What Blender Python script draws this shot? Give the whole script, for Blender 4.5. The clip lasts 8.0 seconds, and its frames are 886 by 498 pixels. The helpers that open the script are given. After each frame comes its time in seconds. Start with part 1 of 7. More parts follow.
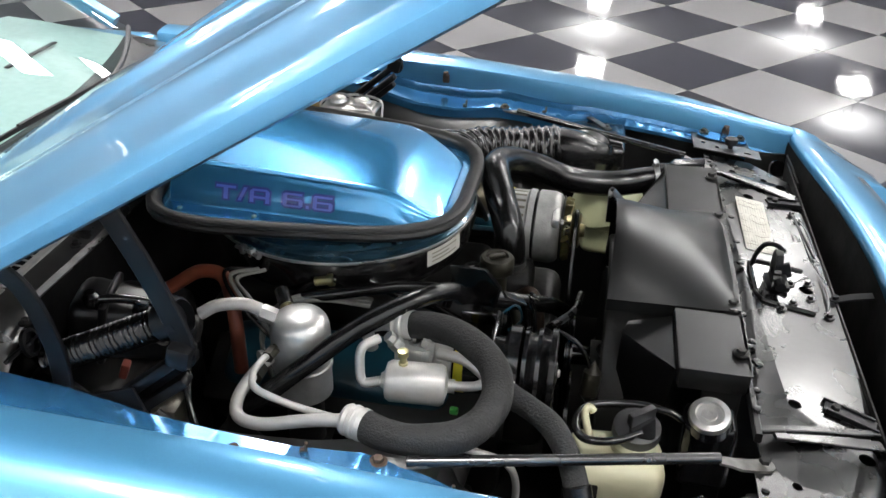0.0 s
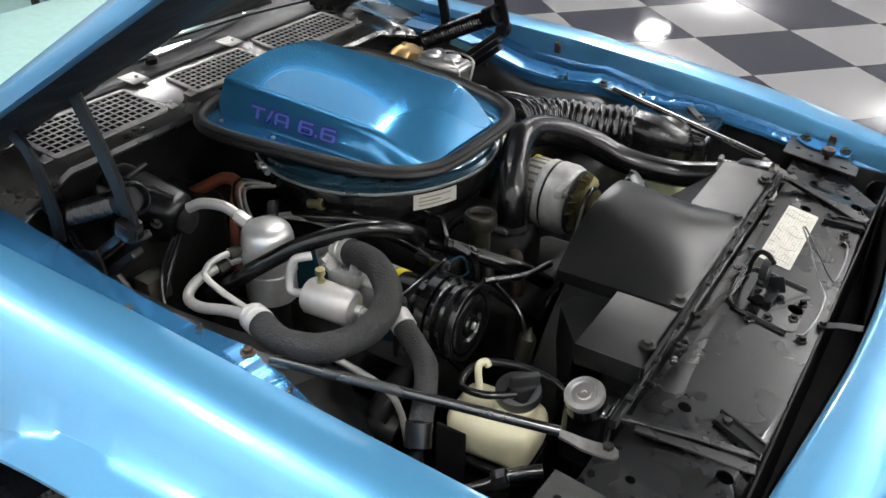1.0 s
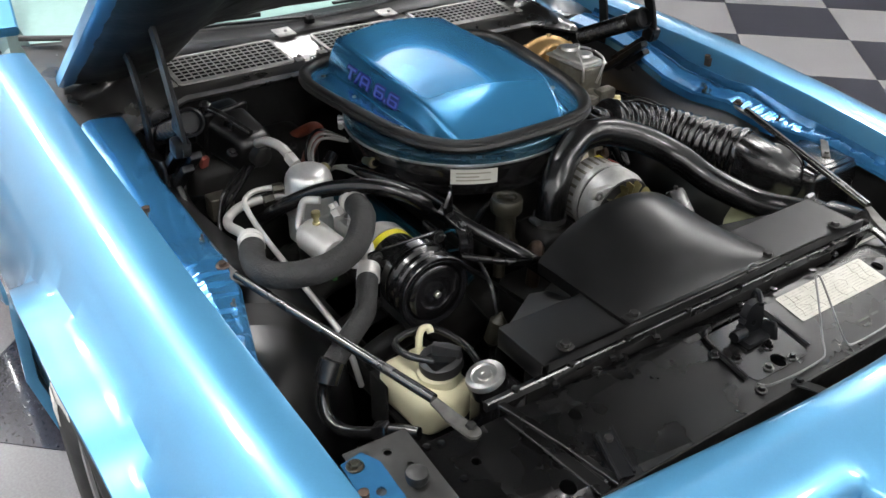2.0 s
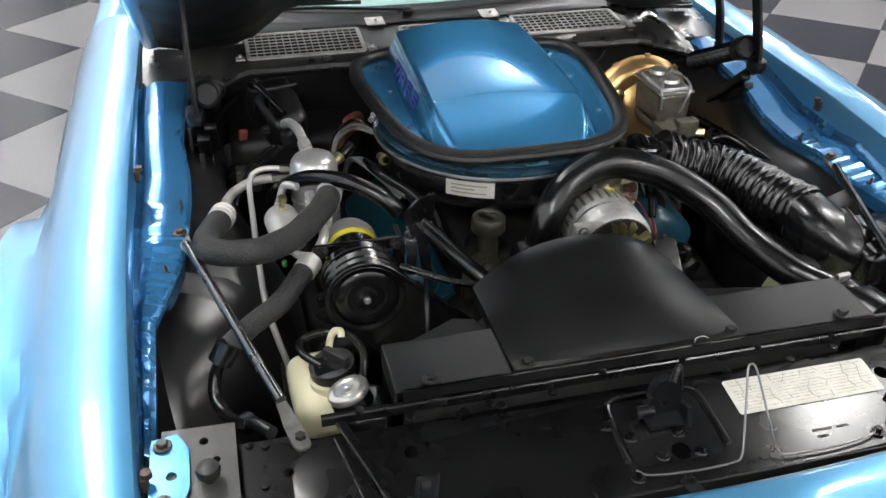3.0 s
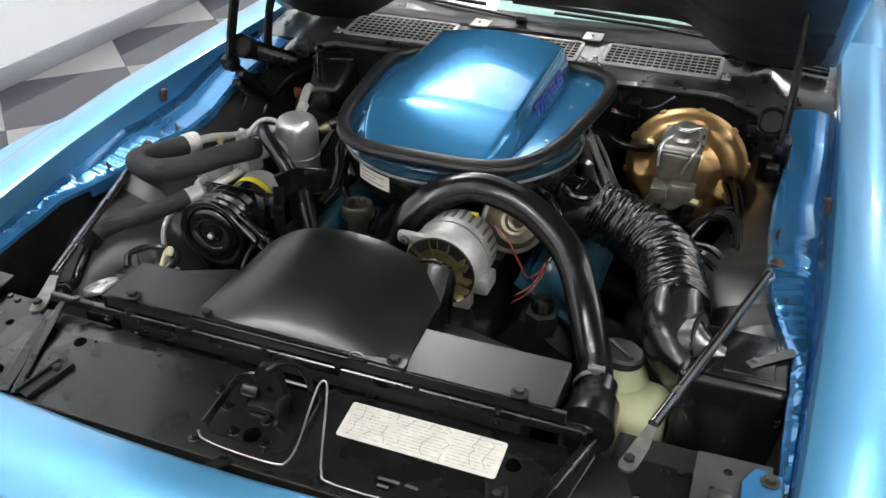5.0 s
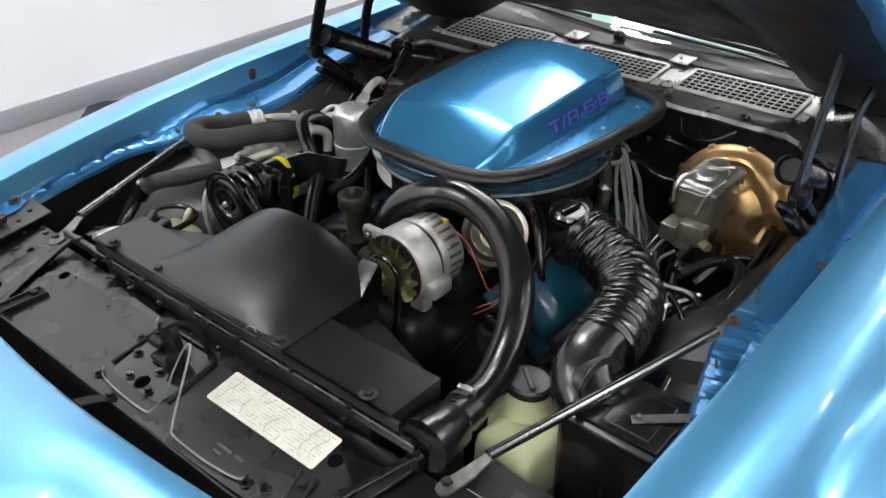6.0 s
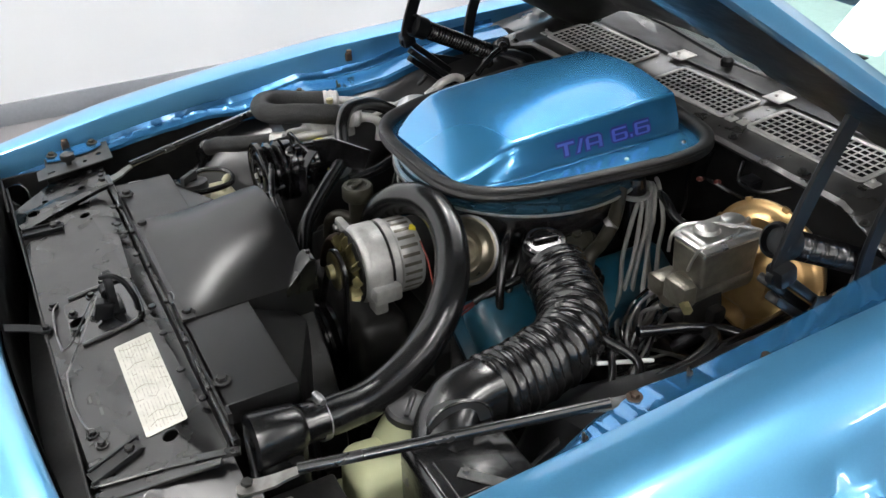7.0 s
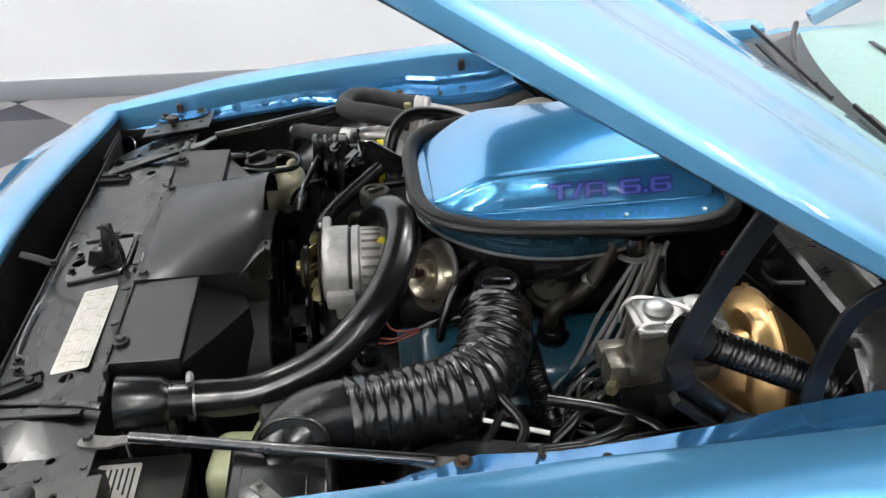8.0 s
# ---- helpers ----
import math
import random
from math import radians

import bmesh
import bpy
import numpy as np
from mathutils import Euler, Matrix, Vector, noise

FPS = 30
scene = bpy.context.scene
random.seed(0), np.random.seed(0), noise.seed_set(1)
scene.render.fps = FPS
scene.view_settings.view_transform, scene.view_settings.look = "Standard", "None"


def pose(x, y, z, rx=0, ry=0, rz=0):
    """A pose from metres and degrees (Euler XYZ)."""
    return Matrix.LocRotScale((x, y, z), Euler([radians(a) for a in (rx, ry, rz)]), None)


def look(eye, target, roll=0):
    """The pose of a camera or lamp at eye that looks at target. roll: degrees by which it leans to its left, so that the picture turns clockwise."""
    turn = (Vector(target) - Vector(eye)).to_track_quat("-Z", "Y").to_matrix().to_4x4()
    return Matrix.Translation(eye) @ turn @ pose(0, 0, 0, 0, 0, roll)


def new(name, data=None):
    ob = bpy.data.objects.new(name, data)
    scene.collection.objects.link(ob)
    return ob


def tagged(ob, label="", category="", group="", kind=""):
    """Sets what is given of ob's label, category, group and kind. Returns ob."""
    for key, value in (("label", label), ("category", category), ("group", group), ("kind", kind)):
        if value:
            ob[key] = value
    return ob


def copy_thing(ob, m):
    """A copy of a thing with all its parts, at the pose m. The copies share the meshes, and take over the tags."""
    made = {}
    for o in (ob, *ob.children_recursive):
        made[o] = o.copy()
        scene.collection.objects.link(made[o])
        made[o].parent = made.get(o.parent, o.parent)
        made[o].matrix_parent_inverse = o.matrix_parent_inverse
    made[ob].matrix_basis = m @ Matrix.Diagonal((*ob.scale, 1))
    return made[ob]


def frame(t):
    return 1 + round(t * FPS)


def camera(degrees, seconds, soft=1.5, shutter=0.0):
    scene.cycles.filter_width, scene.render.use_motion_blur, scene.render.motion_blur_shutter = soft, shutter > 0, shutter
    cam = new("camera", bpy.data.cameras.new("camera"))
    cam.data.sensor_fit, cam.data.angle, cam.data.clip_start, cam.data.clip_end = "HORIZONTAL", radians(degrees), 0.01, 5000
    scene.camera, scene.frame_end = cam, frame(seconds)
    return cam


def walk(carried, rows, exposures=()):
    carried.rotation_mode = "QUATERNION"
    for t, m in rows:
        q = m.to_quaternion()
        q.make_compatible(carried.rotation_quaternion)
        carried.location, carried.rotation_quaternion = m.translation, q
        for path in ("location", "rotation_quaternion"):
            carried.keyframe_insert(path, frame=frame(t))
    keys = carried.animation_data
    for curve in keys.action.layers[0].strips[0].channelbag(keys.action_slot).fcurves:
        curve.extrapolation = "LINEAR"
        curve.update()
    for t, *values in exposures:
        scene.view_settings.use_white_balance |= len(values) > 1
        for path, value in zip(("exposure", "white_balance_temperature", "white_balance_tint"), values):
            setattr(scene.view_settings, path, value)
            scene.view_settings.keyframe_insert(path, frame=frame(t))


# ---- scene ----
cam = camera(53.06, 8.0)
PATH = [   # seconds, eye, target, roll
    (0, (0.14, -1.427, 1.561), (-0.164, 0.275, 0.555), 1.2),
    (0.5, (0.42, -1.395, 1.558), (-0.188, 0.214, 0.538), 0.9),
    (1, (0.675, -1.324, 1.563), (-0.219, 0.121, 0.508), 1.0),
    (1.5, (0.937, -1.204, 1.566), (-0.241, 0.012, 0.501), 0.9),
    (3, (1.277, -0.507, 1.546), (-0.367, -0.094, 0.484), 0.3),
    (3.5, (1.303, -0.254, 1.546), (-0.373, -0.104, 0.464), 0.6),
    (4, (1.324, 0.027, 1.546), (-0.367, -0.08, 0.482), 0.6),
    (4.5, (1.308, 0.284, 1.551), (-0.357, -0.053, 0.495), 0.6),
    (5, (1.279, 0.547, 1.555), (-0.315, -0.055, 0.509), 0.5),
    (6.5, (0.808, 1.176, 1.566), (-0.255, -0.154, 0.517), -1.1),
    (7, (0.563, 1.3, 1.566), (-0.233, -0.199, 0.509), -1.1),
    (7.5, (0.3, 1.375, 1.562), (-0.199, -0.258, 0.522), -1.2),
    (8, (0.018, 1.42, 1.559), (-0.147, -0.284, 0.526), -0.9),
]
walk(cam, [(t, look(eye, target, roll)) for t, eye, target, roll in PATH])

# ---- light ----
scene.view_settings.exposure = 0.0
world = bpy.data.worlds.new("world")
scene.world = world
world.use_nodes = True
world.node_tree.nodes["Background"].inputs[0].default_value = (0.8, 0.9, 1.0, 1)
world.node_tree.nodes["Background"].inputs[1].default_value = 0.05
LAMP = 64.0   # strength of the ceiling fixtures


# ---- materials ----
def material(name, base, rough=0.5, metal=0.0, coat=0.0, grain=0.0, grain_scale=60.0, bump=0.0, bump_scale=200.0,
             dirt=0.0, dirt_col=(0.1, 0.09, 0.08), dirt_scale=9.0, spec=0.5, rvar=0.12, piece=0.0, coat_rough=0.03):
    m = bpy.data.materials.new(name)
    m.use_nodes = True
    nt = m.node_tree
    b = nt.nodes["Principled BSDF"]
    b.inputs["Metallic"].default_value = metal
    b.inputs["Specular IOR Level"].default_value = spec
    b.inputs["Coat Weight"].default_value = coat
    b.inputs["Coat Roughness"].default_value = coat_rough
    tc = nt.nodes.new("ShaderNodeTexCoord")
    src = tc.outputs["Object"]
    rgb = nt.nodes.new("ShaderNodeRGB")
    rgb.outputs[0].default_value = (*base, 1)
    col = rgb.outputs[0]

    def noise_fac(scale, detail, lo, hi):
        n = nt.nodes.new("ShaderNodeTexNoise")
        n.inputs["Scale"].default_value = scale
        n.inputs["Detail"].default_value = detail
        nt.links.new(src, n.inputs["Vector"])
        r = nt.nodes.new("ShaderNodeMapRange")
        r.inputs[1].default_value, r.inputs[2].default_value = lo, hi
        nt.links.new(n.outputs[0], r.inputs[0])
        return r.outputs[0]

    if grain:
        f = noise_fac(grain_scale, 4, 0.3, 0.7)
        hsv = nt.nodes.new("ShaderNodeHueSaturation")
        mr = nt.nodes.new("ShaderNodeMapRange")
        mr.inputs[3].default_value, mr.inputs[4].default_value = 1 - grain, 1 + grain
        nt.links.new(f, mr.inputs[0])
        nt.links.new(mr.outputs[0], hsv.inputs["Value"])
        nt.links.new(col, hsv.inputs["Color"])
        col = hsv.outputs[0]
    if piece:
        oi = nt.nodes.new("ShaderNodeObjectInfo")
        hsv = nt.nodes.new("ShaderNodeHueSaturation")
        mr = nt.nodes.new("ShaderNodeMapRange")
        mr.inputs[3].default_value, mr.inputs[4].default_value = 1 - piece, 1 + piece
        nt.links.new(oi.outputs["Random"], mr.inputs[0])
        nt.links.new(mr.outputs[0], hsv.inputs["Value"])
        nt.links.new(col, hsv.inputs["Color"])
        col = hsv.outputs[0]
    if dirt:
        f = noise_fac(dirt_scale, 6, 0.48, 0.72)
        mul = nt.nodes.new("ShaderNodeMath")
        mul.operation = "MULTIPLY"
        mul.inputs[1].default_value = dirt
        nt.links.new(f, mul.inputs[0])
        mix = nt.nodes.new("ShaderNodeMix")
        mix.data_type = "RGBA"
        nt.links.new(mul.outputs[0], mix.inputs[0])
        nt.links.new(col, mix.inputs[6])
        mix.inputs[7].default_value = (*dirt_col, 1)
        col = mix.outputs[2]
    nt.links.new(col, b.inputs["Base Color"])
    f = noise_fac(14.0, 5, 0.3, 0.7)
    mr = nt.nodes.new("ShaderNodeMapRange")
    mr.inputs[3].default_value, mr.inputs[4].default_value = max(0.02, rough * (1 - rvar)), min(1, rough * (1 + rvar))
    nt.links.new(f, mr.inputs[0])
    nt.links.new(mr.outputs[0], b.inputs["Roughness"])
    if bump:
        n = nt.nodes.new("ShaderNodeTexNoise")
        n.inputs["Scale"].default_value = bump_scale
        n.inputs["Detail"].default_value = 3
        nt.links.new(src, n.inputs["Vector"])
        bp = nt.nodes.new("ShaderNodeBump")
        bp.inputs["Strength"].default_value = bump
        bp.inputs["Distance"].default_value = 0.002
        nt.links.new(n.outputs[0], bp.inputs["Height"])
        nt.links.new(bp.outputs[0], b.inputs["Normal"])
    return m


PAINT = material("blue_metallic_paint", (0.100, 0.335, 0.575), 0.33, 0.6, 1.0, grain=0.02, grain_scale=300, rvar=0.0, coat_rough=0.05)
# the body paint again, tinted deeper to carry the shade below the bonnet
SCOOPBLUE = material("blue_paint_scoop_shade", (0.070, 0.35, 0.68), 0.22, 0.66, 1.0, rvar=0.0, coat_rough=0.04)
WORN = material("worn_strut_steel", (0.13, 0.128, 0.122), 0.44, 0.6, grain=0.25, grain_scale=60, bump=0.2, bump_scale=90, dirt=0.5, dirt_col=(0.07, 0.06, 0.05), dirt_scale=40)
# paler mottling puts a grey sheen into the satin black
HOUSING = material("satin_black_sheen_mottle", (0.0075, 0.0075, 0.0078), 0.33, 0.0, 0.4, grain=0.3, grain_scale=12, bump=0.2, bump_scale=14, dirt=0.35, dirt_col=(0.016, 0.0155, 0.015), dirt_scale=7, coat_rough=0.28, spec=0.5)
DRIER = material("bright_aluminium_can", (0.80, 0.79, 0.77), 0.34, 0.75, grain=0.05, grain_scale=90, bump=0.08, bump_scale=200, dirt=0.25, dirt_col=(0.5, 0.48, 0.44), dirt_scale=12)
STRUT = material("semi_gloss_black_rod", (0.016, 0.016, 0.0165), 0.26, 0.3, 1.0, grain=0.3, grain_scale=30, bump=0.08, bump_scale=30, coat_rough=0.12, spec=0.7)
FADED = material("faded_label_print", (0.40, 0.39, 0.345), 0.7, grain=0.3, grain_scale=200)
ARMBLK = material("worn_black_steel", (0.0065, 0.007, 0.008), 0.36, grain=0.3, grain_scale=18, bump=0.15, bump_scale=40, spec=0.18, dirt=0.3, dirt_col=(0.008, 0.008, 0.009))
TARN = material("tarnished_zinc", (0.32, 0.29, 0.22), 0.30, 0.85, grain=0.25, grain_scale=30, bump=0.1, bump_scale=40, dirt=0.5, dirt_col=(0.09, 0.07, 0.045), dirt_scale=14)
COWLM = material("dusty_satin_black", (0.032, 0.031, 0.030), 0.30, 0.2, 1.0, grain=0.35, grain_scale=14, bump=0.3, bump_scale=20, dirt=0.5, dirt_col=(0.11, 0.106, 0.10), dirt_scale=9, coat_rough=0.16, spec=0.8, rvar=0.2)
# scuffed plates, their base colour lightened in place of the lamps' reflection
WORNSHEEN = material("scuffed_plate_with_sheen", (0.030, 0.030, 0.029), 0.40, 0.20, 0.0, grain=0.3, grain_scale=30, bump=0.2, bump_scale=40, dirt=0.55, dirt_col=(0.014, 0.0135, 0.013), dirt_scale=16, coat_rough=0.2, rvar=0.2)
OLIVE = material("tarnished_olive_metal", (0.030, 0.028, 0.020), 0.4, 0.4, grain=0.3, grain_scale=50, bump=0.3, bump_scale=150, dirt=0.4, dirt_col=(0.018, 0.015, 0.010), dirt_scale=20)
PULL = material("dull_yellow_zinc", (0.24, 0.21, 0.10), 0.32, 0.8, grain=0.3, grain_scale=40, dirt=0.5, dirt_col=(0.06, 0.05, 0.03), dirt_scale=30)
BELLOWS = material("soft_black_plastic", (0.0055, 0.0055, 0.0058), 0.25, 0.0, 0.28, grain=0.2, grain_scale=20, bump=0.3, bump_scale=90, coat_rough=0.2, dirt=0.2, dirt_col=(0.012, 0.012, 0.012), spec=0.4)
STENCIL = material("faded_stencil_paint", (0.045, 0.045, 0.044), 0.6, grain=0.2)
LIDBLUE = material("steel_blue_enamel", (0.02, 0.062, 0.095), 0.22, 0.5, 0.8, grain=0.1, grain_scale=30, dirt=0.3, dirt_col=(0.02, 0.04, 0.06))
GRILLE = material("bare_pressed_metal", (0.50, 0.49, 0.47), 0.40, 0.3, grain=0.25, grain_scale=50, dirt=0.35, dirt_col=(0.14, 0.135, 0.125), dirt_scale=25)
PAINT_IN = material("blue_bay_paint", (0.050, 0.225, 0.47), 0.20, 0.66, 1.0, grain=0.08, grain_scale=30, bump=0.45, bump_scale=16, dirt=0.2, dirt_col=(0.03, 0.14, 0.32), dirt_scale=9, coat_rough=0.07)
SATIN = material("satin_black_paint", (0.0018, 0.0018, 0.0019), 0.28, 0.0, 0.40, grain=0.25, grain_scale=12, bump=0.22, bump_scale=13, dirt=0.06, dirt_col=(0.006, 0.0057, 0.0054), dirt_scale=9, coat_rough=0.16, spec=0.34, rvar=0.2)
GLOSSBLK = material("gloss_black_paint", (0.0055, 0.0055, 0.006), 0.18, 0.0, 0.5, grain=0.2, grain_scale=14, bump=0.15, bump_scale=22, dirt=0.25, dirt_col=(0.014, 0.0125, 0.011), dirt_scale=7, coat_rough=0.1)
FLATBLK = material("flat_black_plastic", (0.0042, 0.0042, 0.0044), 0.34, 0.0, 0.16, grain=0.2, grain_scale=10, bump=0.07, bump_scale=16, dirt=0.25, dirt_col=(0.010, 0.0098, 0.0095), dirt_scale=6, coat_rough=0.24, spec=0.32, rvar=0.15)
# firewall and bracket, and the black sheets that stand for shaded gaps
MATTBLK = material("matt_black_for_parts_and_gaps", (0.0065, 0.0065, 0.0065), 0.75, grain=0.4, grain_scale=20, bump=0.3, bump_scale=60, spec=0.12)
# grimy black parts, and surfaces blackened to stand for deep shade
DARK = material("grimy_black_and_shade", (0.010, 0.0098, 0.0095), 0.5, grain=0.4, grain_scale=20, bump=0.4, bump_scale=70, dirt=0.5, dirt_col=(0.012, 0.011, 0.010), spec=0.28)
HOSE = material("black_rubber_hose", (0.0055, 0.0055, 0.0058), 0.22, grain=0.2, grain_scale=25, bump=0.10, bump_scale=120, dirt=0.2, dirt_col=(0.010, 0.010, 0.010), spec=0.5)
CLOTH = material("fabric_covered_hose", (0.0085, 0.0085, 0.0088), 0.75, grain=0.35, grain_scale=120, bump=0.9, bump_scale=300, dirt=0.4, dirt_col=(0.017, 0.016, 0.015))
GASKET = material("black_foam_gasket", (0.004, 0.004, 0.004), 0.5, grain=0.3, grain_scale=40, bump=0.3, bump_scale=150, dirt=0.35, dirt_col=(0.022, 0.02, 0.018), dirt_scale=14)
ALU = material("dull_cast_aluminium", (0.43, 0.43, 0.415), 0.42, 0.55, grain=0.15, grain_scale=60, bump=0.3, bump_scale=300, dirt=0.45, dirt_col=(0.15, 0.14, 0.12))
ALUS = material("brushed_aluminium_can", (0.52, 0.51, 0.49), 0.42, 0.5, grain=0.06, grain_scale=90, bump=0.08, bump_scale=200, dirt=0.35, dirt_col=(0.36, 0.34, 0.30), dirt_scale=12)
CHROME = material("bright_zinc", (0.62, 0.61, 0.59), 0.30, 0.9, grain=0.1, bump=0.15, bump_scale=60, dirt=0.35, dirt_col=(0.3, 0.27, 0.22))
STEEL = material("grey_steel", (0.25, 0.25, 0.25), 0.38, 0.9, grain=0.2, grain_scale=40, dirt=0.4, dirt_col=(0.09, 0.07, 0.05), dirt_scale=20)
CAST = material("grey_cast_iron", (0.15, 0.14, 0.115), 0.34, 0.65, grain=0.25, grain_scale=50, bump=0.4, bump_scale=200, dirt=0.5, dirt_col=(0.08, 0.066, 0.046), dirt_scale=18)
GOLD = material("gold_cadmium_plate", (0.50, 0.33, 0.145), 0.34, 0.8, grain=0.12, grain_scale=25, bump=0.12, bump_scale=30, dirt=0.4, dirt_col=(0.24, 0.12, 0.04), dirt_scale=11)
BRASS = material("yellow_zinc_plate", (0.46, 0.41, 0.22), 0.3, 0.9, grain=0.25, grain_scale=40, dirt=0.4, dirt_col=(0.16, 0.14, 0.09))
TEAL = material("teal_engine_enamel", (0.004, 0.048, 0.076), 0.35, 0.0, 0.3, grain=0.25, grain_scale=20, bump=0.15, bump_scale=60, dirt=0.6, dirt_col=(0.006, 0.013, 0.017))
POLY = material("yellowed_polyethylene", (0.56, 0.53, 0.36), 0.42, grain=0.08, grain_scale=9, dirt=0.4, dirt_col=(0.36, 0.31, 0.16), dirt_scale=8)
POLYG = material("greenish_polyethylene", (0.53, 0.55, 0.33), 0.42, grain=0.08, grain_scale=9, dirt=0.4, dirt_col=(0.34, 0.36, 0.20), dirt_scale=8)
PAPER = material("aged_paper_label", (0.50, 0.49, 0.44), 0.6, grain=0.10, grain_scale=60, bump=0.25, bump_scale=90, dirt=0.4, dirt_col=(0.36, 0.34, 0.27), dirt_scale=22)
INK = material("grey_print_ink", (0.22, 0.21, 0.17), 0.6)
DECAL = material("violet_blue_decal", (0.016, 0.022, 0.20), 0.3, coat=0.5)
DECAL2 = material("pale_violet_fill", (0.11, 0.15, 0.56), 0.3, coat=0.4)

RUST = material("red_brown_hose", (0.15, 0.036, 0.018), 0.5, grain=0.2, grain_scale=40, bump=0.2, dirt=0.3)
RED = material("red_plastic", (0.16, 0.018, 0.009), 0.45, grain=0.15, dirt=0.3)
YELLOW = material("yellow_band", (0.75, 0.65, 0.03), 0.45, grain=0.1)
GREEN = material("green_tag", (0.02, 0.16, 0.02), 0.5, grain=0.2, dirt=0.4, dirt_col=(0.01, 0.04, 0.01))
WIREGREY = material("grey_ignition_lead", (0.16, 0.16, 0.15), 0.45, grain=0.15)
RUSTY = material("rusty_steel", (0.055, 0.034, 0.022), 0.5, 0.4, grain=0.4, grain_scale=90, bump=0.3)
TYRE = material("tyre_rubber", (0.016, 0.0155, 0.0155), 0.6, grain=0.2, bump=0.2, dirt=0.3, dirt_col=(0.035, 0.035, 0.035))
WHITEL = material("white_tyre_lettering", (0.75, 0.75, 0.72), 0.6, grain=0.06)
RIM = material("silver_wheel_paint", (0.45, 0.45, 0.46), 0.35, 0.7, 0.5, grain=0.06)
WALL = material("white_wall_paint", (0.80, 0.81, 0.82), 0.55, grain=0.015, grain_scale=3, bump=0.05, bump_scale=90)
CEIL = material("pale_ceiling_board", (0.72, 0.73, 0.74), 0.8, grain=0.05, bump=0.2, bump_scale=60)
BASEB = material("grey_vinyl_skirting", (0.22, 0.23, 0.25), 0.45, grain=0.05)
TILE_L = material("pale_grey_vinyl_tile", (0.18, 0.176, 0.18), 0.05, grain=0.12, grain_scale=160, dirt=0.15, dirt_col=(0.14, 0.135, 0.14), dirt_scale=3, piece=0.03, rvar=0.4, bump=0.03, bump_scale=9)
TILE_D = material("charcoal_vinyl_tile", (0.026, 0.026, 0.034), 0.05, grain=0.40, grain_scale=110, dirt=0.3, dirt_col=(0.05, 0.05, 0.06), dirt_scale=6, piece=0.06, rvar=0.4, bump=0.03, bump_scale=9)
DASH = material("teal_vinyl_dash", (0.40, 0.53, 0.51), 0.6, grain=0.06, bump=0.2, bump_scale=250)
TRIMBLK = material("black_rubber_trim", (0.013, 0.013, 0.014), 0.45, grain=0.2, bump=0.1)
LIGHTM = bpy.data.materials.new("lit_diffuser")
LIGHTM.use_nodes = True
_b = LIGHTM.node_tree.nodes["Principled BSDF"]
_b.inputs["Base Color"].default_value = (0.9, 0.9, 0.9, 1)
_b.inputs["Emission Color"].default_value = (1.0, 0.98, 0.96, 1)
_b.inputs["Emission Strength"].default_value = LAMP
GLASS = bpy.data.materials.new("tinted_windscreen_glass")
GLASS.use_nodes = True
_n = GLASS.node_tree
_n.nodes.remove(_n.nodes["Principled BSDF"])
_g = _n.nodes.new("ShaderNodeBsdfGlossy")
_g.inputs["Roughness"].default_value = 0.01
_t = _n.nodes.new("ShaderNodeBsdfTransparent")
_t.inputs["Color"].default_value = (0.82, 0.92, 0.90, 1)
_f = _n.nodes.new("ShaderNodeFresnel")
_f.inputs["IOR"].default_value = 1.52
_m = _n.nodes.new("ShaderNodeMixShader")
_n.links.new(_f.outputs[0], _m.inputs[0])
_n.links.new(_t.outputs[0], _m.inputs[1])
_n.links.new(_g.outputs[0], _m.inputs[2])
_n.links.new(_m.outputs[0], _n.nodes["Material Output"].inputs["Surface"])


# ---- mesh helpers ----
def finish(name, bm, mat, sharp=38):
    bmesh.ops.remove_doubles(bm, verts=bm.verts[:], dist=1e-6)
    bmesh.ops.recalc_face_normals(bm, faces=bm.faces[:])
    for f in bm.faces:
        f.smooth = True
    lim = radians(sharp)
    for e in bm.edges:
        if len(e.link_faces) == 2 and e.calc_face_angle(0) > lim:
            e.smooth = False
    me = bpy.data.meshes.new(name)
    bm.to_mesh(me)
    bm.free()
    me.materials.append(mat)
    return me


def part(name, bm, mat, parent=None, label="", sharp=38):
    ob = new(name, finish(name, bm, mat, sharp))
    if parent is not None:
        ob.parent = parent
    if label:
        tagged(ob, label)
    return ob


def thing(name, label, category, at=(0, 0, 0), group="", kind=""):
    ob = new(name)
    ob.location = at
    ob.empty_display_size = 0.05
    return tagged(ob, label, category, group, kind)


def thing_mesh(name, bm, mat, label, category, group="", kind="", sharp=38):
    return tagged(new(name, finish(name, bm, mat, sharp)), label, category, group, kind)


def merge(*bms):
    out = bmesh.new()
    for b in bms:
        tmp = bpy.data.meshes.new("tmp")
        b.to_mesh(tmp)
        b.free()
        out.from_mesh(tmp)
        bpy.data.meshes.remove(tmp)
    return out


def moved(bm, m):
    bmesh.ops.transform(bm, matrix=m, verts=bm.verts[:])
    return bm


def box(sx, sy, sz, c=(0, 0, 0), bevel=0.003, seg=2, rot=(0, 0, 0), taper=1.0):
    bm = bmesh.new()
    bmesh.ops.create_cube(bm, size=1)
    for v in bm.verts:
        k = taper if v.co.z > 0 else 1.0
        v.co = Vector((v.co.x * sx * k, v.co.y * sy * k, v.co.z * sz))
    if bevel:
        bmesh.ops.bevel(bm, geom=bm.edges[:], offset=min(bevel, 0.45 * min(sx, sy, sz)), segments=seg, profile=0.5, affect="EDGES")
    return moved(bm, pose(*c, *rot))


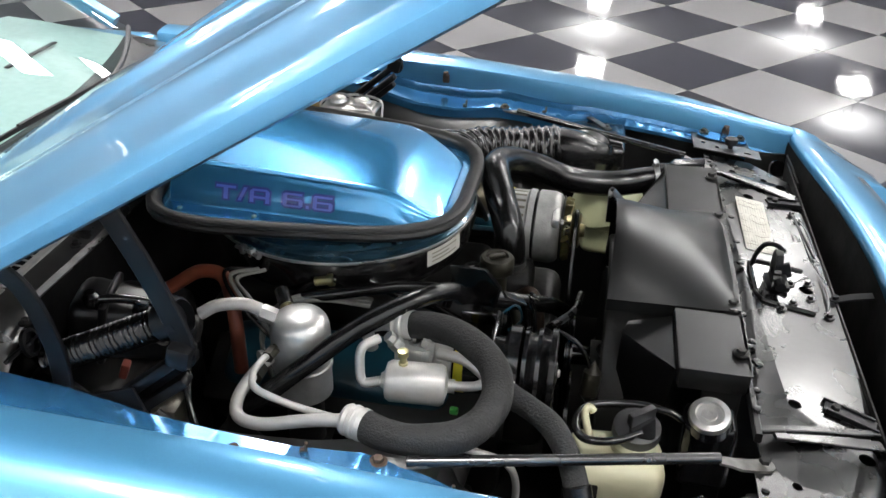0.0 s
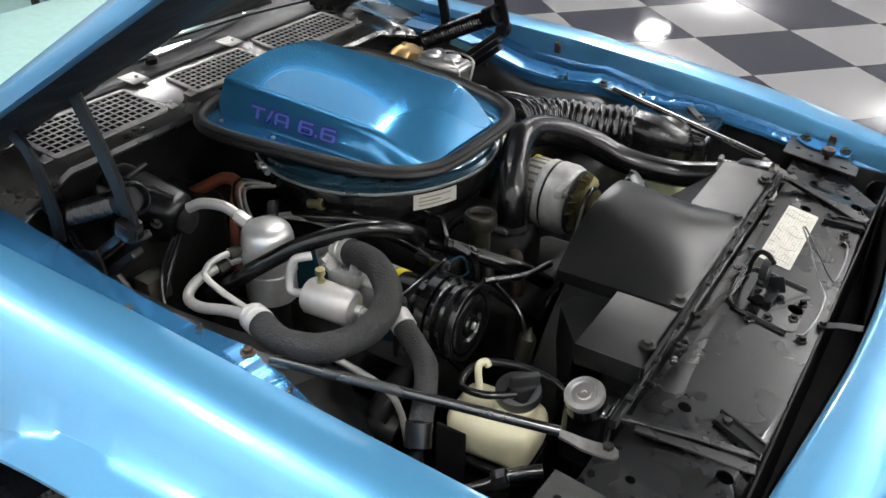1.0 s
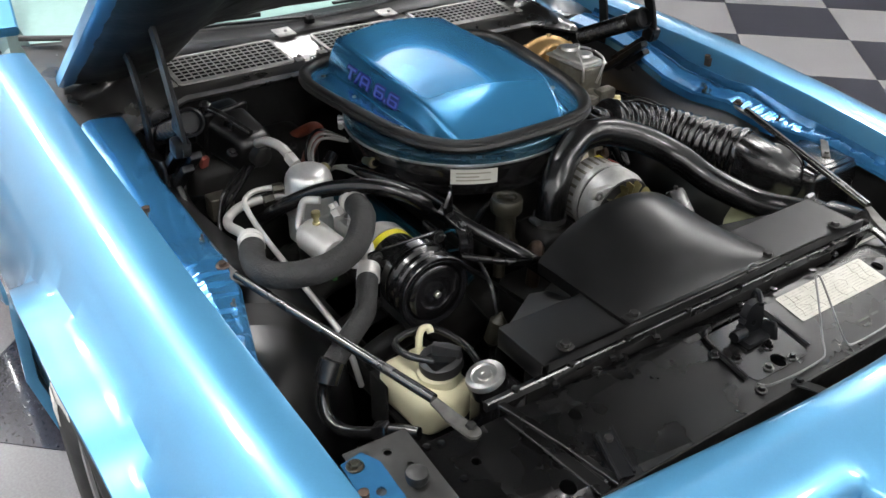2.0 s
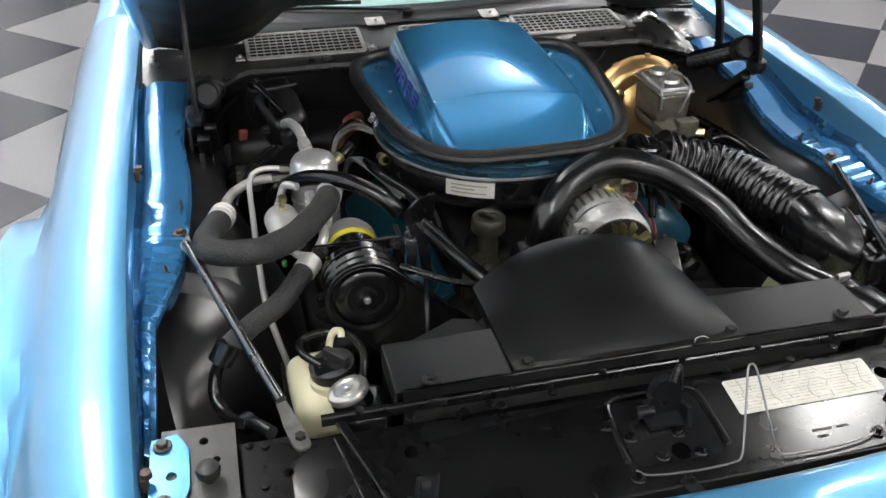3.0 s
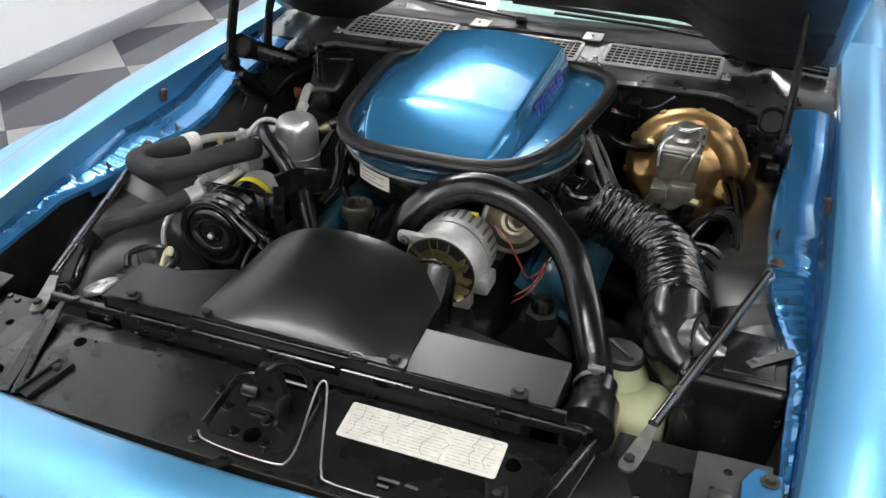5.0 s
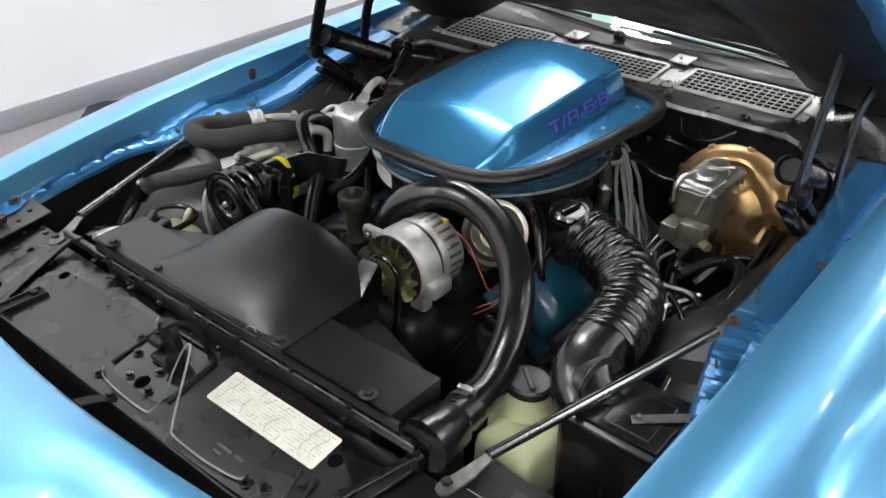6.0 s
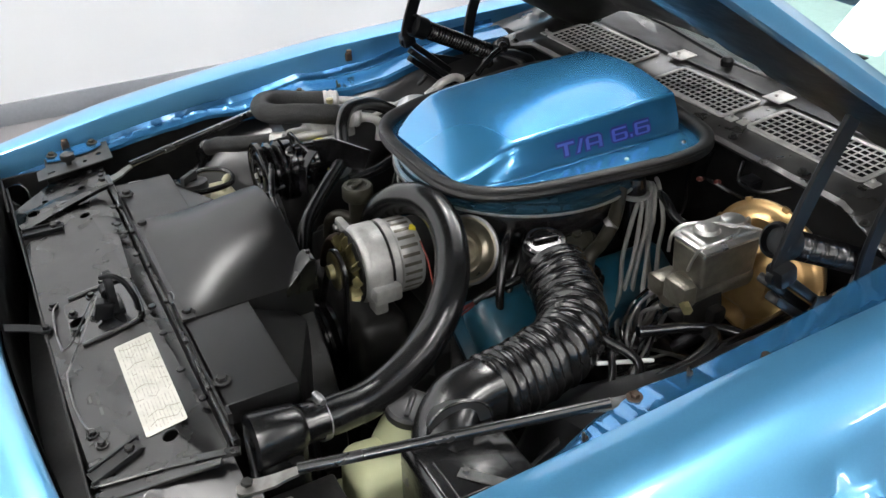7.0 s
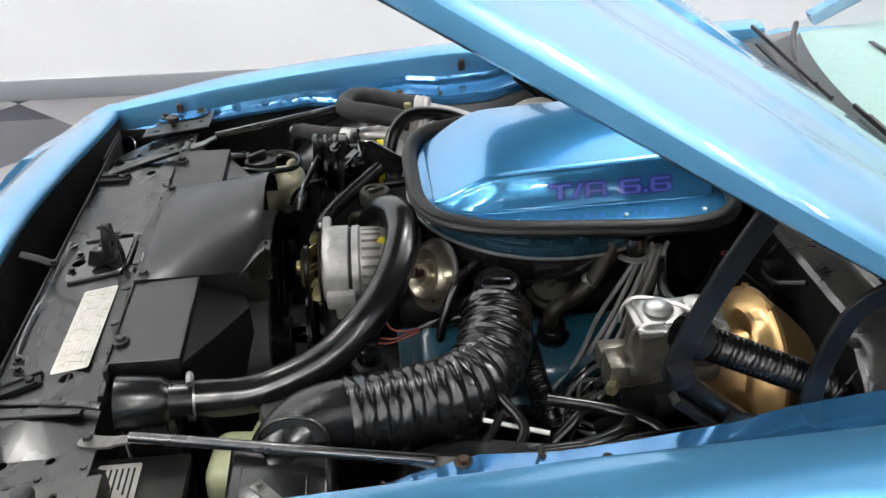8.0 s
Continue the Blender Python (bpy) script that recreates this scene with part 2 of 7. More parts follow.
def lathe(prof, n=32, m=None):
    """A body turned about its own z axis from (radius, height) pairs; m places it."""
    bm = bmesh.new()
    rings = []
    for r, z in prof:
        if r < 1e-5:
            rings.append([bm.verts.new((0, 0, z))])
        else:
            rings.append([bm.verts.new((r * math.cos(2 * math.pi * i / n), r * math.sin(2 * math.pi * i / n), z)) for i in range(n)])
    for a, b in zip(rings, rings[1:]):
        for i in range(n):
            j = (i + 1) % n
            if len(a) == 1 and len(b) == 1:
                continue
            if len(a) == 1:
                bm.faces.new((a[0], b[j], b[i]))
            elif len(b) == 1:
                bm.faces.new((a[i], a[j], b[0]))
            else:
                bm.faces.new((a[i], a[j], b[j], b[i]))
    for ring in (rings[0], rings[-1]):
        if len(ring) > 1:
            try:
                bm.faces.new(ring)
            except ValueError:
                pass
    return moved(bm, m) if m is not None else bm


def aim(p, d):
    """A pose at p whose z axis points along d."""
    return Matrix.Translation(p) @ Vector(d).to_track_quat("Z", "Y").to_matrix().to_4x4()


def spline(pts, sub=8):
    p = [Vector(q) for q in pts]
    if len(p) < 3:
        return [p[0].lerp(p[1], i / sub) for i in range(sub + 1)]
    p = [2 * p[0] - p[1], *p, 2 * p[-1] - p[-2]]
    out = []
    for i in range(1, len(p) - 2):
        a, b, c, d = p[i - 1:i + 3]
        for k in range(sub):
            t = k / sub
            out.append(0.5 * (2 * b + (c - a) * t + (2 * a - 5 * b + 4 * c - d) * t * t + (3 * b - a - 3 * c + d) * t ** 3))
    out.append(p[-2])
    return out


def sweep(line, ring_at, closed_ends=True, up=(0, 0, 1)):
    """Carries a ring along a line; ring_at(i, s) gives its (u, v) points at the i-th place, s along."""
    bm = bmesh.new()
    n = len(line)
    tang = [(line[min(i + 1, n - 1)] - line[max(i - 1, 0)]).normalized() for i in range(n)]
    ref = Vector(up)
    if abs(ref.dot(tang[0])) > 0.9:
        ref = Vector((1, 0, 0))
    u = (ref - tang[0] * ref.dot(tang[0])).normalized()
    rings, s = [], 0.0
    for i in range(n):
        if i:
            s += (line[i] - line[i - 1]).length
            u = (u - tang[i] * u.dot(tang[i])).normalized()
        v = tang[i].cross(u)
        rings.append([bm.verts.new(line[i] + u * a + v * b) for a, b in ring_at(i, s)])
    k = len(rings[0])
    for a, b in zip(rings, rings[1:]):
        for i in range(k):
            bm.faces.new((a[i], a[(i + 1) % k], b[(i + 1) % k], b[i]))
    if closed_ends:
        bm.faces.new(rings[0])
        bm.faces.new(rings[-1])
    return bm


def tube(pts, r, n=14, sub=8, wobble=0.0, straight=False):
    line = [Vector(q) for q in pts] if straight else spline(pts, sub)
    circ = [(math.cos(2 * math.pi * i / n), math.sin(2 * math.pi * i / n)) for i in range(n)]

    def ring(i, s):
        rr = r * (1 + wobble * noise.noise(Vector((s * 25, r * 100, 3.1))))
        return [(rr * a, rr * b) for a, b in circ]
    return sweep(line, ring)


def ribbed(pts, r, pitch, depth, n=20, sub=40, lump=0.0):
    """A bellows hose: rings of ribs with uneven folds."""
    line = spline(pts, sub)

    def ring(i, s):
        k = 0.5 + 0.5 * math.cos(2 * math.pi * s / pitch)
        out = []
        for j in range(n):
            a = 2 * math.pi * j / n
            rr = r - depth * (1 - k ** 0.7) + lump * noise.noise(Vector((math.cos(a) * 2.2, math.sin(a) * 2.2, s * 38)))
            out.append((rr * math.cos(a), rr * math.sin(a)))
        return out
    return sweep(line, ring)


def bar(pts, w, h, sub=1):
    """A flat strip of width w and height h along points."""
    line = [Vector(q) for q in pts] if sub == 1 else spline(pts, sub)
    b = min(w, h) * 0.18
    ring = [(h / 2 - b, w / 2), (h / 2, w / 2 - b), (h / 2, -w / 2 + b), (h / 2 - b, -w / 2), (-h / 2 + b, -w / 2), (-h / 2, -w / 2 + b), (-h / 2, w / 2 - b), (-h / 2 + b, w / 2)]
    return sweep(line, lambda i, s: ring)


def crumpled(pts, r, pitch, depth, n=36, sub=60):
    """A soft bellows whose folds zigzag round it."""
    line = spline(pts, sub)

    def ring(i, s):
        out = []
        for j in range(n):
            a = 2 * math.pi * j / n
            ph = 2 * math.pi * s / pitch + 0.6 * math.sin(3 * a + 1.3) + 0.35 * math.sin(7 * a)
            fold = (0.5 + 0.5 * math.cos(ph)) ** 0.7
            q = r + depth * (fold - 0.6) * (0.75 + 0.35 * math.sin(5 * a + 3.1 * s / pitch)) + 0.0025 * noise.noise(Vector((s * 38, math.cos(a) * 2.2, math.sin(a) * 2.2)))
            out.append((q * math.cos(a), q * math.sin(a)))
        return out
    return sweep(line, ring)


def rounded(x0, y0, x1, y1, r=0.01, n=4):
    pts = []
    for cx, cy, a in ((x1 - r, y1 - r, 0), (x0 + r, y1 - r, 90), (x0 + r, y0 + r, 180), (x1 - r, y0 + r, 270)):
        for k in range(n + 1):
            t = radians(a + 90 * k / n)
            pts.append((cx + r * math.cos(t), cy + r * math.sin(t)))
    return pts


def circle(cx, cy, r, n=16):
    return [(cx + r * math.cos(2 * math.pi * i / n), cy + r * math.sin(2 * math.pi * i / n)) for i in range(n)]


def plate(outer, holes=(), t=0.003, height=None):
    """A sheet of thickness t in the xy plane with real holes; height(x, y) bends it."""
    bm = bmesh.new()
    edges = []
    for loop in (outer, *holes):
        vs = [bm.verts.new((x, y, 0)) for x, y in loop]
        edges += [bm.edges.new((vs[i], vs[(i + 1) % len(vs)])) for i in range(len(vs))]
    bmesh.ops.triangle_fill(bm, use_beauty=True, use_dissolve=False, edges=edges, normal=(0, 0, 1))
    if height is not None:
        for v in bm.verts:
            v.co.z = height(v.co.x, v.co.y)
    low = bmesh.ops.extrude_face_region(bm, geom=bm.faces[:])
    for v in low["geom"]:
        if isinstance(v, bmesh.types.BMVert):
            v.co.z -= t
    return bm


def bolt(p, d=(0, 0, 1), r=0.007, washer=True):
    """A hexagonal bolt head with its washer, pointing along d."""
    head = lathe([(r * 0.9, 0.0), (r, 0.001), (r, 0.0045), (r * 0.85, 0.006), (0, 0.006)], 6)
    bms = [moved(head, Matrix.Translation((0, 0, 0.002)))]
    if washer:
        bms.append(lathe([(r * 1.6, 0), (r * 1.6, 0.0015), (r * 1.45, 0.0022), (0, 0.0022)], 16))
    return moved(merge(*bms), aim(p, d))


def clampband(p, d, r, w=0.011):
    """A worm-drive hose clamp round a hose of radius r."""
    band = lathe([(r + 0.0006, -w / 2), (r + 0.0022, -w / 2), (r + 0.0022, w / 2), (r + 0.0006, w / 2), (r + 0.0006, -w / 2)], 24)
    screw = lathe([(0, -0.012), (0.005, -0.012), (0.005, 0.012), (0, 0.012)], 10, pose(0, r + 0.007, 0, 0, 90, 0))
    house = box(0.014, 0.010, w * 1.05, (0, r + 0.006, 0), 0.002)
    return moved(merge(band, screw, house), aim(p, d))


def grid_loft(rows):
    bm = bmesh.new()
    vs = [[bm.verts.new(p) for p in row] for row in rows]
    for a, b in zip(vs, vs[1:]):
        for i in range(len(a) - 1):
            bm.faces.new((a[i], a[i + 1], b[i + 1], b[i]))
    return bm


def thicken(bm, t):
    """Gives an open sheet a thickness t on its inner side."""
    bmesh.ops.recalc_face_normals(bm, faces=bm.faces[:])
    bmesh.ops.solidify(bm, geom=bm.faces[:], thickness=t)
    return bm


def lerp_table(tab, x):
    for (x0, *a), (x1, *b) in zip(tab, tab[1:]):
        if x <= x1:
            k = min(1, max(0, (x - x0) / (x1 - x0)))
            return [p + (q - p) * k for p, q in zip(a, b)]
    return list(tab[-1][1:])


# ---- the hall ----
X0, X1, Y0, Y1, H = -13.0, 12.0, -2.78, 24.0, 4.5
thing_mesh("wall_south", box(X1 - X0 + 0.4, 0.2, H, ((X0 + X1) / 2, Y0 - 0.1, H / 2), 0), WALL, "smooth white painted showroom wall", "wall", kind="structure")
thing_mesh("wall_north", box(X1 - X0 + 0.4, 0.2, H, ((X0 + X1) / 2, Y1 + 0.1, H / 2), 0), WALL, "plain white painted showroom wall", "wall", kind="structure")
thing_mesh("wall_west", box(0.2, Y1 - Y0, H, (X0 - 0.1, (Y0 + Y1) / 2, H / 2), 0), WALL, "plain white painted showroom wall", "wall", kind="structure")
thing_mesh("wall_east", box(0.2, Y1 - Y0, H, (X1 + 0.1, (Y0 + Y1) / 2, H / 2), 0), WALL, "plain white painted showroom wall", "wall", kind="structure")
thing_mesh("ceiling", box(X1 - X0 + 0.4, Y1 - Y0 + 0.4, 0.2, ((X0 + X1) / 2, (Y0 + Y1) / 2, H + 0.1), 0), CEIL, "pale flat showroom ceiling", "ceiling", kind="structure")
thing_mesh("baseboard", box(X1 - X0, 0.012, 0.10, ((X0 + X1) / 2, Y0 + 0.006, 0.05), 0.004), BASEB, "grey vinyl skirting along the wall", "skirting", kind="structure")


def ceiling_light(at, sx=0.52, sy=0.70):
    t = thing("ceiling_light", "white suspended square lamp, switched on", "ceiling light", at, "ceiling lights")
    for k in (-1, 1):
        part("rod", lathe([(0.006, -0.60), (0.006, 0.0), (0, 0.0)], 8, Matrix.Translation((0, k * sy * 0.35, 0))), STEEL, t)
        part("frame", box(0.03, sy, 0.07, (k * sx / 2, 0, -0.62)), WALL, t)
        part("frame", box(sx, 0.03, 0.07, (0, k * sy / 2, -0.62)), WALL, t)
    part("diffuser", box(sx - 0.035, sy - 0.035, 0.05, (0, 0, -0.62), 0.004), LIGHTM, t, "glowing white diffuser")
    return t


first_light = ceiling_light((-1.45, -1.60, H))
# a close row along the wall, then wide rows down the hall
# the rows at -1.60 and 5.80 are extras, put in to brighten the car
ROWS_OF_LIGHTS = [(-1.60, -1.45, 2.45), (2.40, -1.0, 4.75), (4.60, 3.3, 4.75), (5.80, 1.9, 9.5), (7.00, 3.3, 4.75), (15.1, -0.05, 4.75), (20.0, -0.05, 4.75)]
for y, x0, pitch in ROWS_OF_LIGHTS:
    for i in range(-6, 7):
        x = x0 + pitch * i
        if (y, i) != (-1.60, 0) and abs(x) < 9:
            copy_thing(first_light, pose(x, y, H))

# ---- the car's body ----
car = thing("car", "bright metallic blue coupe with raised bonnet on a chequered floor", "car", (-0.9, 0, 0))
CO = Matrix.Translation((0.9, 0, 0))


def car_part(name, bm, mat, label="", parent=None, sharp=38):
    """A part of the car, given in the hall's coordinates."""
    return part(name, moved(bm, CO), mat, parent or car, label, sharp)


WX, WZ, WR, ARCH = -0.05, 0.33, 0.335, 0.42       # front wheel: place, height, radius; arch radius
EDGE = [(-1.9, 0.715, 0.877), (-1.0, 0.705, 0.865), (-0.6, 0.703, 0.853), (-0.2, 0.701, 0.838), (0.05, 0.697, 0.818), (0.2, 0.691, 0.803),
        (0.35, 0.683, 0.786), (0.47, 0.676, 0.767), (0.61, 0.668, 0.746)]   # x, half width and height of the wing's inner edge
WING = [(0, -0.075), (0, -0.008), (0.0025, -0.002), (0.008, 0), (0.03, 0.003), (0.055, 0.0035), (0.075, 0.001), (0.092, -0.005), (0.108, -0.016), (0.124, -0.032),
        (0.142, -0.055), (0.162, -0.090), (0.181, -0.135), (0.195, -0.185), (0.205, -0.24), (0.211, -0.30)]


def wing(s):
    """The front wing on side s (1 driver's, -1 passenger's), with its wheel arch and its flare."""
    rows = []
    xs = [-1.02 + 0.0204 * i for i in range(81)]
    for x in xs:
        yi, zi = lerp_table(EDGE, x)
        d = abs(x - WX)
        low = WZ + ARCH * (1 - (d / ARCH) ** 2.7) ** (1 / 2.7) if d < ARCH else 0.2
        low = max(low, 0.2)
        k = 1 - 0.35 * max(0, (x - 0.3) / 0.31) ** 2
        row = []
        for a, b in WING:
            row.append((x, yi + a * k, zi + b if a < 0.10 else max(zi + b, low + 0.02 * (1 - (a / 0.211)))))
        ys, zs = row[-1][1], row[-1][2]
        end = min(low, zs - 0.006)
        for q in range(1, 9):
            z = zs + (end - zs) * q / 8
            flare = 0.018 * math.exp(-((math.hypot(x - WX, z - WZ) - ARCH) / 0.05) ** 2) if d < ARCH + 0.12 else 0
            row.append((x, ys + flare - 0.004 * q * (1 if d > ARCH else 0), z))
        row += [(x, row[-1][1] - 0.004, end - 0.003), (x, row[-1][1] - 0.022, end - 0.002)]
        rows.append([(p[0], s * p[1], p[2]) for p in row])
    return grid_loft(rows)


for s, side in ((-1, "passenger"), (1, "driver")):
    w = car_part("wing", wing(s), PAINT)
    # studs and rubber stops under the inner edge
    for x in (-0.24, 0.455):
        yi, zi = lerp_table(EDGE, x)
        car_part("rubber_stop", merge(box(0.017, 0.010, 0.022, (x, s * (yi - 0.006), zi - 0.034), 0.003), lathe([(0.007, 0), (0.007, 0.008), (0, 0.010)], 10, aim((x, s * (yi - 0.010), zi - 0.024), (0, 0, 1)))),
                 RUSTY, "weathered bump stop", w)
    # pinched inner flange
    rows = []
    FL = [(-0.66, 0.600, 0.815), (-0.5, 0.612, 0.808), (-0.4, 0.617, 0.790), (-0.30, 0.608, 0.768), (-0.2, 0.608, 0.760), (-0.1, 0.612, 0.770),
          (-0.02, 0.621, 0.757), (0.04, 0.638, 0.749), (0.14, 0.666, 0.745), (0.30, 0.664, 0.728), (0.45, 0.664, 0.705), (0.60, 0.655, 0.660)]
    n = 360
    for i in range(n + 1):
        x = -0.66 + 1.26 * i / n
        yi, zi = lerp_table(EDGE, x)
        fy, fz = lerp_table(FL, x)
        swell = sum(0.0015 * math.exp(-((x - q) / w) ** 2) for q, w in ((-0.21, 0.012), (-0.165, 0.005), (-0.145, 0.004), (-0.11, 0.010), (-0.07, 0.004), (-0.045, 0.007), (-0.015, 0.004), (0.02, 0.006), (0.045, 0.004), (0.09, 0.004), (0.13, 0.005), (0.165, 0.004), (0.215, 0.006), (0.275, 0.004), (0.35, 0.005), (0.40, 0.004)))
        groove = sum(0.0026 * math.exp(-((x - q) / 0.009) ** 2) for q in (0.075, 0.135, 0.19, 0.25, 0.32, 0.37, 0.43))
        wavy = 0.002 * noise.noise(Vector((x * 22, s, 0)))
        swell *= 1.4 * min(1, max(0.2, (x + 0.16) / 0.10))
        a = max(zi - 0.066, fz + 0.007)
        foot = 0.012 if x > 0.08 else 0.028
        rows.append([(x, s * (fy - 0.002), fz - foot + wavy), (x, s * (fy - 0.001), fz - 0.004 + wavy * 0.6), (x, s * (fy + 0.005), fz + 0.001 + swell * 0.5), (x, s * (fy * 0.62 + yi * 0.38 - groove), fz + 0.005 + swell - groove * 0.5),
                     (x, s * (fy * 0.36 + yi * 0.64 - swell * 0.5), max(fz + 0.008, fz * 0.5 + a * 0.5 - 0.004) + swell - groove), (x, s * (fy * 0.12 + yi * 0.88 - groove), a - 0.006 + swell * 0.4), (x, s * (yi - 0.004), a), (x, s * (yi + 0.001), a + 0.012)])
    car_part("inner_flange", grid_loft(rows), PAINT_IN, "blue painted inner wing flange, pinched and spotted", sharp=28)
    for x, dy in ((-0.179, 0.014), (0.016, 0.017)):
        fy, fz = lerp_table(FL, x)
        car_part("clip", merge(box(0.010, 0.005, 0.008, (x, s * (fy + dy), fz + 0.004), 0.001, rot=(12, 9, 20)), lathe([(0.0025, 0), (0.0025, 0.012), (0, 0.013)], 8, aim((x + 0.003, s * (fy + dy), fz + 0.006), (0.1, 0, 1)))), RUSTY, "small brown retaining clip", w)
    # black wheel housing below the flange
    rows = []
    for i in range(61):
        x = -0.66 + 0.95 * i / 60
        fy, fz = lerp_table(FL, x)
        bulge = math.exp(-((x - WX + 0.02) / 0.22) ** 2)
        k = min(1, max(0, (x - 0.0) / 0.08))
        top = min(fz - 0.012, 0.365 + math.sqrt(max(0.0, 0.352 ** 2 - (x - WX) ** 2))) if x > 0 else fz - 0.012
        yo = fy + 0.03 + (0.705 - fy - 0.03) * k
        prof = [(yo, top + 0.004), (fy - 0.003, top - 0.010), (fy - 0.03 - 0.04 * bulge, top - 0.034), (fy - 0.06 - 0.08 * bulge, top - 0.09), (fy - 0.07 - 0.11 * bulge, top - 0.18), (fy - 0.08 - 0.12 * bulge, min(top - 0.27, 0.36)), (fy - 0.1, 0.20)]
        rows.append([(x, s * y, max(0.19, z + 0.005 * noise.noise(Vector((x * 11, y * 9, s))))) for y, z in prof])
    car_part("wheel_housing", grid_loft(rows), HOUSING, "satin black inner wheel housing")
    # added black sheet: hides the wing's blue inside and keeps this gap dark
    car_part("splash_shield", grid_loft([[(x, s * lerp_table(EDGE, x)[0] - s * 0.010, lerp_table(FL, x)[1] - 0.006), (x, s * 0.650, 0.55), (x, s * 0.640, 0.23)] for x in [-0.05 + 0.065 * k for k in range(11)]]), MATTBLK, "dull black sheet standing in for the dark gap ahead of the wheel housing")

# cowl with its three vents
COWL = [(-0.642, 0.822), (-0.636, 0.830), (-0.642, 0.838), (-0.662, 0.8425), (-0.80, 0.856), (-0.828, 0.857), (-0.850, 0.848), (-0.872, 0.846), (-0.900, 0.858)]
rows = []
for i in range(141):
    y = -0.70 + 1.40 * i / 140
    side = max(0, (abs(y) - 0.47) / 0.23)
    sweepb = 0.25 * max(0, abs(y) - 0.15) ** 2
    row = []
    for k, (x, z) in enumerate(COWL):
        dx = 0.055 * side if k < 4 else 0.0
        dent = 0.005 * noise.noise(Vector((y * 17, 3.3, 0.7))) + 0.002 * noise.noise(Vector((y * 43, 8.3, 0.7))) if k < 4 else 0
        hump = 0.012 * math.exp(-((abs(y) - 0.555) / 0.035) ** 2) * (1 if 2 < k < 6 else 0)
        dz = -0.035 * min(1, side * 1.6) * (1 if k < 4 else 0.4) + 0.003 * noise.noise(Vector((x * 14, y * 14, 2))) + dent * 0.5 + hump
        row.append((x + dx + dent - (0.40 * y * y * (k - 4) / 4 if k > 4 else 0.0), y, z + dz + (0.02 * abs(y) if k > 6 else 0)))
    rows.append(row)
cowl = car_part("cowl_panel", grid_loft(rows), COWLM, "satin black cowl panel, worn and dusty")


def vent_z(x):
    return 0.8425 - 0.098 * (x + 0.662)


def vent(x0, x1, y0, y1):
    """Square mesh of thin raised wires."""
    zf = lambda x: vent_z(x) + 0.0048
    nx, ny = round((x1 - x0) / 0.0158), round((y1 - y0) / 0.0158)
    xm, ym = (x0 + x1) / 2, (y0 + y1) / 2
    bms = []
    for i in range(nx + 1):
        x = x0 + (x1 - x0) * i / nx
        bms.append(box(0.0022, y1 - y0, 0.0020, (x, ym, zf(x) + 0.0012), 0))
    for j in range(ny + 1):
        y = y0 + (y1 - y0) * j / ny
        bms.append(box(x1 - x0, 0.0022, 0.0020, (xm, y, zf(xm)), 0, rot=(0, 5.6, 0)))
    return merge(*bms)


for x0, x1, y0, y1 in ((-0.803, -0.686, -0.462, -0.205), (-0.790, -0.700, -0.095, 0.120), (-0.803, -0.706, 0.190, 0.446)):
    v = car_part("cowl_vent", vent(x0, x1, y0, y1), GRILLE, "bare metal air vent of square mesh")
    xm = (x0 + x1) / 2
    fr = plate(rounded(x0 - 0.008, y0 - 0.008, x1 + 0.010, y1 + 0.008, 0.012), [rounded(x0 - 0.001, y0 - 0.001, x1 + 0.001, y1 + 0.001, 0.006)], 0.004, lambda x, y: vent_z(x) + 0.0062)
    car_part("vent_frame", fr, GRILLE, "pressed metal rim", v)
    # no real depth here: a black sheet makes the mesh holes look shaded
    car_part("vent_well", box(x1 - x0 + 0.004, y1 - y0 + 0.004, 0.002, (xm, (y0 + y1) / 2, vent_z(xm) + 0.0020), 0, rot=(0, 5.6, 0)), MATTBLK, "flat black sheet that stands for the shade below the mesh", v)
    for yy in (y0 - 0.022, y1 + 0.022):
        car_part("vent_tab", merge(box(0.022, 0.020, 0.003, (x1 - 0.002, yy, vent_z(x1) + 0.004), 0.001, rot=(0, 5.6, 0)), bolt((x1 - 0.002, yy, vent_z(x1) + 0.0055), (0, 0, 1), 0.004, False)), GRILLE, "", v)
# black trough behind the vents, where the wipers lie
car_part("wiper_trough", grid_loft([[(-0.826 - 0.05 * y * y, y, 0.8620 - 0.004 * abs(y)), (-0.850 - 0.25 * y * y, y, 0.8560), (-0.874 - 0.33 * y * y, y, 0.8540), (-0.900 - 0.40 * y * y, y, 0.8625 + 0.02 * abs(y))] for y in [-0.62 + 0.031 * k for k in range(41)]]), TRIMBLK, "black plastic trough below the windscreen")

# bolts on the cowl lip
for y in (-0.52, -0.33, -0.05, 0.2, 0.37, 0.53):
    car_part("cowl_bolt", bolt((-0.650 + 0.03 * (abs(y) > 0.5), y, 0.844 - 0.016 * (abs(y) > 0.5)), (0, 0, 1), 0.006), DARK)
# pale plates between the vents, either side of the scoop's tail
for y in (-0.152, 0.138):
    car_part("cowl_plate", merge(box(0.05, 0.045, 0.003, (-0.832, y, 0.866), 0.001, rot=(0, 4, 0)), bolt((-0.822, y, 0.8675), (0, 0, 1), 0.004, False)), GRILLE, "small pale metal plate")

# firewall, and an added floor sheet that keeps the bay dark below
car_part("firewall", merge(box(0.02, 1.30, 0.60, (-0.668, 0, 0.52), 0.004), box(0.10, 0.9, 0.22, (-0.64, 0, 0.40), 0.03, 3)), MATTBLK, "black firewall")
car_part("undertray", box(1.45, 1.25, 0.01, (0.02, 0, 0.22), 0), DARK, "added dark sheet closing the bay below the engine")


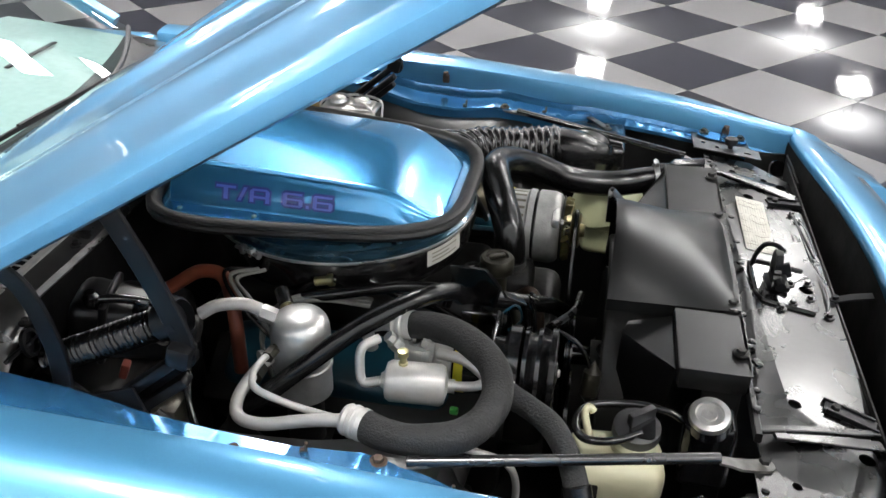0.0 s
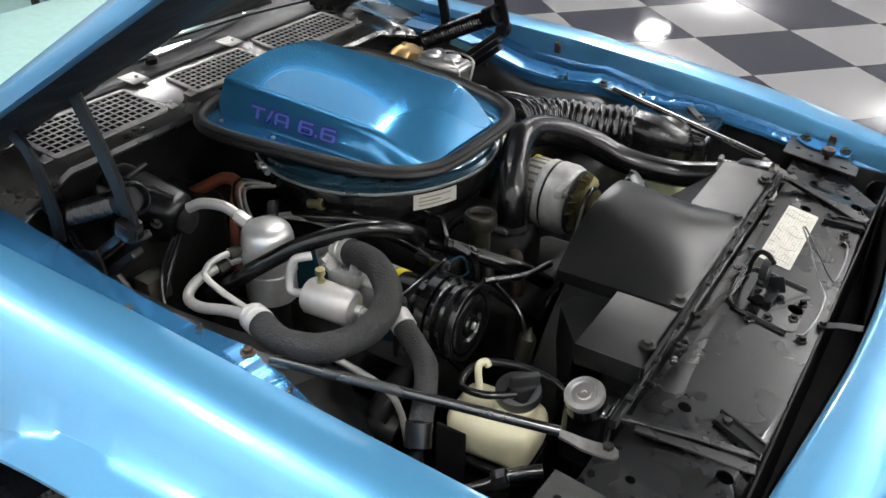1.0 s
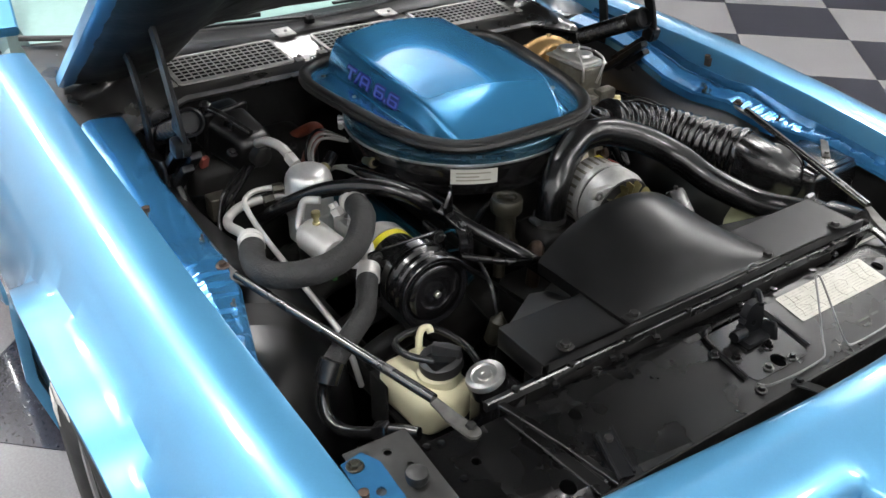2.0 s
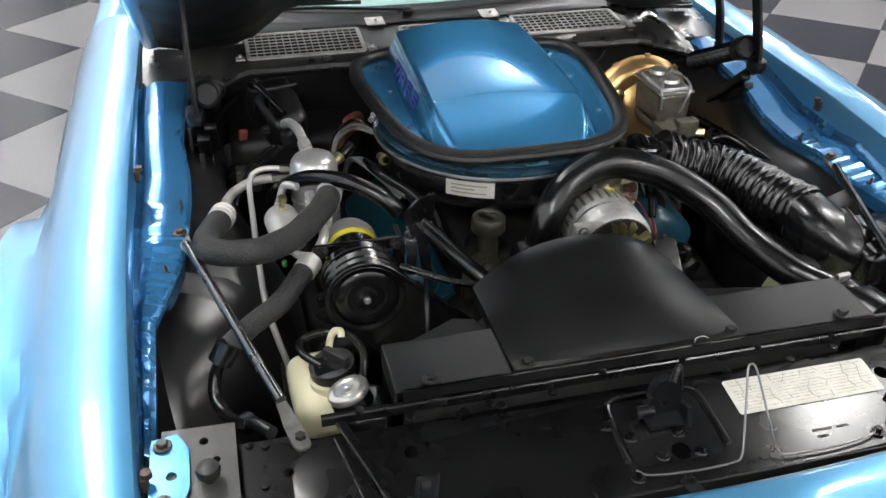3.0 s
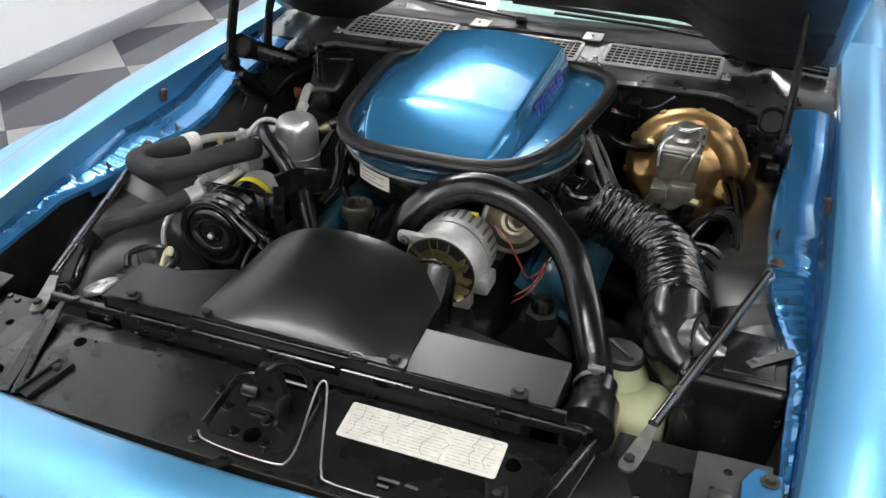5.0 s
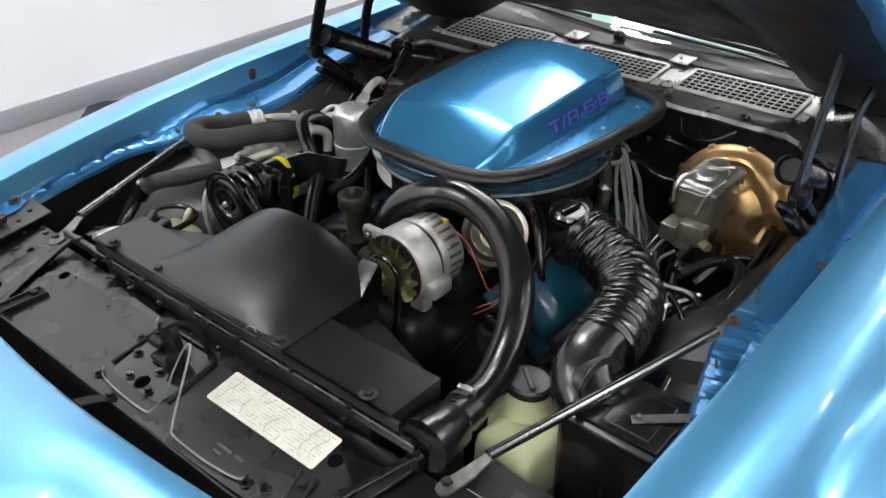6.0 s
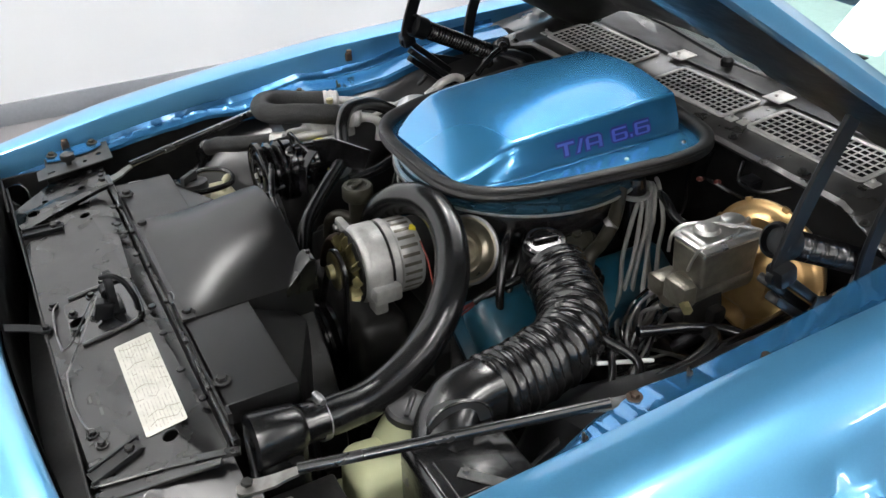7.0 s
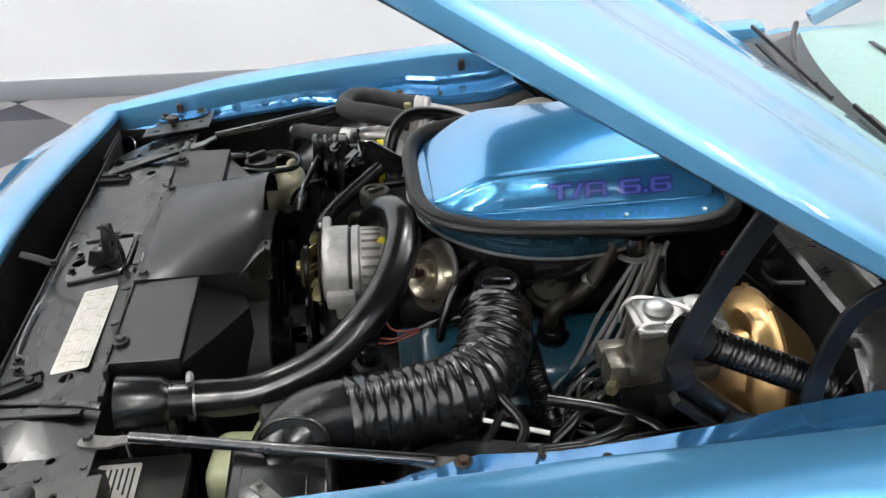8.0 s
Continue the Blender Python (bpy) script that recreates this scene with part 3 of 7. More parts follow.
def wiper(y0, y1, bx):
    a = (bx, y0, 0.876)
    b = (bx - 0.03, y1, 0.892)
    arm = merge(bar([a, ((bx * 2 - 0.03) / 2, (y0 + y1) / 2, 0.890), b], 0.012, 0.006), lathe([(0.014, 0), (0.015, 0.012), (0.009, 0.02), (0, 0.021)], 14, aim((bx, y0, 0.862), (0, 0, 1))))
    w = car_part("wiper", arm, ARMBLK, "black metal windscreen wiper arm")
    car_part("wiper_blade", merge(bar([(bx - 0.045, y0 + (y1 - y0) * 0.25, 0.888), (bx - 0.06, y1 + (y1 - y0) * 0.25, 0.900)], 0.006, 0.010), bar([(bx - 0.042, y0 + (y1 - y0) * 0.4, 0.895), (bx - 0.055, y1 + (y1 - y0) * 0.12, 0.906)], 0.008, 0.005)), TRIMBLK, "black rubber blade", w)


wiper(0.50, 0.02, -0.872)
wiper(-0.06, -0.50, -0.879)
for s in (-1, 1):
    car_part("weather_strip", tube([(-0.83, s * 0.46, 0.872), (-0.84, s * 0.58, 0.868), (-0.83, s * 0.68, 0.866)], 0.012, 10), GLOSSBLK, "black rubber strip and drain channel")
    car_part("weather_strip", tube([(-0.80, s * 0.50, 0.866), (-0.81, s * 0.60, 0.862), (-0.80, s * 0.68, 0.86)], 0.010, 10), GLOSSBLK, "black rubber strip and drain channel")

# windscreen, pillars, roof and dash
rows = []
for i in range(41):
    y = -0.70 + 1.40 * i / 40
    b = 0.40 * y * y
    rows.append([(-0.905 - b - 0.58 * k / 10, y * (1 - 0.12 * k / 10), 0.862 + 0.02 * abs(y) + 0.36 * k / 10 - 0.02 * (k / 10) ** 2) for k in range(11)])
screen = car_part("windscreen", grid_loft(rows), GLASS, "greenish tinted windscreen glass")
screen.visible_shadow = False
car_part("windscreen_rubber", tube([(-0.901 - 0.40 * y * y, y, 0.860 + 0.02 * abs(y)) for y in [-0.70 + 0.07 * i for i in range(21)]], 0.007, 8, 2), TRIMBLK, "black windscreen seal")
for s in (-1, 1):
    car_part("pillar", bar([(-1.14, s * 0.715, 0.88), (-1.42, s * 0.68, 1.05), (-1.70, s * 0.62, 1.20)], 0.05, 0.03), PAINT)
    car_part("side_panel", box(1.9, 0.05, 0.42, (-1.97, s * 0.878, 0.43), 0.02), PAINT)
    car_part("door_top", box(1.2, 0.12, 0.22, (-1.66, s * 0.79, 0.72), 0.05, 3), PAINT)
    car_part("seat", merge(box(0.5, 0.5, 0.22, (-2.05, s * 0.36, 0.42), 0.06, 3), box(0.14, 0.5, 0.62, (-2.30, s * 0.36, 0.75), 0.05, 3, rot=(0, -14, 0))), DASH)
car_part("roof", box(1.2, 1.22, 0.03, (-2.22, 0, 1.235), 0.012), PAINT)
car_part("cabin_floor", box(2.0, 1.6, 0.05, (-1.9, 0, 0.28), 0), DARK)
car_part("tail", box(0.9, 1.7, 0.5, (-3.2, 0, 0.62), 0.1, 3), PAINT)
rows = [[(-0.903 - 0.40 * y * y, y, 0.840), (-0.985 - 0.25 * y * y, y, 0.856)] for y in [-0.68 + 0.034 * i for i in range(41)]]
car_part("dash_apron", grid_loft(rows), TRIMBLK, "black band under the windscreen")
rows = [[(-0.985 - 0.25 * y * y, y, 0.856), (-1.06 - 0.30 * y * y, y, 0.866), (-1.20 - 0.30 * y * y, y, 0.880), (-1.36 - 0.15 * y * y, y, 0.885), (-1.44 - 0.1 * y * y, y, 0.87), (-1.46, y, 0.80), (-1.44, y, 0.55)] for y in [-0.68 + 0.034 * i for i in range(41)]]
dash = car_part("dashboard", grid_loft(rows), DASH, "pale teal vinyl dashboard")
for y in (-0.42, 0.0, 0.42):
    car_part("demister_slot", box(0.012, 0.20, 0.004, (-1.13 - 0.38 * y * y, y, 0.8795), 0.001), DARK, "", dash)
ring = [(-1.62 + 0.06 * math.sin(a), 0.36 + 0.18 * math.cos(a), 0.86 + 0.17 * math.sin(a)) for a in [2 * math.pi * i / 36 for i in range(37)]]
car_part("steering_wheel", tube(ring, 0.012, 8, straight=True), TRIMBLK, "dark steering wheel")

# front header panel with its grille openings
def wing_drop(a):
    for (a0, b0), (a1, b1) in zip(WING[3:], WING[4:]):
        if a <= a1:
            return b0 + (b1 - b0) * max(0, (a - a0)) / (a1 - a0)
    return WING[-1][1]


rows = []
for i in range(97):
    y = -0.802 + 1.604 * i / 96
    ay = abs(y)
    xr = 0.6535 - 0.2246 * ay ** 2 + 0.2626 * ay ** 4 if ay < 0.668 else 0.6056
    zr = 0.775 - 0.0654 * ay ** 2 if ay < 0.668 else 0.746 + wing_drop((ay - 0.668) / 0.65)
    beak = math.exp(-(y / 0.10) ** 4)
    gr = 1 if 0.13 < ay < 0.50 else 0
    tip = 0.90 - 0.10 * ay ** 2 + 0.06 * beak - 0.45 * max(0, ay - 0.58)
    k = (tip - xr) / 0.25
    row = [(xr, y, zr - 0.06), (xr, y, zr - 0.01), (xr + 0.003, y, zr - 0.003), (xr + 0.012, y, zr), (xr + 0.045 * k, y, zr - 0.004), (xr + 0.08 * k, y, zr - 0.014), (xr + 0.115 * k, y, zr - 0.03)]
    if gr:
        row += [(xr + 0.125, y, zr - 0.045), (xr + 0.12, y, zr - 0.08), (xr + 0.09, y, 0.52), (tip - 0.02, y, 0.50), (tip, y, 0.47), (tip - 0.02, y, 0.28)]
    else:
        row += [(xr + 0.17 * k, y, zr - 0.055), (xr + 0.21 * k, y, zr - 0.09), (tip, y, zr - 0.14), (tip, y, 0.50 if zr > 0.66 else zr - 0.16), (tip, y, 0.40), (tip - 0.02, y, 0.28)]
    rows.append(row)
car_part("header_panel", thicken(grid_loft(rows), 0.003), PAINT, "blue front header panel and nose", sharp=50)
# added black sheet over the panel's blue inside, for the dark gap behind it
sheet_rows = []
for i in range(49):
    y = -0.66 + 1.32 * i / 48
    xr = 0.6535 - 0.2246 * y ** 2 + 0.2626 * y ** 4 - 0.006
    zr = 0.775 - 0.0654 * y ** 2
    sheet_rows.append([(xr + 0.001, y, zr - 0.016), (xr, y, zr - 0.030), (xr - 0.001, y, zr - 0.075), (xr - 0.002, y, 0.50)])
car_part("header_liner", grid_loft(sheet_rows), MATTBLK, "added dull black sheet that darkens the gap behind the front panel")
for s in (-1, 1):
    car_part("grille", merge(*[box(0.015, 0.36, 0.006, (0.74, s * 0.315, 0.53 + 0.022 * k), 0.001) for k in range(5)]), DARK, "black honeycomb grille")


# bonnet, raised
HA = radians(31.5)
HINGE = Vector((-0.80, 0, 0.885))
HL = 1.46


def bonnet_pt(u, y, h=0.0):
    """u: distance from the rear edge along the lid, h: height above it."""
    return (HINGE.x + u * math.cos(HA) - h * math.sin(HA), y, HINGE.z + 0.010 + 0.018 * y + u * math.sin(HA) + h * math.cos(HA))


def lid_h(u, y):
    ay = abs(y)
    crown = 0.060 * (1 - (ay / 0.692) ** 2.4) * (1 - 0.25 * u / HL)
    w = 0.29 - 0.10 * (u / HL)
    rib = 0.016 * math.exp(-((ay - w - 0.035) / 0.026) ** 2) * min(1, max(0, (u + 0.02) / 0.3)) * min(1, (HL - u) / 0.2)
    outer = 0.008 * math.exp(-((ay - 0.52) / 0.05) ** 2)
    edge = -0.010 * max(0, (ay - 0.67) / 0.022) ** 2
    return crown + rib + outer + edge


def lid_loop(k, n=160):
    """Points round the lid: k runs from the scoop opening (0) to the outline (1)."""
    pts = []
    for i in range(n):
        a = 2 * math.pi * i / n
        c, q = math.cos(a), math.sin(a)
        inner = (0.535 + 0.285 * math.copysign(abs(c) ** 0.62, c), 0.232 * math.copysign(abs(q) ** 0.62, q))
        du = (HL - 0.535) if c > 0 else 0.535
        r = min(du / max(1e-6, abs(c)), 0.692 / max(1e-6, abs(q)))
        outer = (0.535 + r * c, r * q)
        pts.append((inner[0] + (outer[0] - inner[0]) * k, inner[1] + (outer[1] - inner[1]) * k))
    return pts


loops = [lid_loop(k / 26) for k in range(27)]
rim = [bonnet_pt(u, y, lid_h(u, y) - 0.014) for u, y in loops[0]]
rows = [rim + rim[:1]] + [[bonnet_pt(u, y, lid_h(u, y)) for u, y in lp + lp[:1]] for lp in loops]
bonnet = car_part("bonnet", grid_loft(rows), PAINT, "raised blue bonnet with an opening for the scoop", sharp=50)
us = [HL * i / 60 for i in range(61)]
# folded side edges, rear edge, then the black inner frame
for s in (-1, 1):
    car_part("bonnet_edge", grid_loft([[bonnet_pt(u, s * 0.692, lid_h(u, 0.692)), bonnet_pt(u, s * 0.6935, -0.016), bonnet_pt(u, s * 0.692, -0.030), bonnet_pt(u, s * 0.683, -0.034), bonnet_pt(u, s * 0.655, -0.030)] for u in us]), PAINT, "", bonnet)
    rows = [[bonnet_pt(u, s * y, h + 0.004 * noise.noise(Vector((u * 20, y * 20, s)))) for y, h in ((0.668, -0.028), (0.64, -0.036), (0.58, -0.044), (0.50, -0.040), (0.445, -0.024), (0.40, 0.005), (0.365, 0.030), (0.34, 0.036))] for u in us]
    car_part("bonnet_frame", grid_loft(rows), DARK, "black underside frame", bonnet)
ys = [-0.692 + 1.384 * i / 72 for i in range(73)]
car_part("bonnet_edge", grid_loft([[bonnet_pt(0.0, y, lid_h(0, y)), bonnet_pt(-0.004, y, lid_h(0, y) - 0.008), bonnet_pt(0.002, y, lid_h(0, y) - 0.014), bonnet_pt(0.03, y, lid_h(0, y) - 0.015)] for y in ys]), FLATBLK, "black folded rear edge", bonnet)
# insulation and skin seen from below
under = [[bonnet_pt(u, y, lid_h(u, y) - 0.012 - 0.004 * (1 + noise.noise(Vector((u * 16, y * 16, 5))))) for u, y in lp + lp[:1]] for lp in [lid_loop(k) for k in (0.03, 0.1, 0.2, 0.3, 0.45, 0.6, 0.75, 0.9, 0.97)]]
car_part("bonnet_liner", grid_loft(under), DARK, "ragged black insulation under the bonnet", bonnet)


# hinges with their springs
def hinge(s):
    y = 0.598 if s > 0 else -0.580
    t = thing("bonnet_hinge", "black steel bonnet hinge with two curved arms and a coil spring", "hinge", (-0.42, y, 0.74), "bonnet hinges")
    o = Matrix.Translation((0.42, -y, -0.74))

    def p(name, bm, mat, label="", par=None):
        return part(name, moved(bm, o), mat, par or t, label)
    p("arm", merge(bar([(-0.345, y, 0.855), (-0.352, y, 0.90), (-0.385, y, 0.99), (-0.43, y, 1.085)], 0.008, 0.030, 6), lathe([(0.016, -0.006), (0.016, 0.006), (0, 0.008)], 14, aim((-0.345, y, 0.860), (0, s, 0)))), ARMBLK, "curved black arm")
    p("arm", bar([(-0.525, y + s * 0.012, 0.79), (-0.527, y + s * 0.012, 0.86), (-0.555, y + s * 0.012, 0.945), (-0.62, y + s * 0.012, 0.985)], 0.008, 0.028, 6), ARMBLK, "curved black arm")
    p("bracket", merge(box(0.13, 0.006, 0.05, (-0.47, y + s * 0.022, 0.768), 0.002, rot=(0, -18, 0)), box(0.13, 0.05, 0.006, (-0.49, y + s * 0.035, 0.758), 0.002, rot=(0, -10, 0)), box(0.034, 0.034, 0.034, (-0.350, y + s * 0.004, 0.864), 0.008, rot=(0, 15, 0))), ARMBLK, "black bracket")
    for dy, dz, ln in ((0.006, 0.0, 0.15), (-0.020, -0.022, 0.165), (-0.004, -0.042, 0.15)):
        p("channel", box(ln, 0.024, 0.015, (-0.408, y + s * dy, 0.812 + dz), 0.004, rot=(0, -40, 0)), ARMBLK, "black pressed channel")
    # coil spring in its black sleeve
    a, b = Vector((-0.372, y - s * 0.022, 0.896)), Vector((-0.565, y - s * 0.022, 0.800))
    p("spring", ribbed([a, (a + b) / 2, b], 0.0225, 0.0085, 0.0045, 18, 60), HOSE, "tightly wound black coil spring")
    p("spring_end", lathe([(0.014, -0.016), (0.026, -0.014), (0.027, 0.018), (0.022, 0.022), (0.020, 0.010), (0, 0.010)], 20, aim(a, a - b)), ARMBLK)
    p("loop", tube([(-0.40, y + s * 0.005, 0.76), (-0.37, y + s * 0.005, 0.73), (-0.36, y + s * 0.005, 0.68), (-0.385, y + s * 0.005, 0.655), (-0.42, y + s * 0.005, 0.67), (-0.43, y, 0.73)], 0.006, 8), ARMBLK, "bent rod")
    return t


hinge(-1)
hinge(1)


# ---- front wheels ----
def front_wheel(s):
    y = s * 0.79
    w = part("wheel", lathe([(0.0, -0.06), (0.17, -0.07), (0.19, -0.085), (0.19, 0.085), (0.175, 0.10), (0.185, 0.102), (0.182, 0.085), (0.165, 0.07), (0.15, 0.03), (0.12, 0.015), (0.10, 0.03), (0.06, 0.045), (0.055, 0.07), (0.0, 0.075)], 40, aim((WX + 0.9, y, WZ), (0, s, 0))), RIM, car, "silver painted road wheel")
    tp = [(0.185, -0.10), (0.22, -0.115), (0.28, -0.118), (0.318, -0.108), (0.332, -0.088), (0.335, -0.06), (0.335, 0.06), (0.332, 0.088), (0.318, 0.108), (0.28, 0.118), (0.22, 0.115), (0.188, 0.103), (0.18, 0.09), (0.18, -0.09), (0.185, -0.10)]
    m = aim((WX + 0.9, y, WZ), (0, s, 0))
    treads = [box(0.010, 0.016, 0.008, (0.3355 * math.cos(a), 0.3355 * math.sin(a), z + 0.006 * math.sin(5 * a)), 0, rot=(0, 0, math.degrees(a))) for a in [2 * math.pi * k / 84 for k in range(84)] for z in (-0.075, -0.045, -0.015, 0.015, 0.045, 0.075)]
    part("tyre", moved(merge(lathe(tp, 64), *treads), m), TYRE, w, "black tyre with raised white lettering")
    for k in range(9):
        a = 1.75 + 0.115 * k + (0.12 if k > 4 else 0)
        part("letter_bar", moved(box(0.040, 0.017 if k % 3 else 0.022, 0.002, (0.262 * math.cos(a), 0.262 * math.sin(a), 0.1185), 0.0008, rot=(0, 0, math.degrees(a))), m), WHITEL, w, "raised white lettering bar")
    for k in range(5):
        a = 2 * math.pi * k / 5 + 0.3
        part("spoke", moved(box(0.11, 0.07, 0.03, (0.105 * math.cos(a), 0.105 * math.sin(a), 0.055), 0.01, rot=(0, 12, math.degrees(a))), m), RIM, w)
    return w


wheels = [front_wheel(-1), front_wheel(1)]


# ---- radiator support, straps and shroud ----
def sup_z(x, y):
    return 0.7335 - 0.165 * (x - 0.41) + (0.003 if abs(y) < 0.455 else -0.015)


support = thing("radiator_support", "satin black steel radiator support panel with holes and a paper label", "radiator support", (0.49, 0, 0.69))
SO = Matrix.Translation((-0.49, 0, -0.69))


def sup_part(name, bm, mat, label="", par=None, sharp=30):
    return part(name, moved(bm, SO), mat, par or support, label, sharp)


holes = [circle(0.557, -0.43, 0.012), circle(0.557, 0.43, 0.012), circle(0.471, -0.345, 0.010), circle(0.476, 0.342, 0.011), circle(0.463, -0.322, 0.003), circle(0.542, -0.003, 0.013), circle(0.50, 0.40, 0.006),
         circle(0.455, -0.50, 0.007), circle(0.46, 0.50, 0.007), circle(0.53, 0.49, 0.008), circle(0.53, -0.50, 0.006), rounded(0.44, -0.07, 0.462, -0.052, 0.004), circle(0.575, 0.36, 0.007)]
outline = [(0.412, -0.47), (0.412, 0.47), (0.40, 0.475), (0.40, 0.565), (0.505, 0.575), (0.60, 0.50), (0.592, 0.47), (0.588, 0.2), (0.59, 0.0), (0.588, -0.2), (0.592, -0.47), (0.60, -0.50), (0.505, -0.575), (0.40, -0.565), (0.40, -0.475)]
sup_part("top_panel", plate(outline, holes, 0.003, sup_z), SATIN, "flat top panel with bolt holes")
for s in (-1, 1):
    # raised ridge beside the label field
    sup_part("ridge", merge(bar([(0.404, s * 0.428, sup_z(0.404, 0)), (0.43, s * 0.420, sup_z(0.43, 0) + 0.003), (0.50, s * 0.396, sup_z(0.5, 0) + 0.004), (0.586, s * 0.368, sup_z(0.586, 0) + 0.001)], 0.012, 0.008),
                            bar([(0.43, s * 0.428, sup_z(0.43, 0) + 0.001), (0.50, s * 0.412, sup_z(0.5, 0) + 0.001), (0.586, s * 0.392, sup_z(0.586, 0) - 0.001)], 0.020, 0.006)), SATIN, "pressed ridge")
    endp = plate([(0.375, s * 0.56), (0.372, s * 0.652), (0.505, s * 0.66), (0.508, s * 0.615), (0.528, s * 0.605), (0.53, s * 0.56)], [circle(0.398, s * 0.60, 0.006), rounded(0.492, min(s * 0.585, s * 0.578), 0.508, max(s * 0.585, s * 0.578), 0.003), circle(0.43, s * 0.585, 0.005)], 0.003,
                 lambda x, y: 0.733 - 0.12 * (x - 0.41))
    sup_part("end_plate", endp, WORNSHEEN, "worn end plate, lightened in place of reflected lamps")
    ear = plate([(0.385, s * 0.632), (0.39, s * 0.664), (0.50, s * 0.668), (0.502, s * 0.628), (0.47, s * 0.618), (0.41, s * 0.618)], [circle(0.45, s * 0.64, 0.007)], 0.003, lambda x, y: 0.7385 - 0.12 * (x - 0.41))
    sup_part("wing_tab", ear, PAINT_IN, "blue painted mounting tab")
    for bx in (0.402, 0.488):
        sup_part("bolt", bolt((bx, s * 0.650, 0.7395 - 0.12 * (bx - 0.41)), (0, 0, 1), 0.0075), OLIVE, "dull olive bolt")
    sup_part("bump_rubber", lathe([(0.006, -0.01), (0.006, 0.012), (0.014, 0.014), (0.0155, 0.022), (0.014, 0.027), (0.009, 0.030), (0, 0.031)], 18, aim((0.461, s * 0.595, 0.724), (0, 0, 1))), GASKET, "adjustable rubber stop")
    for bx, by in ((0.405, 0.545), (0.41, 0.525), (0.47, 0.53), (0.51, 0.535)):
        sup_part("weld_dimple", lathe([(0.006, 0), (0.005, 0.0025), (0, 0.003)], 10, aim((bx, s * by, sup_z(bx, 0.5)), (0, 0, 1))), SATIN)
    # small pressed channel bracket
    sup_part("bracket", merge(bar([(0.515, s * 0.345, sup_z(0.515, 0) + 0.004), (0.585, s * 0.368, sup_z(0.585, 0) + 0.004)], 0.004, 0.009), bar([(0.515, s * 0.320, sup_z(0.515, 0) + 0.004), (0.585, s * 0.343, sup_z(0.585, 0) + 0.004)], 0.004, 0.009), bar([(0.515, s * 0.3325, sup_z(0.515, 0) + 0.003), (0.585, s * 0.3555, sup_z(0.585, 0) + 0.003)], 0.024, 0.003)), ARMBLK, "channel bracket")
    sup_part("bolt", bolt((0.53, s * 0.338, sup_z(0.53, 0) + 0.004), (0, 0, 1), 0.007, False), DARK)
    # closing panels between header, wing and support
    sup_part("side_baffle", merge(box(0.006, 0.16, 0.22, (0.60, s * 0.55, 0.60), 0.002), box(0.10, 0.006, 0.14, (0.56, s * 0.655, 0.63), 0.002)), DARK)
for y in (-0.335, -0.27, -0.262, -0.225, -0.21, -0.135, 0.04, 0.12, 0.222, 0.30):
    sup_part("weld_dimple", lathe([(0.007, 0), (0.006, 0.003), (0, 0.004)], 10, aim((0.424 + 0.008 * math.sin(y * 60), y, sup_z(0.425, 0)), (0, 0, 1))), SATIN)
# rear lip with its raised rail against the shroud
sup_part("rear_rail", merge(bar([(0.405, -0.45, 0.742), (0.405, 0.42, 0.742)], 0.010, 0.016), *[lathe([(0.006, 0), (0.006, 0.006), (0, 0.007)], 8, aim((0.407, y, 0.748), (0, 0, 1))) for y in (-0.40, -0.30, -0.19, -0.06, 0.06, 0.18, 0.30)]), SATIN, "raised rear rail with weld tabs")
sup_part("front_flange", box(0.004, 1.16, 0.16, (0.592, 0, 0.63), 0.001), DARK)
# flat dark sheet laid in the front gap in place of its shade
sup_part("front_void", box(0.20, 1.2, 0.006, (0.69, 0, 0.52), 0), DARK)
sup_part("core_frame", merge(box(0.16, 0.06, 0.45, (0.47, -0.53, 0.47), 0.01), box(0.16, 0.06, 0.45, (0.47, 0.53, 0.47), 0.01), box(0.16, 1.1, 0.05, (0.47, 0, 0.27), 0.01)), DARK)
sup_part("header_brace", merge(bar([(0.584, -0.014, 0.708), (0.615, -0.018, 0.722), (0.660, -0.024, 0.735)], 0.020, 0.003), bolt((0.590, -0.015, 0.712), (-0.2, 0, 1), 0.006)), ARMBLK, "thin black strap to the front panel")
# latch dish, catch and safety wire
rim = [(0.545, -0.078), (0.50, -0.077), (0.462, -0.074), (0.450, -0.066), (0.446, -0.052), (0.445, 0.0), (0.446, 0.040), (0.450, 0.053), (0.462, 0.061), (0.50, 0.063), (0.545, 0.064)]
sup_part("latch_dish", tube([(x, y, sup_z(x, 0) + 0.0025) for x, y in rim], 0.0042, 8, 4), SATIN, "pressed rim of the latch recess")
sup_part("dish_floor", plate(rounded(0.452, -0.070, 0.556, 0.056, 0.014), [circle(0.542, -0.003, 0.013)], 0.0008, lambda x, y: sup_z(x, y) + 0.0016), GLOSSBLK, "glossier recess floor")
# the catch: an upright plate with a rounded head, a toothed edge and a curved ear
head = [(-0.024, 0.0), (0.024, 0.0), (0.026, 0.022), (0.022, 0.040), (0.019, 0.056), (0.012, 0.066), (0.0, 0.069), (-0.012, 0.066), (-0.019, 0.056), (-0.021, 0.046), (-0.017, 0.041), (-0.022, 0.036), (-0.018, 0.030), (-0.024, 0.025), (-0.020, 0.018), (-0.026, 0.012)]
latch = sup_part("latch", moved(plate(head, [circle(0.002, 0.030, 0.006, 10)], 0.012), Matrix.Translation((0.488, -0.006, 0.723)) @ Matrix(((0, 0, 1, 0), (1, 0, 0, 0), (0, 1, 0, 0), (0, 0, 0, 1)))), ARMBLK, "greasy black bonnet catch")
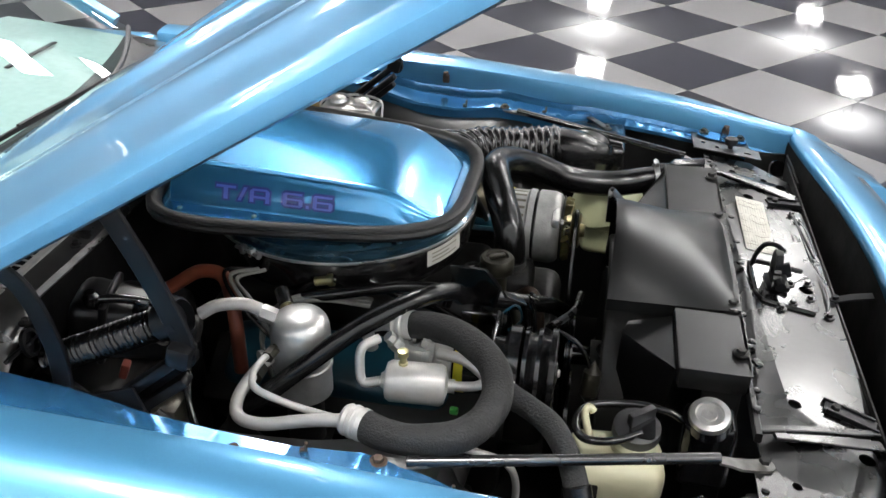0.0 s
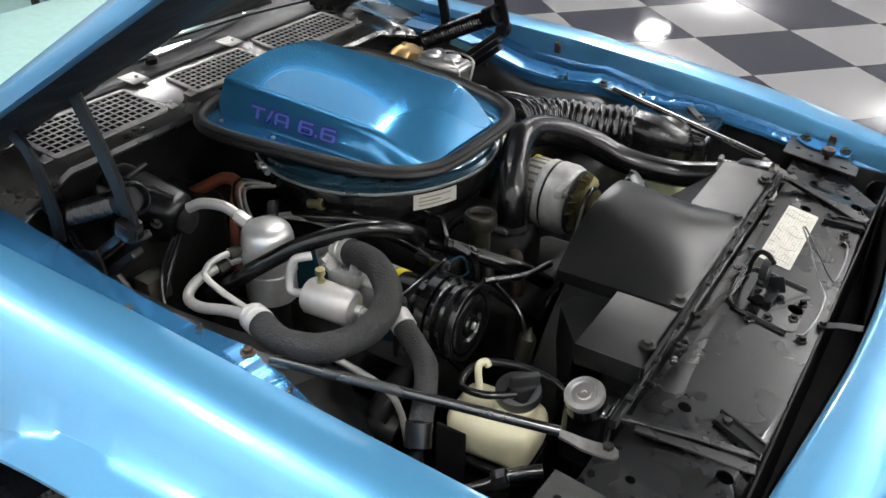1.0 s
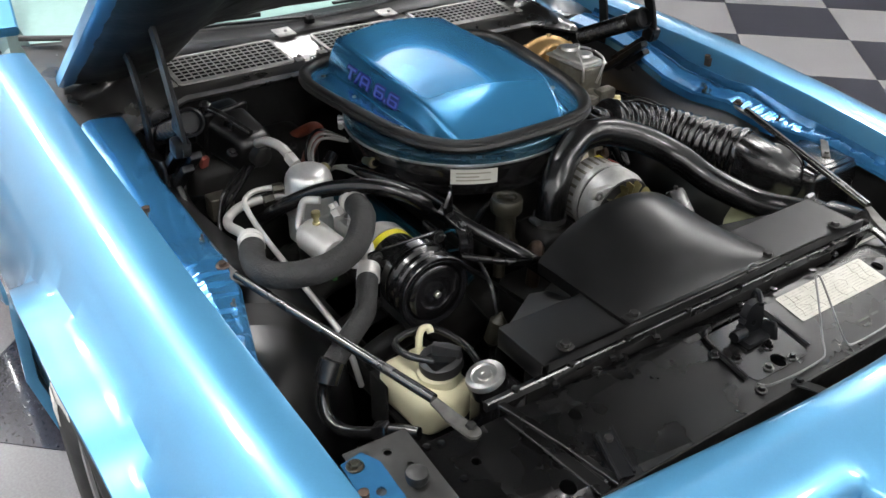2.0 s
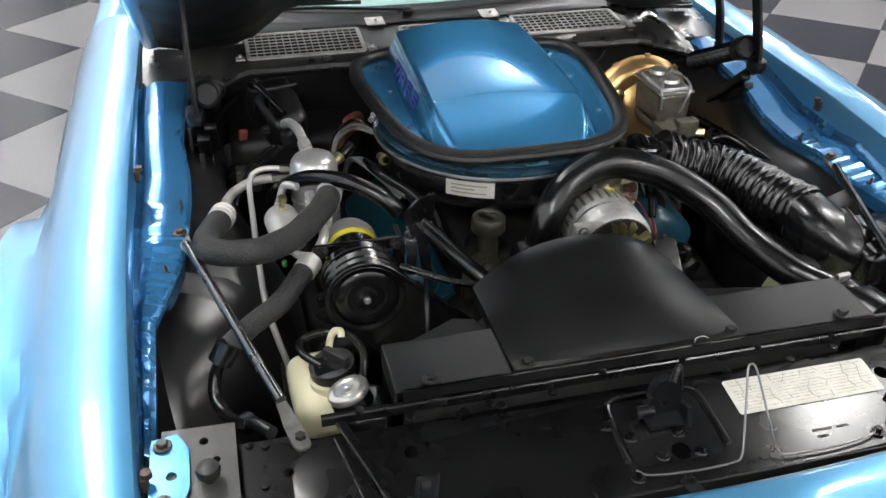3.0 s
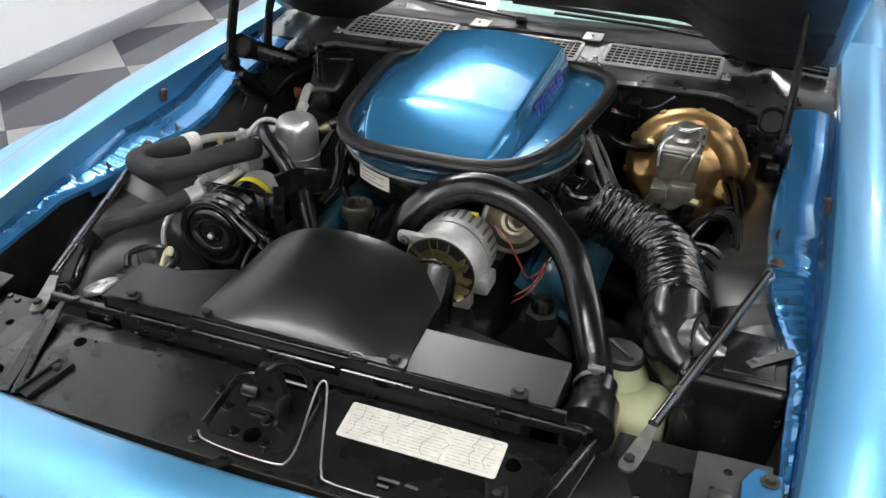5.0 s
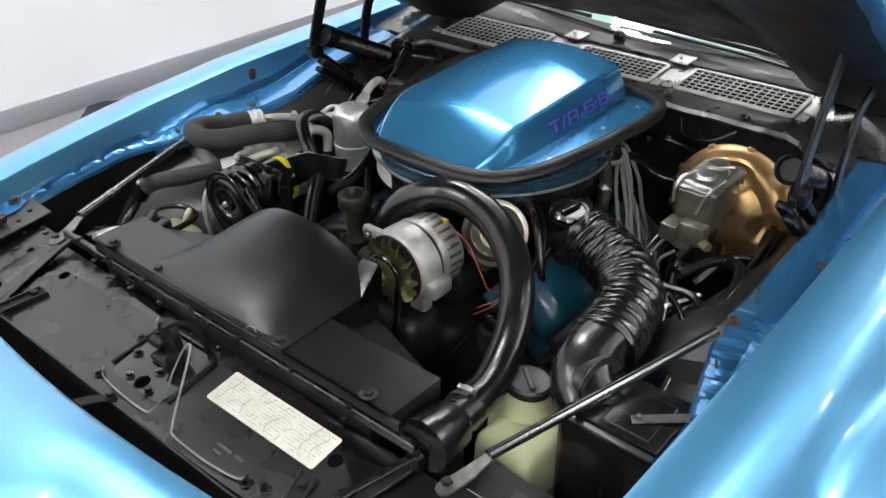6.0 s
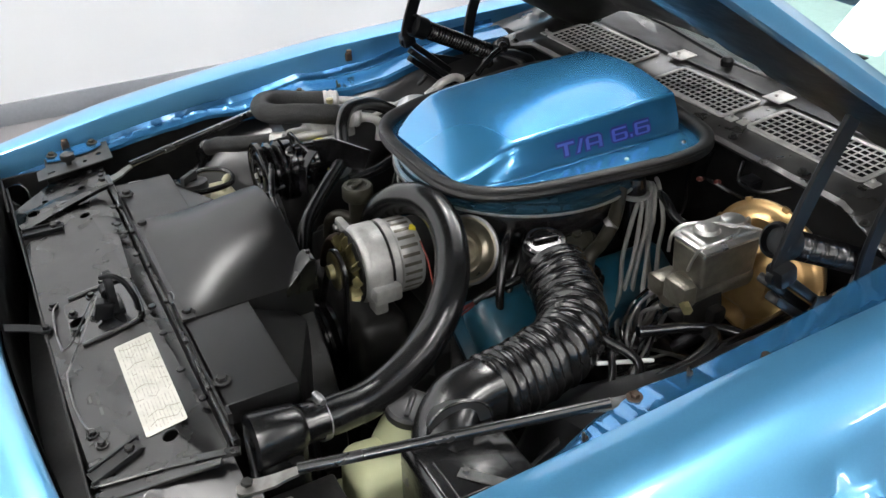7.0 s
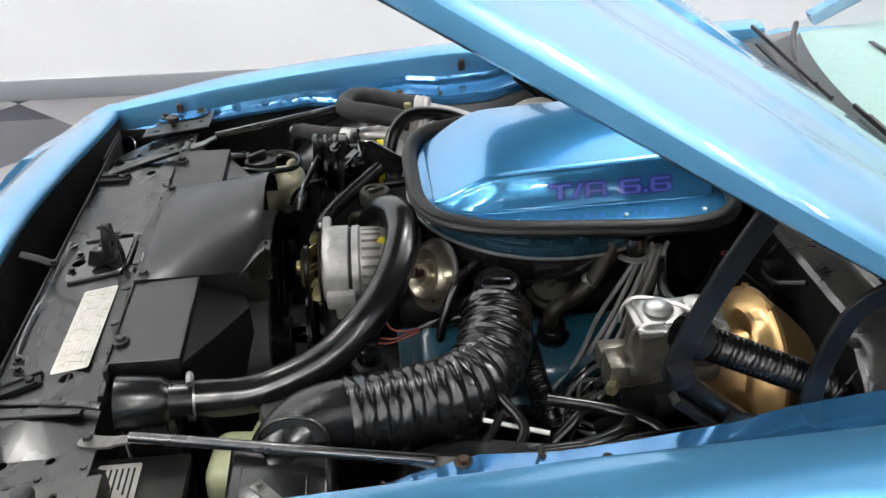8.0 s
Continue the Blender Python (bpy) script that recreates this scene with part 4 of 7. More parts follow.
sup_part("latch_foot", merge(box(0.040, 0.050, 0.010, (0.488, -0.006, 0.729), 0.003), box(0.030, 0.008, 0.030, (0.500, 0.020, 0.738), 0.003, rot=(0, -18, 0)), lathe([(0.009, -0.012), (0.009, 0.012), (0.006, 0.014), (0, 0.014)], 12, aim((0.488, -0.034, 0.742), (0, 1, 0)))), ARMBLK, "pivot foot of the catch", latch)
sup_part("latch_hook", tube([(0.492, -0.002, 0.788), (0.478, 0.010, 0.794), (0.462, 0.024, 0.786), (0.452, 0.034, 0.760), (0.450, 0.038, 0.736)], 0.0045, 8), ARMBLK, "bent release lever", latch)
for x, y in ((0.51, -0.06), (0.515, 0.005), (0.545, -0.03), (0.548, 0.022), (0.568, 0.272), (0.57, -0.075), (0.487, -0.085), (0.56, 0.30)):
    sup_part("bolt", bolt((x, y, sup_z(x, 0) + 0.001), (0, 0, 1), 0.0055), SATIN)
wz = lambda x: sup_z(x, 0) + 0.006
sup_part("spring_wire", tube([(0.561, -0.075, wz(0.561)), (0.572, -0.058, wz(0.572)), (0.577, 0.0, wz(0.577)), (0.576, 0.052, wz(0.576)), (0.572, 0.066, wz(0.572) + 0.004), (0.556, 0.075, 0.738), (0.530, 0.084, 0.785), (0.516, 0.089, 0.808), (0.510, 0.094, 0.815), (0.513, 0.101, 0.812),
                              (0.530, 0.106, 0.786), (0.558, 0.112, 0.742), (0.572, 0.117, wz(0.572) + 0.005), (0.579, 0.130, wz(0.579)), (0.580, 0.20, wz(0.58)), (0.574, 0.255, wz(0.574)), (0.565, 0.268, wz(0.565))], 0.0016, 8), STEEL, "bent steel spring wire standing up in a loop")
# paper label
lab = sup_part("paper_label", plate(rounded(0.447, 0.103, 0.505, 0.327, 0.004), [], 0.0006, lambda x, y: sup_z(x, y) + 0.0016), PAPER, "yellowed paper instruction label, cracked, unreadable")
rnd = random.Random(5)
for k in range(8):
    y = 0.118 + 0.027 * k + rnd.uniform(-0.008, 0.008)
    x = 0.449
    line = []
    while x < 0.503:
        line.append((x, y + rnd.uniform(-0.006, 0.006)))
        x += rnd.uniform(0.006, 0.012)
    for (xa, ya), (xb, yb) in zip(line, line[1:]):
        if rnd.random() < 0.8:
            sup_part("crack", plate([(xa, ya), (xa, ya + 0.0010), (xb, yb + 0.0010), (xb, yb)], [], 0.0003, lambda a, b: sup_z(a, b) + 0.0023), INK, "", lab)

for c0, c1 in ((0.110, 0.168), (0.174, 0.250), (0.256, 0.320)):
    for k in range(10):
        x = 0.4515 + 0.0051 * k
        y1 = c1 - rnd.choice((0.0, 0.0, 0.004, 0.018))
        sup_part("print_bar", plate([(x, c0), (x + 0.0016, c0), (x + 0.0016, y1), (x, y1)], [], 0.0002, lambda a, b: sup_z(a, b) + 0.0019), FADED, "", lab)

for k, (x, y, w) in enumerate(((0.546, 0.185, 0.030), (0.556, 0.188, 0.016), (0.546, 0.222, 0.018))):
    sup_part("stencil_bar", plate([(x, y), (x + 0.004, y), (x + 0.004, y + w), (x, y + w)], [], 0.0004, lambda a, b: sup_z(a, b) + 0.0005), STENCIL, "faded grey stencil mark")

# tubular braces from the wings to the support
for s in (-1, 1):
    a, b = Vector((-0.080, s * 0.626, 0.766)), Vector((0.413, s * 0.479, 0.7220))
    d = (b - a).normalized()
    st = thing("brace_strut", "long grey-black steel brace with flattened bolted ends", "brace", tuple(b), "bay braces")
    so = Matrix.Translation(-b)
    n = d.cross(Vector((0, 0, 1))).normalized()
    st_r = part("rod", moved(tube([a + d * 0.035 + Vector((0, 0, 0.003)), b - d * 0.065 + Vector((0, 0, 0.012))], 0.0078, 14, 10), so), STRUT, st)
    for tip, e, lift in ((a, d, 0.004), (b, -d, 0.010)):
        drop = [(-0.014, -0.006), (-0.015, 0.0), (-0.014, 0.006), (-0.009, 0.0105), (0.0, 0.0118), (0.016, 0.0112), (0.036, 0.0105), (0.050, 0.0085), (0.066, 0.0072), (0.066, -0.0072), (0.050, -0.0085), (0.036, -0.0105), (0.016, -0.0112), (0.0, -0.0118), (-0.009, -0.0105)]
        fm = Matrix.Translation(tip) @ Matrix((e, Vector((0, 0, 1)).cross(e).normalized(), Vector((0, 0, 1)))).transposed().to_4x4()
        part("flat_end", moved(moved(plate(drop, [], 0.0042, lambda x, y: lift * min(1, max(0, (x - 0.030) / 0.03)) - 0.02 * abs(y) * (x > 0.045)), fm), so), WORN, st, "flattened worn steel end")
    part("bolt", moved(bolt(a + Vector((0, 0, 0.003)), (0, 0, 1), 0.0075), so), RUSTY, st, "brown bolt head")
    part("bolt", moved(bolt(b + Vector((0, 0, 0.003)), (0, 0, 1), 0.008, False), so), DARK, st)

# fan shroud
shroud = thing("fan_shroud", "matt black plastic radiator fan shroud, bolted to the support", "fan shroud", (0.33, 0, 0.70))
HO = Matrix.Translation((-0.33, 0, -0.70))


def shr(name, bm, mat=FLATBLK, label="", par=None, sharp=38):
    return part(name, moved(bm, HO), mat, par or shroud, label, sharp)


# the dome over the fan: flat at its front strip, swelling to an arch at its rear edge
rows = []
for k in range(19):
    q = k / 18
    x = 0.400 - 0.208 * q
    rise = 0.072 * min(1, q / 0.92) ** 0.75
    row = []
    yl, yr = -0.187, 0.158 - 0.012 * q
    for i in range(37):
        v = i / 36
        arch = (1 - abs(2 * v - 1) ** 2.5)
        row.append((x + 0.004 * math.sin(math.pi * v) * q, yl + (yr - yl) * v, 0.7725 - 0.004 * q + rise * arch + 0.0007 * noise.noise(Vector((x * 18, v * 6, 2)))))
    rows.append([(x, yl + 0.001, row[0][2] - 0.022)] + row + [(x, yr - 0.001, row[-1][2] - 0.07)])
dome = shr("dome", grid_loft(rows), FLATBLK, "domed top over the fan")
# lower ring round the fan
rows = []
for i in range(41):
    a = radians(-10 + 200 * i / 40)
    rows.append([(x, -0.014 + r * math.cos(a), 0.50 + r * 0.96 * math.sin(a)) for x, r in ((0.192, 0.262), (0.196, 0.268), (0.24, 0.272), (0.295, 0.285))])
shr("fan_ring", grid_loft(rows), DARK, "dark ring round the fan")
shr("dome_strip", plate(rounded(0.384, -0.186, 0.404, 0.160, 0.003), [], 0.004, lambda x, y: 0.7745), FLATBLK, "mounting strip")
for s, y0, y1 in ((-1, -0.190, -0.350), (1, 0.152, 0.372)):
    ya, yb = min(y0, y1), max(y0, y1)
    shr("top_shelf", merge(plate([(0.300, ya), (0.405, ya), (0.405, yb), (0.300, yb)], [], 0.003, lambda x, y: 0.769), box(0.100, 0.003, 0.035, (0.352, (yb if s > 0 else ya), 0.752), 0.001), box(0.003, yb - ya, 0.03, (0.301, (ya + yb) / 2, 0.754), 0.001)), FLATBLK, "flat shelf")
    shr("side_panel", grid_loft([[(0.300, y, 0.769), (0.296, y, 0.70), (0.27, y, 0.55), (0.26, y, 0.32)] for y in (y0, (y0 + y1) / 2, y1)]), FLATBLK, "sloped face")
# sunken webs that run back from the shelves to the dome
for s, ys, zo in ((-1, (-0.338, -0.190, -0.195, -0.226), 0.736), (1, (0.368, 0.150, 0.155, 0.188), 0.725)):
    outer, inner, ri, ro = ys
    shr("rear_web", grid_loft([[(0.300, outer + (inner - outer) * k / 6, 0.756), (0.297, outer + (inner - outer) * k / 6, 0.752), (0.221 + (0.297 - 0.221) * 0.02 * k, ro + (ri - ro) * k / 6, zo)] for k in range(7)]), FLATBLK, "sunken triangular web")
    shr("web_face", grid_loft([[(0.298, outer, 0.757), (0.290, outer, 0.66), (0.285, outer, 0.45)], [(0.260, (outer + ro) / 2, (0.754 + zo) / 2), (0.256, (outer + ro) / 2, 0.66), (0.252, (outer + ro) / 2, 0.45)], [(0.221, ro, zo), (0.219, ro, 0.66), (0.217, ro, 0.45)]]), FLATBLK, "web face")


def wedge():
    """A solid ramp with its sloping face to the front."""
    prof = [(0.238, 0.762), (0.196, 0.806), (0.190, 0.810), (0.182, 0.806), (0.182, 0.75), (0.238, 0.75), (0.238, 0.762)]
    rows = [[(x * k + 0.205 * (1 - k), y, z * k + 0.775 * (1 - k)) for x, z in prof] for y, k in ((0.1135, 0.02), (0.1125, 0.95), (0.1145, 1.0), (0.1465, 1.0), (0.1485, 0.95), (0.1475, 0.02))]
    return grid_loft(rows)


lug = shr("lug", wedge(), SATIN, "raised wedge lug")
shr("bolt", bolt((0.188, 0.131, 0.8085), (0, 0, 1), 0.004, False), DARK, "", lug)
for y in (-0.30, -0.165, 0.141, 0.323):
    shr("bolt", bolt((0.392, y, 0.7725), (0, 0, 1), 0.008), DARK, "black bolt head")
shr("top_rail", merge(bar([(0.402, -0.34, 0.760), (0.402, 0.39, 0.760)], 0.006, 0.018), box(0.008, 0.03, 0.006, (0.404, 0.09, 0.770), 0.002)), FLATBLK)

shr("wire_clip", tube([(0.405, 0.078, 0.770), (0.402, 0.080, 0.778), (0.400, 0.092, 0.779), (0.402, 0.100, 0.776)], 0.0010, 8), STEEL, "small bright wire clip")

# radiator behind the shroud
rad = thing("radiator", "black radiator with moulded side tanks under the shroud", "radiator", (0.37, 0, 0.28))
RO = Matrix.Translation((-0.37, 0, -0.28))
part("core", moved(box(0.06, 0.66, 0.46, (0.37, 0, 0.51), 0.004), RO), DARK, rad)
part("outlet_tank", moved(merge(box(0.080, 0.060, 0.40, (0.350, 0.402, 0.545), 0.018, 3), lathe([(0.040, -0.06), (0.036, 0.0), (0.026, 0.012), (0.026, 0.045), (0, 0.045)], 20, aim((0.325, 0.413, 0.727), (-1, -0.02, -0.05)))), RO), BELLOWS, rad, "black moulded hose outlet")
tank = part("filler_tank", moved(merge(box(0.075, 0.062, 0.12, (0.352, -0.385, 0.66), 0.014, 3), lathe([(0.03, 0), (0.028, 0.02), (0.0, 0.02)], 20, aim((0.348, -0.40, 0.712), (-0.12, -0.35, 1)))), RO), GLOSSBLK, rad, "black filler neck")
capm = aim((0.346, -0.404, 0.728), (-0.12, -0.35, 1))
part("cap", moved(lathe([(0.027, 0), (0.0295, 0.002), (0.030, 0.007), (0.028, 0.011), (0.020, 0.0125), (0.018, 0.0095), (0.011, 0.009), (0.010, 0.0120), (0.004, 0.012), (0.003, 0.010), (0, 0.010)], 36, capm), RO), CHROME, rad, "bright metal radiator cap")


# ---- air cleaner with the shaker scoop ----
ac = thing("air_cleaner", "round air cleaner under a blue scoop lettered T/A 6.6", "air cleaner", (-0.30, -0.005, 0.70))
AO = Matrix.Translation((0.30, 0.005, -0.70))


def acp(name, bm, mat, label="", par=None, sharp=38):
    return part(name, moved(bm, AO), mat, par or ac, label, sharp)


CX, CY = -0.30, -0.005
acp("base_pan", lathe([(0.0, 0.712), (0.10, 0.712), (0.20, 0.727), (0.230, 0.742), (0.2355, 0.760), (0.2365, 0.800), (0.232, 0.808), (0.0, 0.808)], 64, Matrix.Translation((CX, CY, 0))), GLOSSBLK, "gloss black filter housing")
acp("lid", lathe([(0.238, 0.809), (0.2425, 0.812), (0.2425, 0.816), (0.237, 0.820), (0.2355, 0.826), (0.237, 0.831), (0.233, 0.836), (0.224, 0.840), (0.20, 0.845), (0.0, 0.847)], 72, Matrix.Translation((CX, CY, 0))), LIDBLUE, "stepped steel-blue lid")
acp("lid_seam", lathe([(0.239, 0.806), (0.2445, 0.807), (0.2450, 0.810), (0.2445, 0.8115), (0.239, 0.8125), (0.239, 0.806)], 72, Matrix.Translation((CX, CY, 0))), CHROME, "bright clamp band")
ca = radians(-115)
cm0 = Matrix.Translation((CX, CY, 0)) @ Matrix.Rotation(ca, 4, "Z")
acp("clip", moved(merge(box(0.012, 0.010, 0.015, (0.249, -0.009, 0.809), 0.002), box(0.012, 0.010, 0.015, (0.249, 0.011, 0.809), 0.002), tube([(0.250, -0.026, 0.809), (0.250, 0.026, 0.809)], 0.003, 8), lathe([(0.005, 0), (0.006, 0.002), (0.006, 0.006), (0, 0.007)], 8, aim((0.250, 0.024, 0.809), (0, 1, 0)))), cm0), CHROME, "clamp screw")
# small stickers on the pan
acl = acp("sticker", grid_loft([[(CX + 0.2375 * math.cos(a), CY + 0.2375 * math.sin(a), z) for z in (0.768, 0.799)] for a in [radians(-38.5 + 2.2 * k) for k in range(11)]]), PAPER, "small printed paper sticker")
for k in range(3):
    acp("print_bar", grid_loft([[(CX + 0.2381 * math.cos(a), CY + 0.2381 * math.sin(a), z) for z in (0.7745 + 0.0075 * k, 0.7775 + 0.0075 * k)] for a in [radians(-36 + 1.8 * q) for q in range(10 if k != 1 else 7)]]), INK, "", acl)

# tilted flange of the scoop
TILT = radians(1.2)
SM = Matrix.Translation((-0.332, -0.002, 0.867)) @ Matrix.Rotation(TILT, 4, "Y")
SH = SM @ Matrix.Translation((0, -0.012, 0))   # the hood sits a little off the ring's middle


def egg(a, rx, ry, p=3.9, taper=-0.156):
    """A rounded rectangle, wider at its rear."""
    c, s = math.cos(a), math.sin(a)
    x = rx * math.copysign(abs(c) ** (2 / p), c)
    return (x, ry * math.copysign(abs(s) ** (2 / p), s) * (1 + taper * x / rx))


def closed_sweep(path_fn, n, ring):
    bm = bmesh.new()
    rings = []
    for i in range(n):
        a = 2 * math.pi * i / n
        p, q = Vector((*path_fn(a), 0)), Vector((*path_fn(a + 0.01), 0))
        t = (q - p).normalized()
        nrm = t.cross(Vector((0, 0, 1)))
        wob = noise.noise(Vector((p.x * 16, p.y * 16, 7.0)))
        rings.append([bm.verts.new(p + nrm * (u + 0.0012 * wob) + Vector((0, 0, v + 0.0015 * wob))) for u, v in ring])
    k = len(ring)
    for i in range(n):
        a, b = rings[i], rings[(i + 1) % n]
        for j in range(k):
            bm.faces.new((a[j], a[(j + 1) % k], b[(j + 1) % k], b[j]))
    return bm


seal_ring = [(-0.006, -0.018), (-0.001, -0.014), (0.002, -0.008), (0.0005, -0.0035), (-0.0015, -0.0015), (0.001, 0.001), (0.000, 0.005), (-0.005, 0.0085), (-0.013, 0.0085), (-0.020, 0.0055), (-0.0245, 0.000), (-0.0250, -0.005), (-0.023, -0.012)]
acp("seal", moved(closed_sweep(lambda a: egg(a, 0.278, 0.250), 128, seal_ring), SM), GASKET, "thick black rubber sealing ring")
bm = bmesh.new()
c0 = bm.verts.new((0, 0, -0.012))
rr = [[bm.verts.new((*egg(2 * math.pi * i / 72, 0.268 * k, 0.240 * k), -0.012 - 0.002 * (k > 0.97))) for i in range(72)] for k in (0.55, 0.8, 0.93, 1.0)]
for i in range(72):
    bm.faces.new((c0, rr[0][i], rr[0][(i + 1) % 72]))
    for a, b in zip(rr, rr[1:]):
        bm.faces.new((a[i], b[i], b[(i + 1) % 72], a[(i + 1) % 72]))
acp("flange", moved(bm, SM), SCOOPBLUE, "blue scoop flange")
for x, y in ((0.107, 0.188), (-0.069, 0.194), (-0.20, 0.196), (0.107, -0.190), (-0.069, -0.196), (-0.20, -0.198)):
    acp("rivet", moved(lathe([(0.0045, 0), (0.004, 0.002), (0, 0.003)], 10, Matrix.Translation((x, y, -0.0115))), SM), CHROME)

# scoop hood: lofted cross sections from the nose to the open rear
SECT = [  # x, half width at the foot, half width at the shoulder, height of the roof's middle, height of the shoulder
    (0.236, 0.128, 0.116, -0.0075, -0.0085), (0.228, 0.138, 0.123, -0.002, -0.0035), (0.214, 0.147, 0.130, 0.007, 0.0045), (0.196, 0.1535, 0.136, 0.0185, 0.0155), (0.176, 0.1575, 0.140, 0.0305, 0.0270), (0.158, 0.160, 0.143, 0.0405, 0.0360),
    (0.142, 0.161, 0.145, 0.0475, 0.0420), (0.127, 0.162, 0.146, 0.0520, 0.0455), (0.108, 0.1625, 0.1465, 0.0555, 0.0475), (0.05, 0.163, 0.146, 0.0605, 0.0505), (-0.05, 0.163, 0.145, 0.0660, 0.0540), (-0.15, 0.162, 0.143, 0.0705, 0.0565), (-0.215, 0.161, 0.142, 0.0725, 0.0580), (-0.228, 0.160, 0.141, 0.0715, 0.0570)]
FOOT = -0.012


def hood_half(wl, ws, zr, zs):
    """Half a cross section of the scoop: foot, leaning flank, tight shoulder and crowned roof."""
    top = max(zs - 0.010, FOOT + 0.0005)
    half = [(wl + 0.006, FOOT), (wl + 0.002, FOOT + min(0.0012, (top - FOOT) * 0.1)), (wl + 0.0003, FOOT + min(0.004, (top - FOOT) * 0.25))]
    for k in range(1, 8):
        q = k / 7
        half.append((wl + (ws - wl) * q + 0.0012 * math.sin(math.pi * q), FOOT + (top - FOOT) * (0.25 + 0.75 * q)))
    for k in range(1, 6):
        q = radians(90 * k / 5)
        half.append((ws - 0.014 + 0.014 * math.cos(q), top + (zs - top) * math.sin(q)))
    for k in range(1, 9):
        q = k / 8
        half.append(((ws - 0.014) * (1 - q), zs + (zr - zs) * math.sin(math.pi / 2 * q)))
    return half


rows = []
for x, *sec in SECT:
    half = hood_half(*sec)
    rows.append([(x, y, z) for y, z in half] + [(x, -y, z) for y, z in reversed(half[:-1])])
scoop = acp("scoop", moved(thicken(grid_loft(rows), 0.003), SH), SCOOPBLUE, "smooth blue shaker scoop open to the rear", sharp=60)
# a black sheet spans the open rear and stands for the shade inside
acp("scoop_mouth", moved(grid_loft([[(-0.222, 0.154 * k / 6, FOOT), (-0.222, 0.132 * k / 6, 0.058)] for k in range(-6, 7)]), SH), DARK, "black sheet in place of the scoop's shaded inside", scoop)


def flank(x, z):
    """Half width of the scoop's flank at x, at the height z."""
    wl, ws, zr, zs = lerp_table(list(reversed(SECT)), x)
    q = min(1, max(0, (z - FOOT) / (zs - 0.010 - FOOT)))
    q = max(0.0, (q - 0.25) / 0.75)
    return wl + (ws - wl) * q + 0.0012 * math.sin(math.pi * q)


GLYPH = {
    "T": ([(0, 1), (0, 0.74), (0.36, 0.74), (0.36, 0), (0.63, 0), (0.63, 0.74), (1, 0.74), (1, 1)], []),
    "/": ([(0, 0), (0.42, 0), (1, 1), (0.58, 1)], []),
    "A": ([(0, 0), (0.25, 0), (0.25, 0.28), (0.75, 0.28), (0.75, 0), (1, 0), (1, 0.82), (0.84, 1), (0.16, 1), (0, 0.82)], [(0.25, 0.52), (0.75, 0.52), (0.75, 0.77), (0.25, 0.77)]),
    "6": ([(0, 0.14), (0.12, 0), (0.88, 0), (1, 0.14), (1, 0.5), (0.9, 0.63), (0.25, 0.63), (0.25, 0.77), (0.96, 0.77), (0.96, 1), (0.12, 1), (0, 0.87)], [(0.25, 0.22), (0.75, 0.22), (0.75, 0.42), (0.25, 0.42)]),
    ".": ([(0, 0), (1, 0), (1, 1), (0, 1)], []),
}


def offset_loop(pts, d):
    """Moves a loop's edges outward by d."""
    area = sum(a[0] * b[1] - b[0] * a[1] for a, b in zip(pts, pts[1:] + pts[:1]))
    sg = 1 if area > 0 else -1
    out = []
    n = len(pts)
    for i in range(n):
        p, a, b = Vector(pts[i]), Vector(pts[i - 1]), Vector(pts[(i + 1) % n])
        e, f = (p - a).normalized(), (b - p).normalized()
        n1, n2 = Vector((e.y, -e.x)) * sg, Vector((f.y, -f.x)) * sg
        m = (n1 + n2) / max(0.35, 1 + n1.dot(n2))
        out.append(tuple(p + m * d))
    return out


def lettering(s):
    """The letters T/A 6.6 on the flank of the scoop: pale fill over a darker outline, each letter a mesh."""
    hgt = 0.0240
    for ch, x, wide in (("T", 0.0, 0.037), ("/", 0.038, 0.020), ("A", 0.060, 0.037), ("6", 0.118, 0.037), (".", 0.1585, 0.0075), ("6", 0.170, 0.037)):
        outer, hole = GLYPH[ch]
        high = 0.0075 if ch == "." else hgt
        for mat, off, lift, nm in ((DECAL, 0.0021, 0.0009, "letter"), (DECAL2, -0.0011, 0.0017, "letter_fill")):
            lo = offset_loop([(u * wide, w * high) for u, w in outer], off)
            lh = [offset_loop([(u * wide, w * high) for u, w in hole], -off)] if hole else []
            bm = bmesh.new()
            edges = []
            for loop in (lo, *lh):
                vs = [bm.verts.new((u, w, 0)) for u, w in loop]
                edges += [bm.edges.new((vs[i], vs[(i + 1) % len(vs)])) for i in range(len(vs))]
            bmesh.ops.triangle_fill(bm, use_beauty=True, use_dissolve=False, edges=edges, normal=(0, 0, 1))
            bmesh.ops.subdivide_edges(bm, edges=bm.edges[:], cuts=2)
            for v in bm.verts:
                lx = -0.145 + x + v.co.x if s < 0 else 0.049 - (x + v.co.x)
                lz = 0.0030 + v.co.y
                v.co = Vector((lx, s * (flank(lx, lz) + lift), lz))
            acp(nm, moved(bm, SH), mat, "", scoop)


lettering(-1)
lettering(1)

# ---- big hoses ----
def hose_thing(name, pts, r, mat, label, cat="hose", n=18, sub=10, wobble=0.0):
    return thing_mesh(name, tube(pts, r, n, sub, wobble), mat, label, cat)


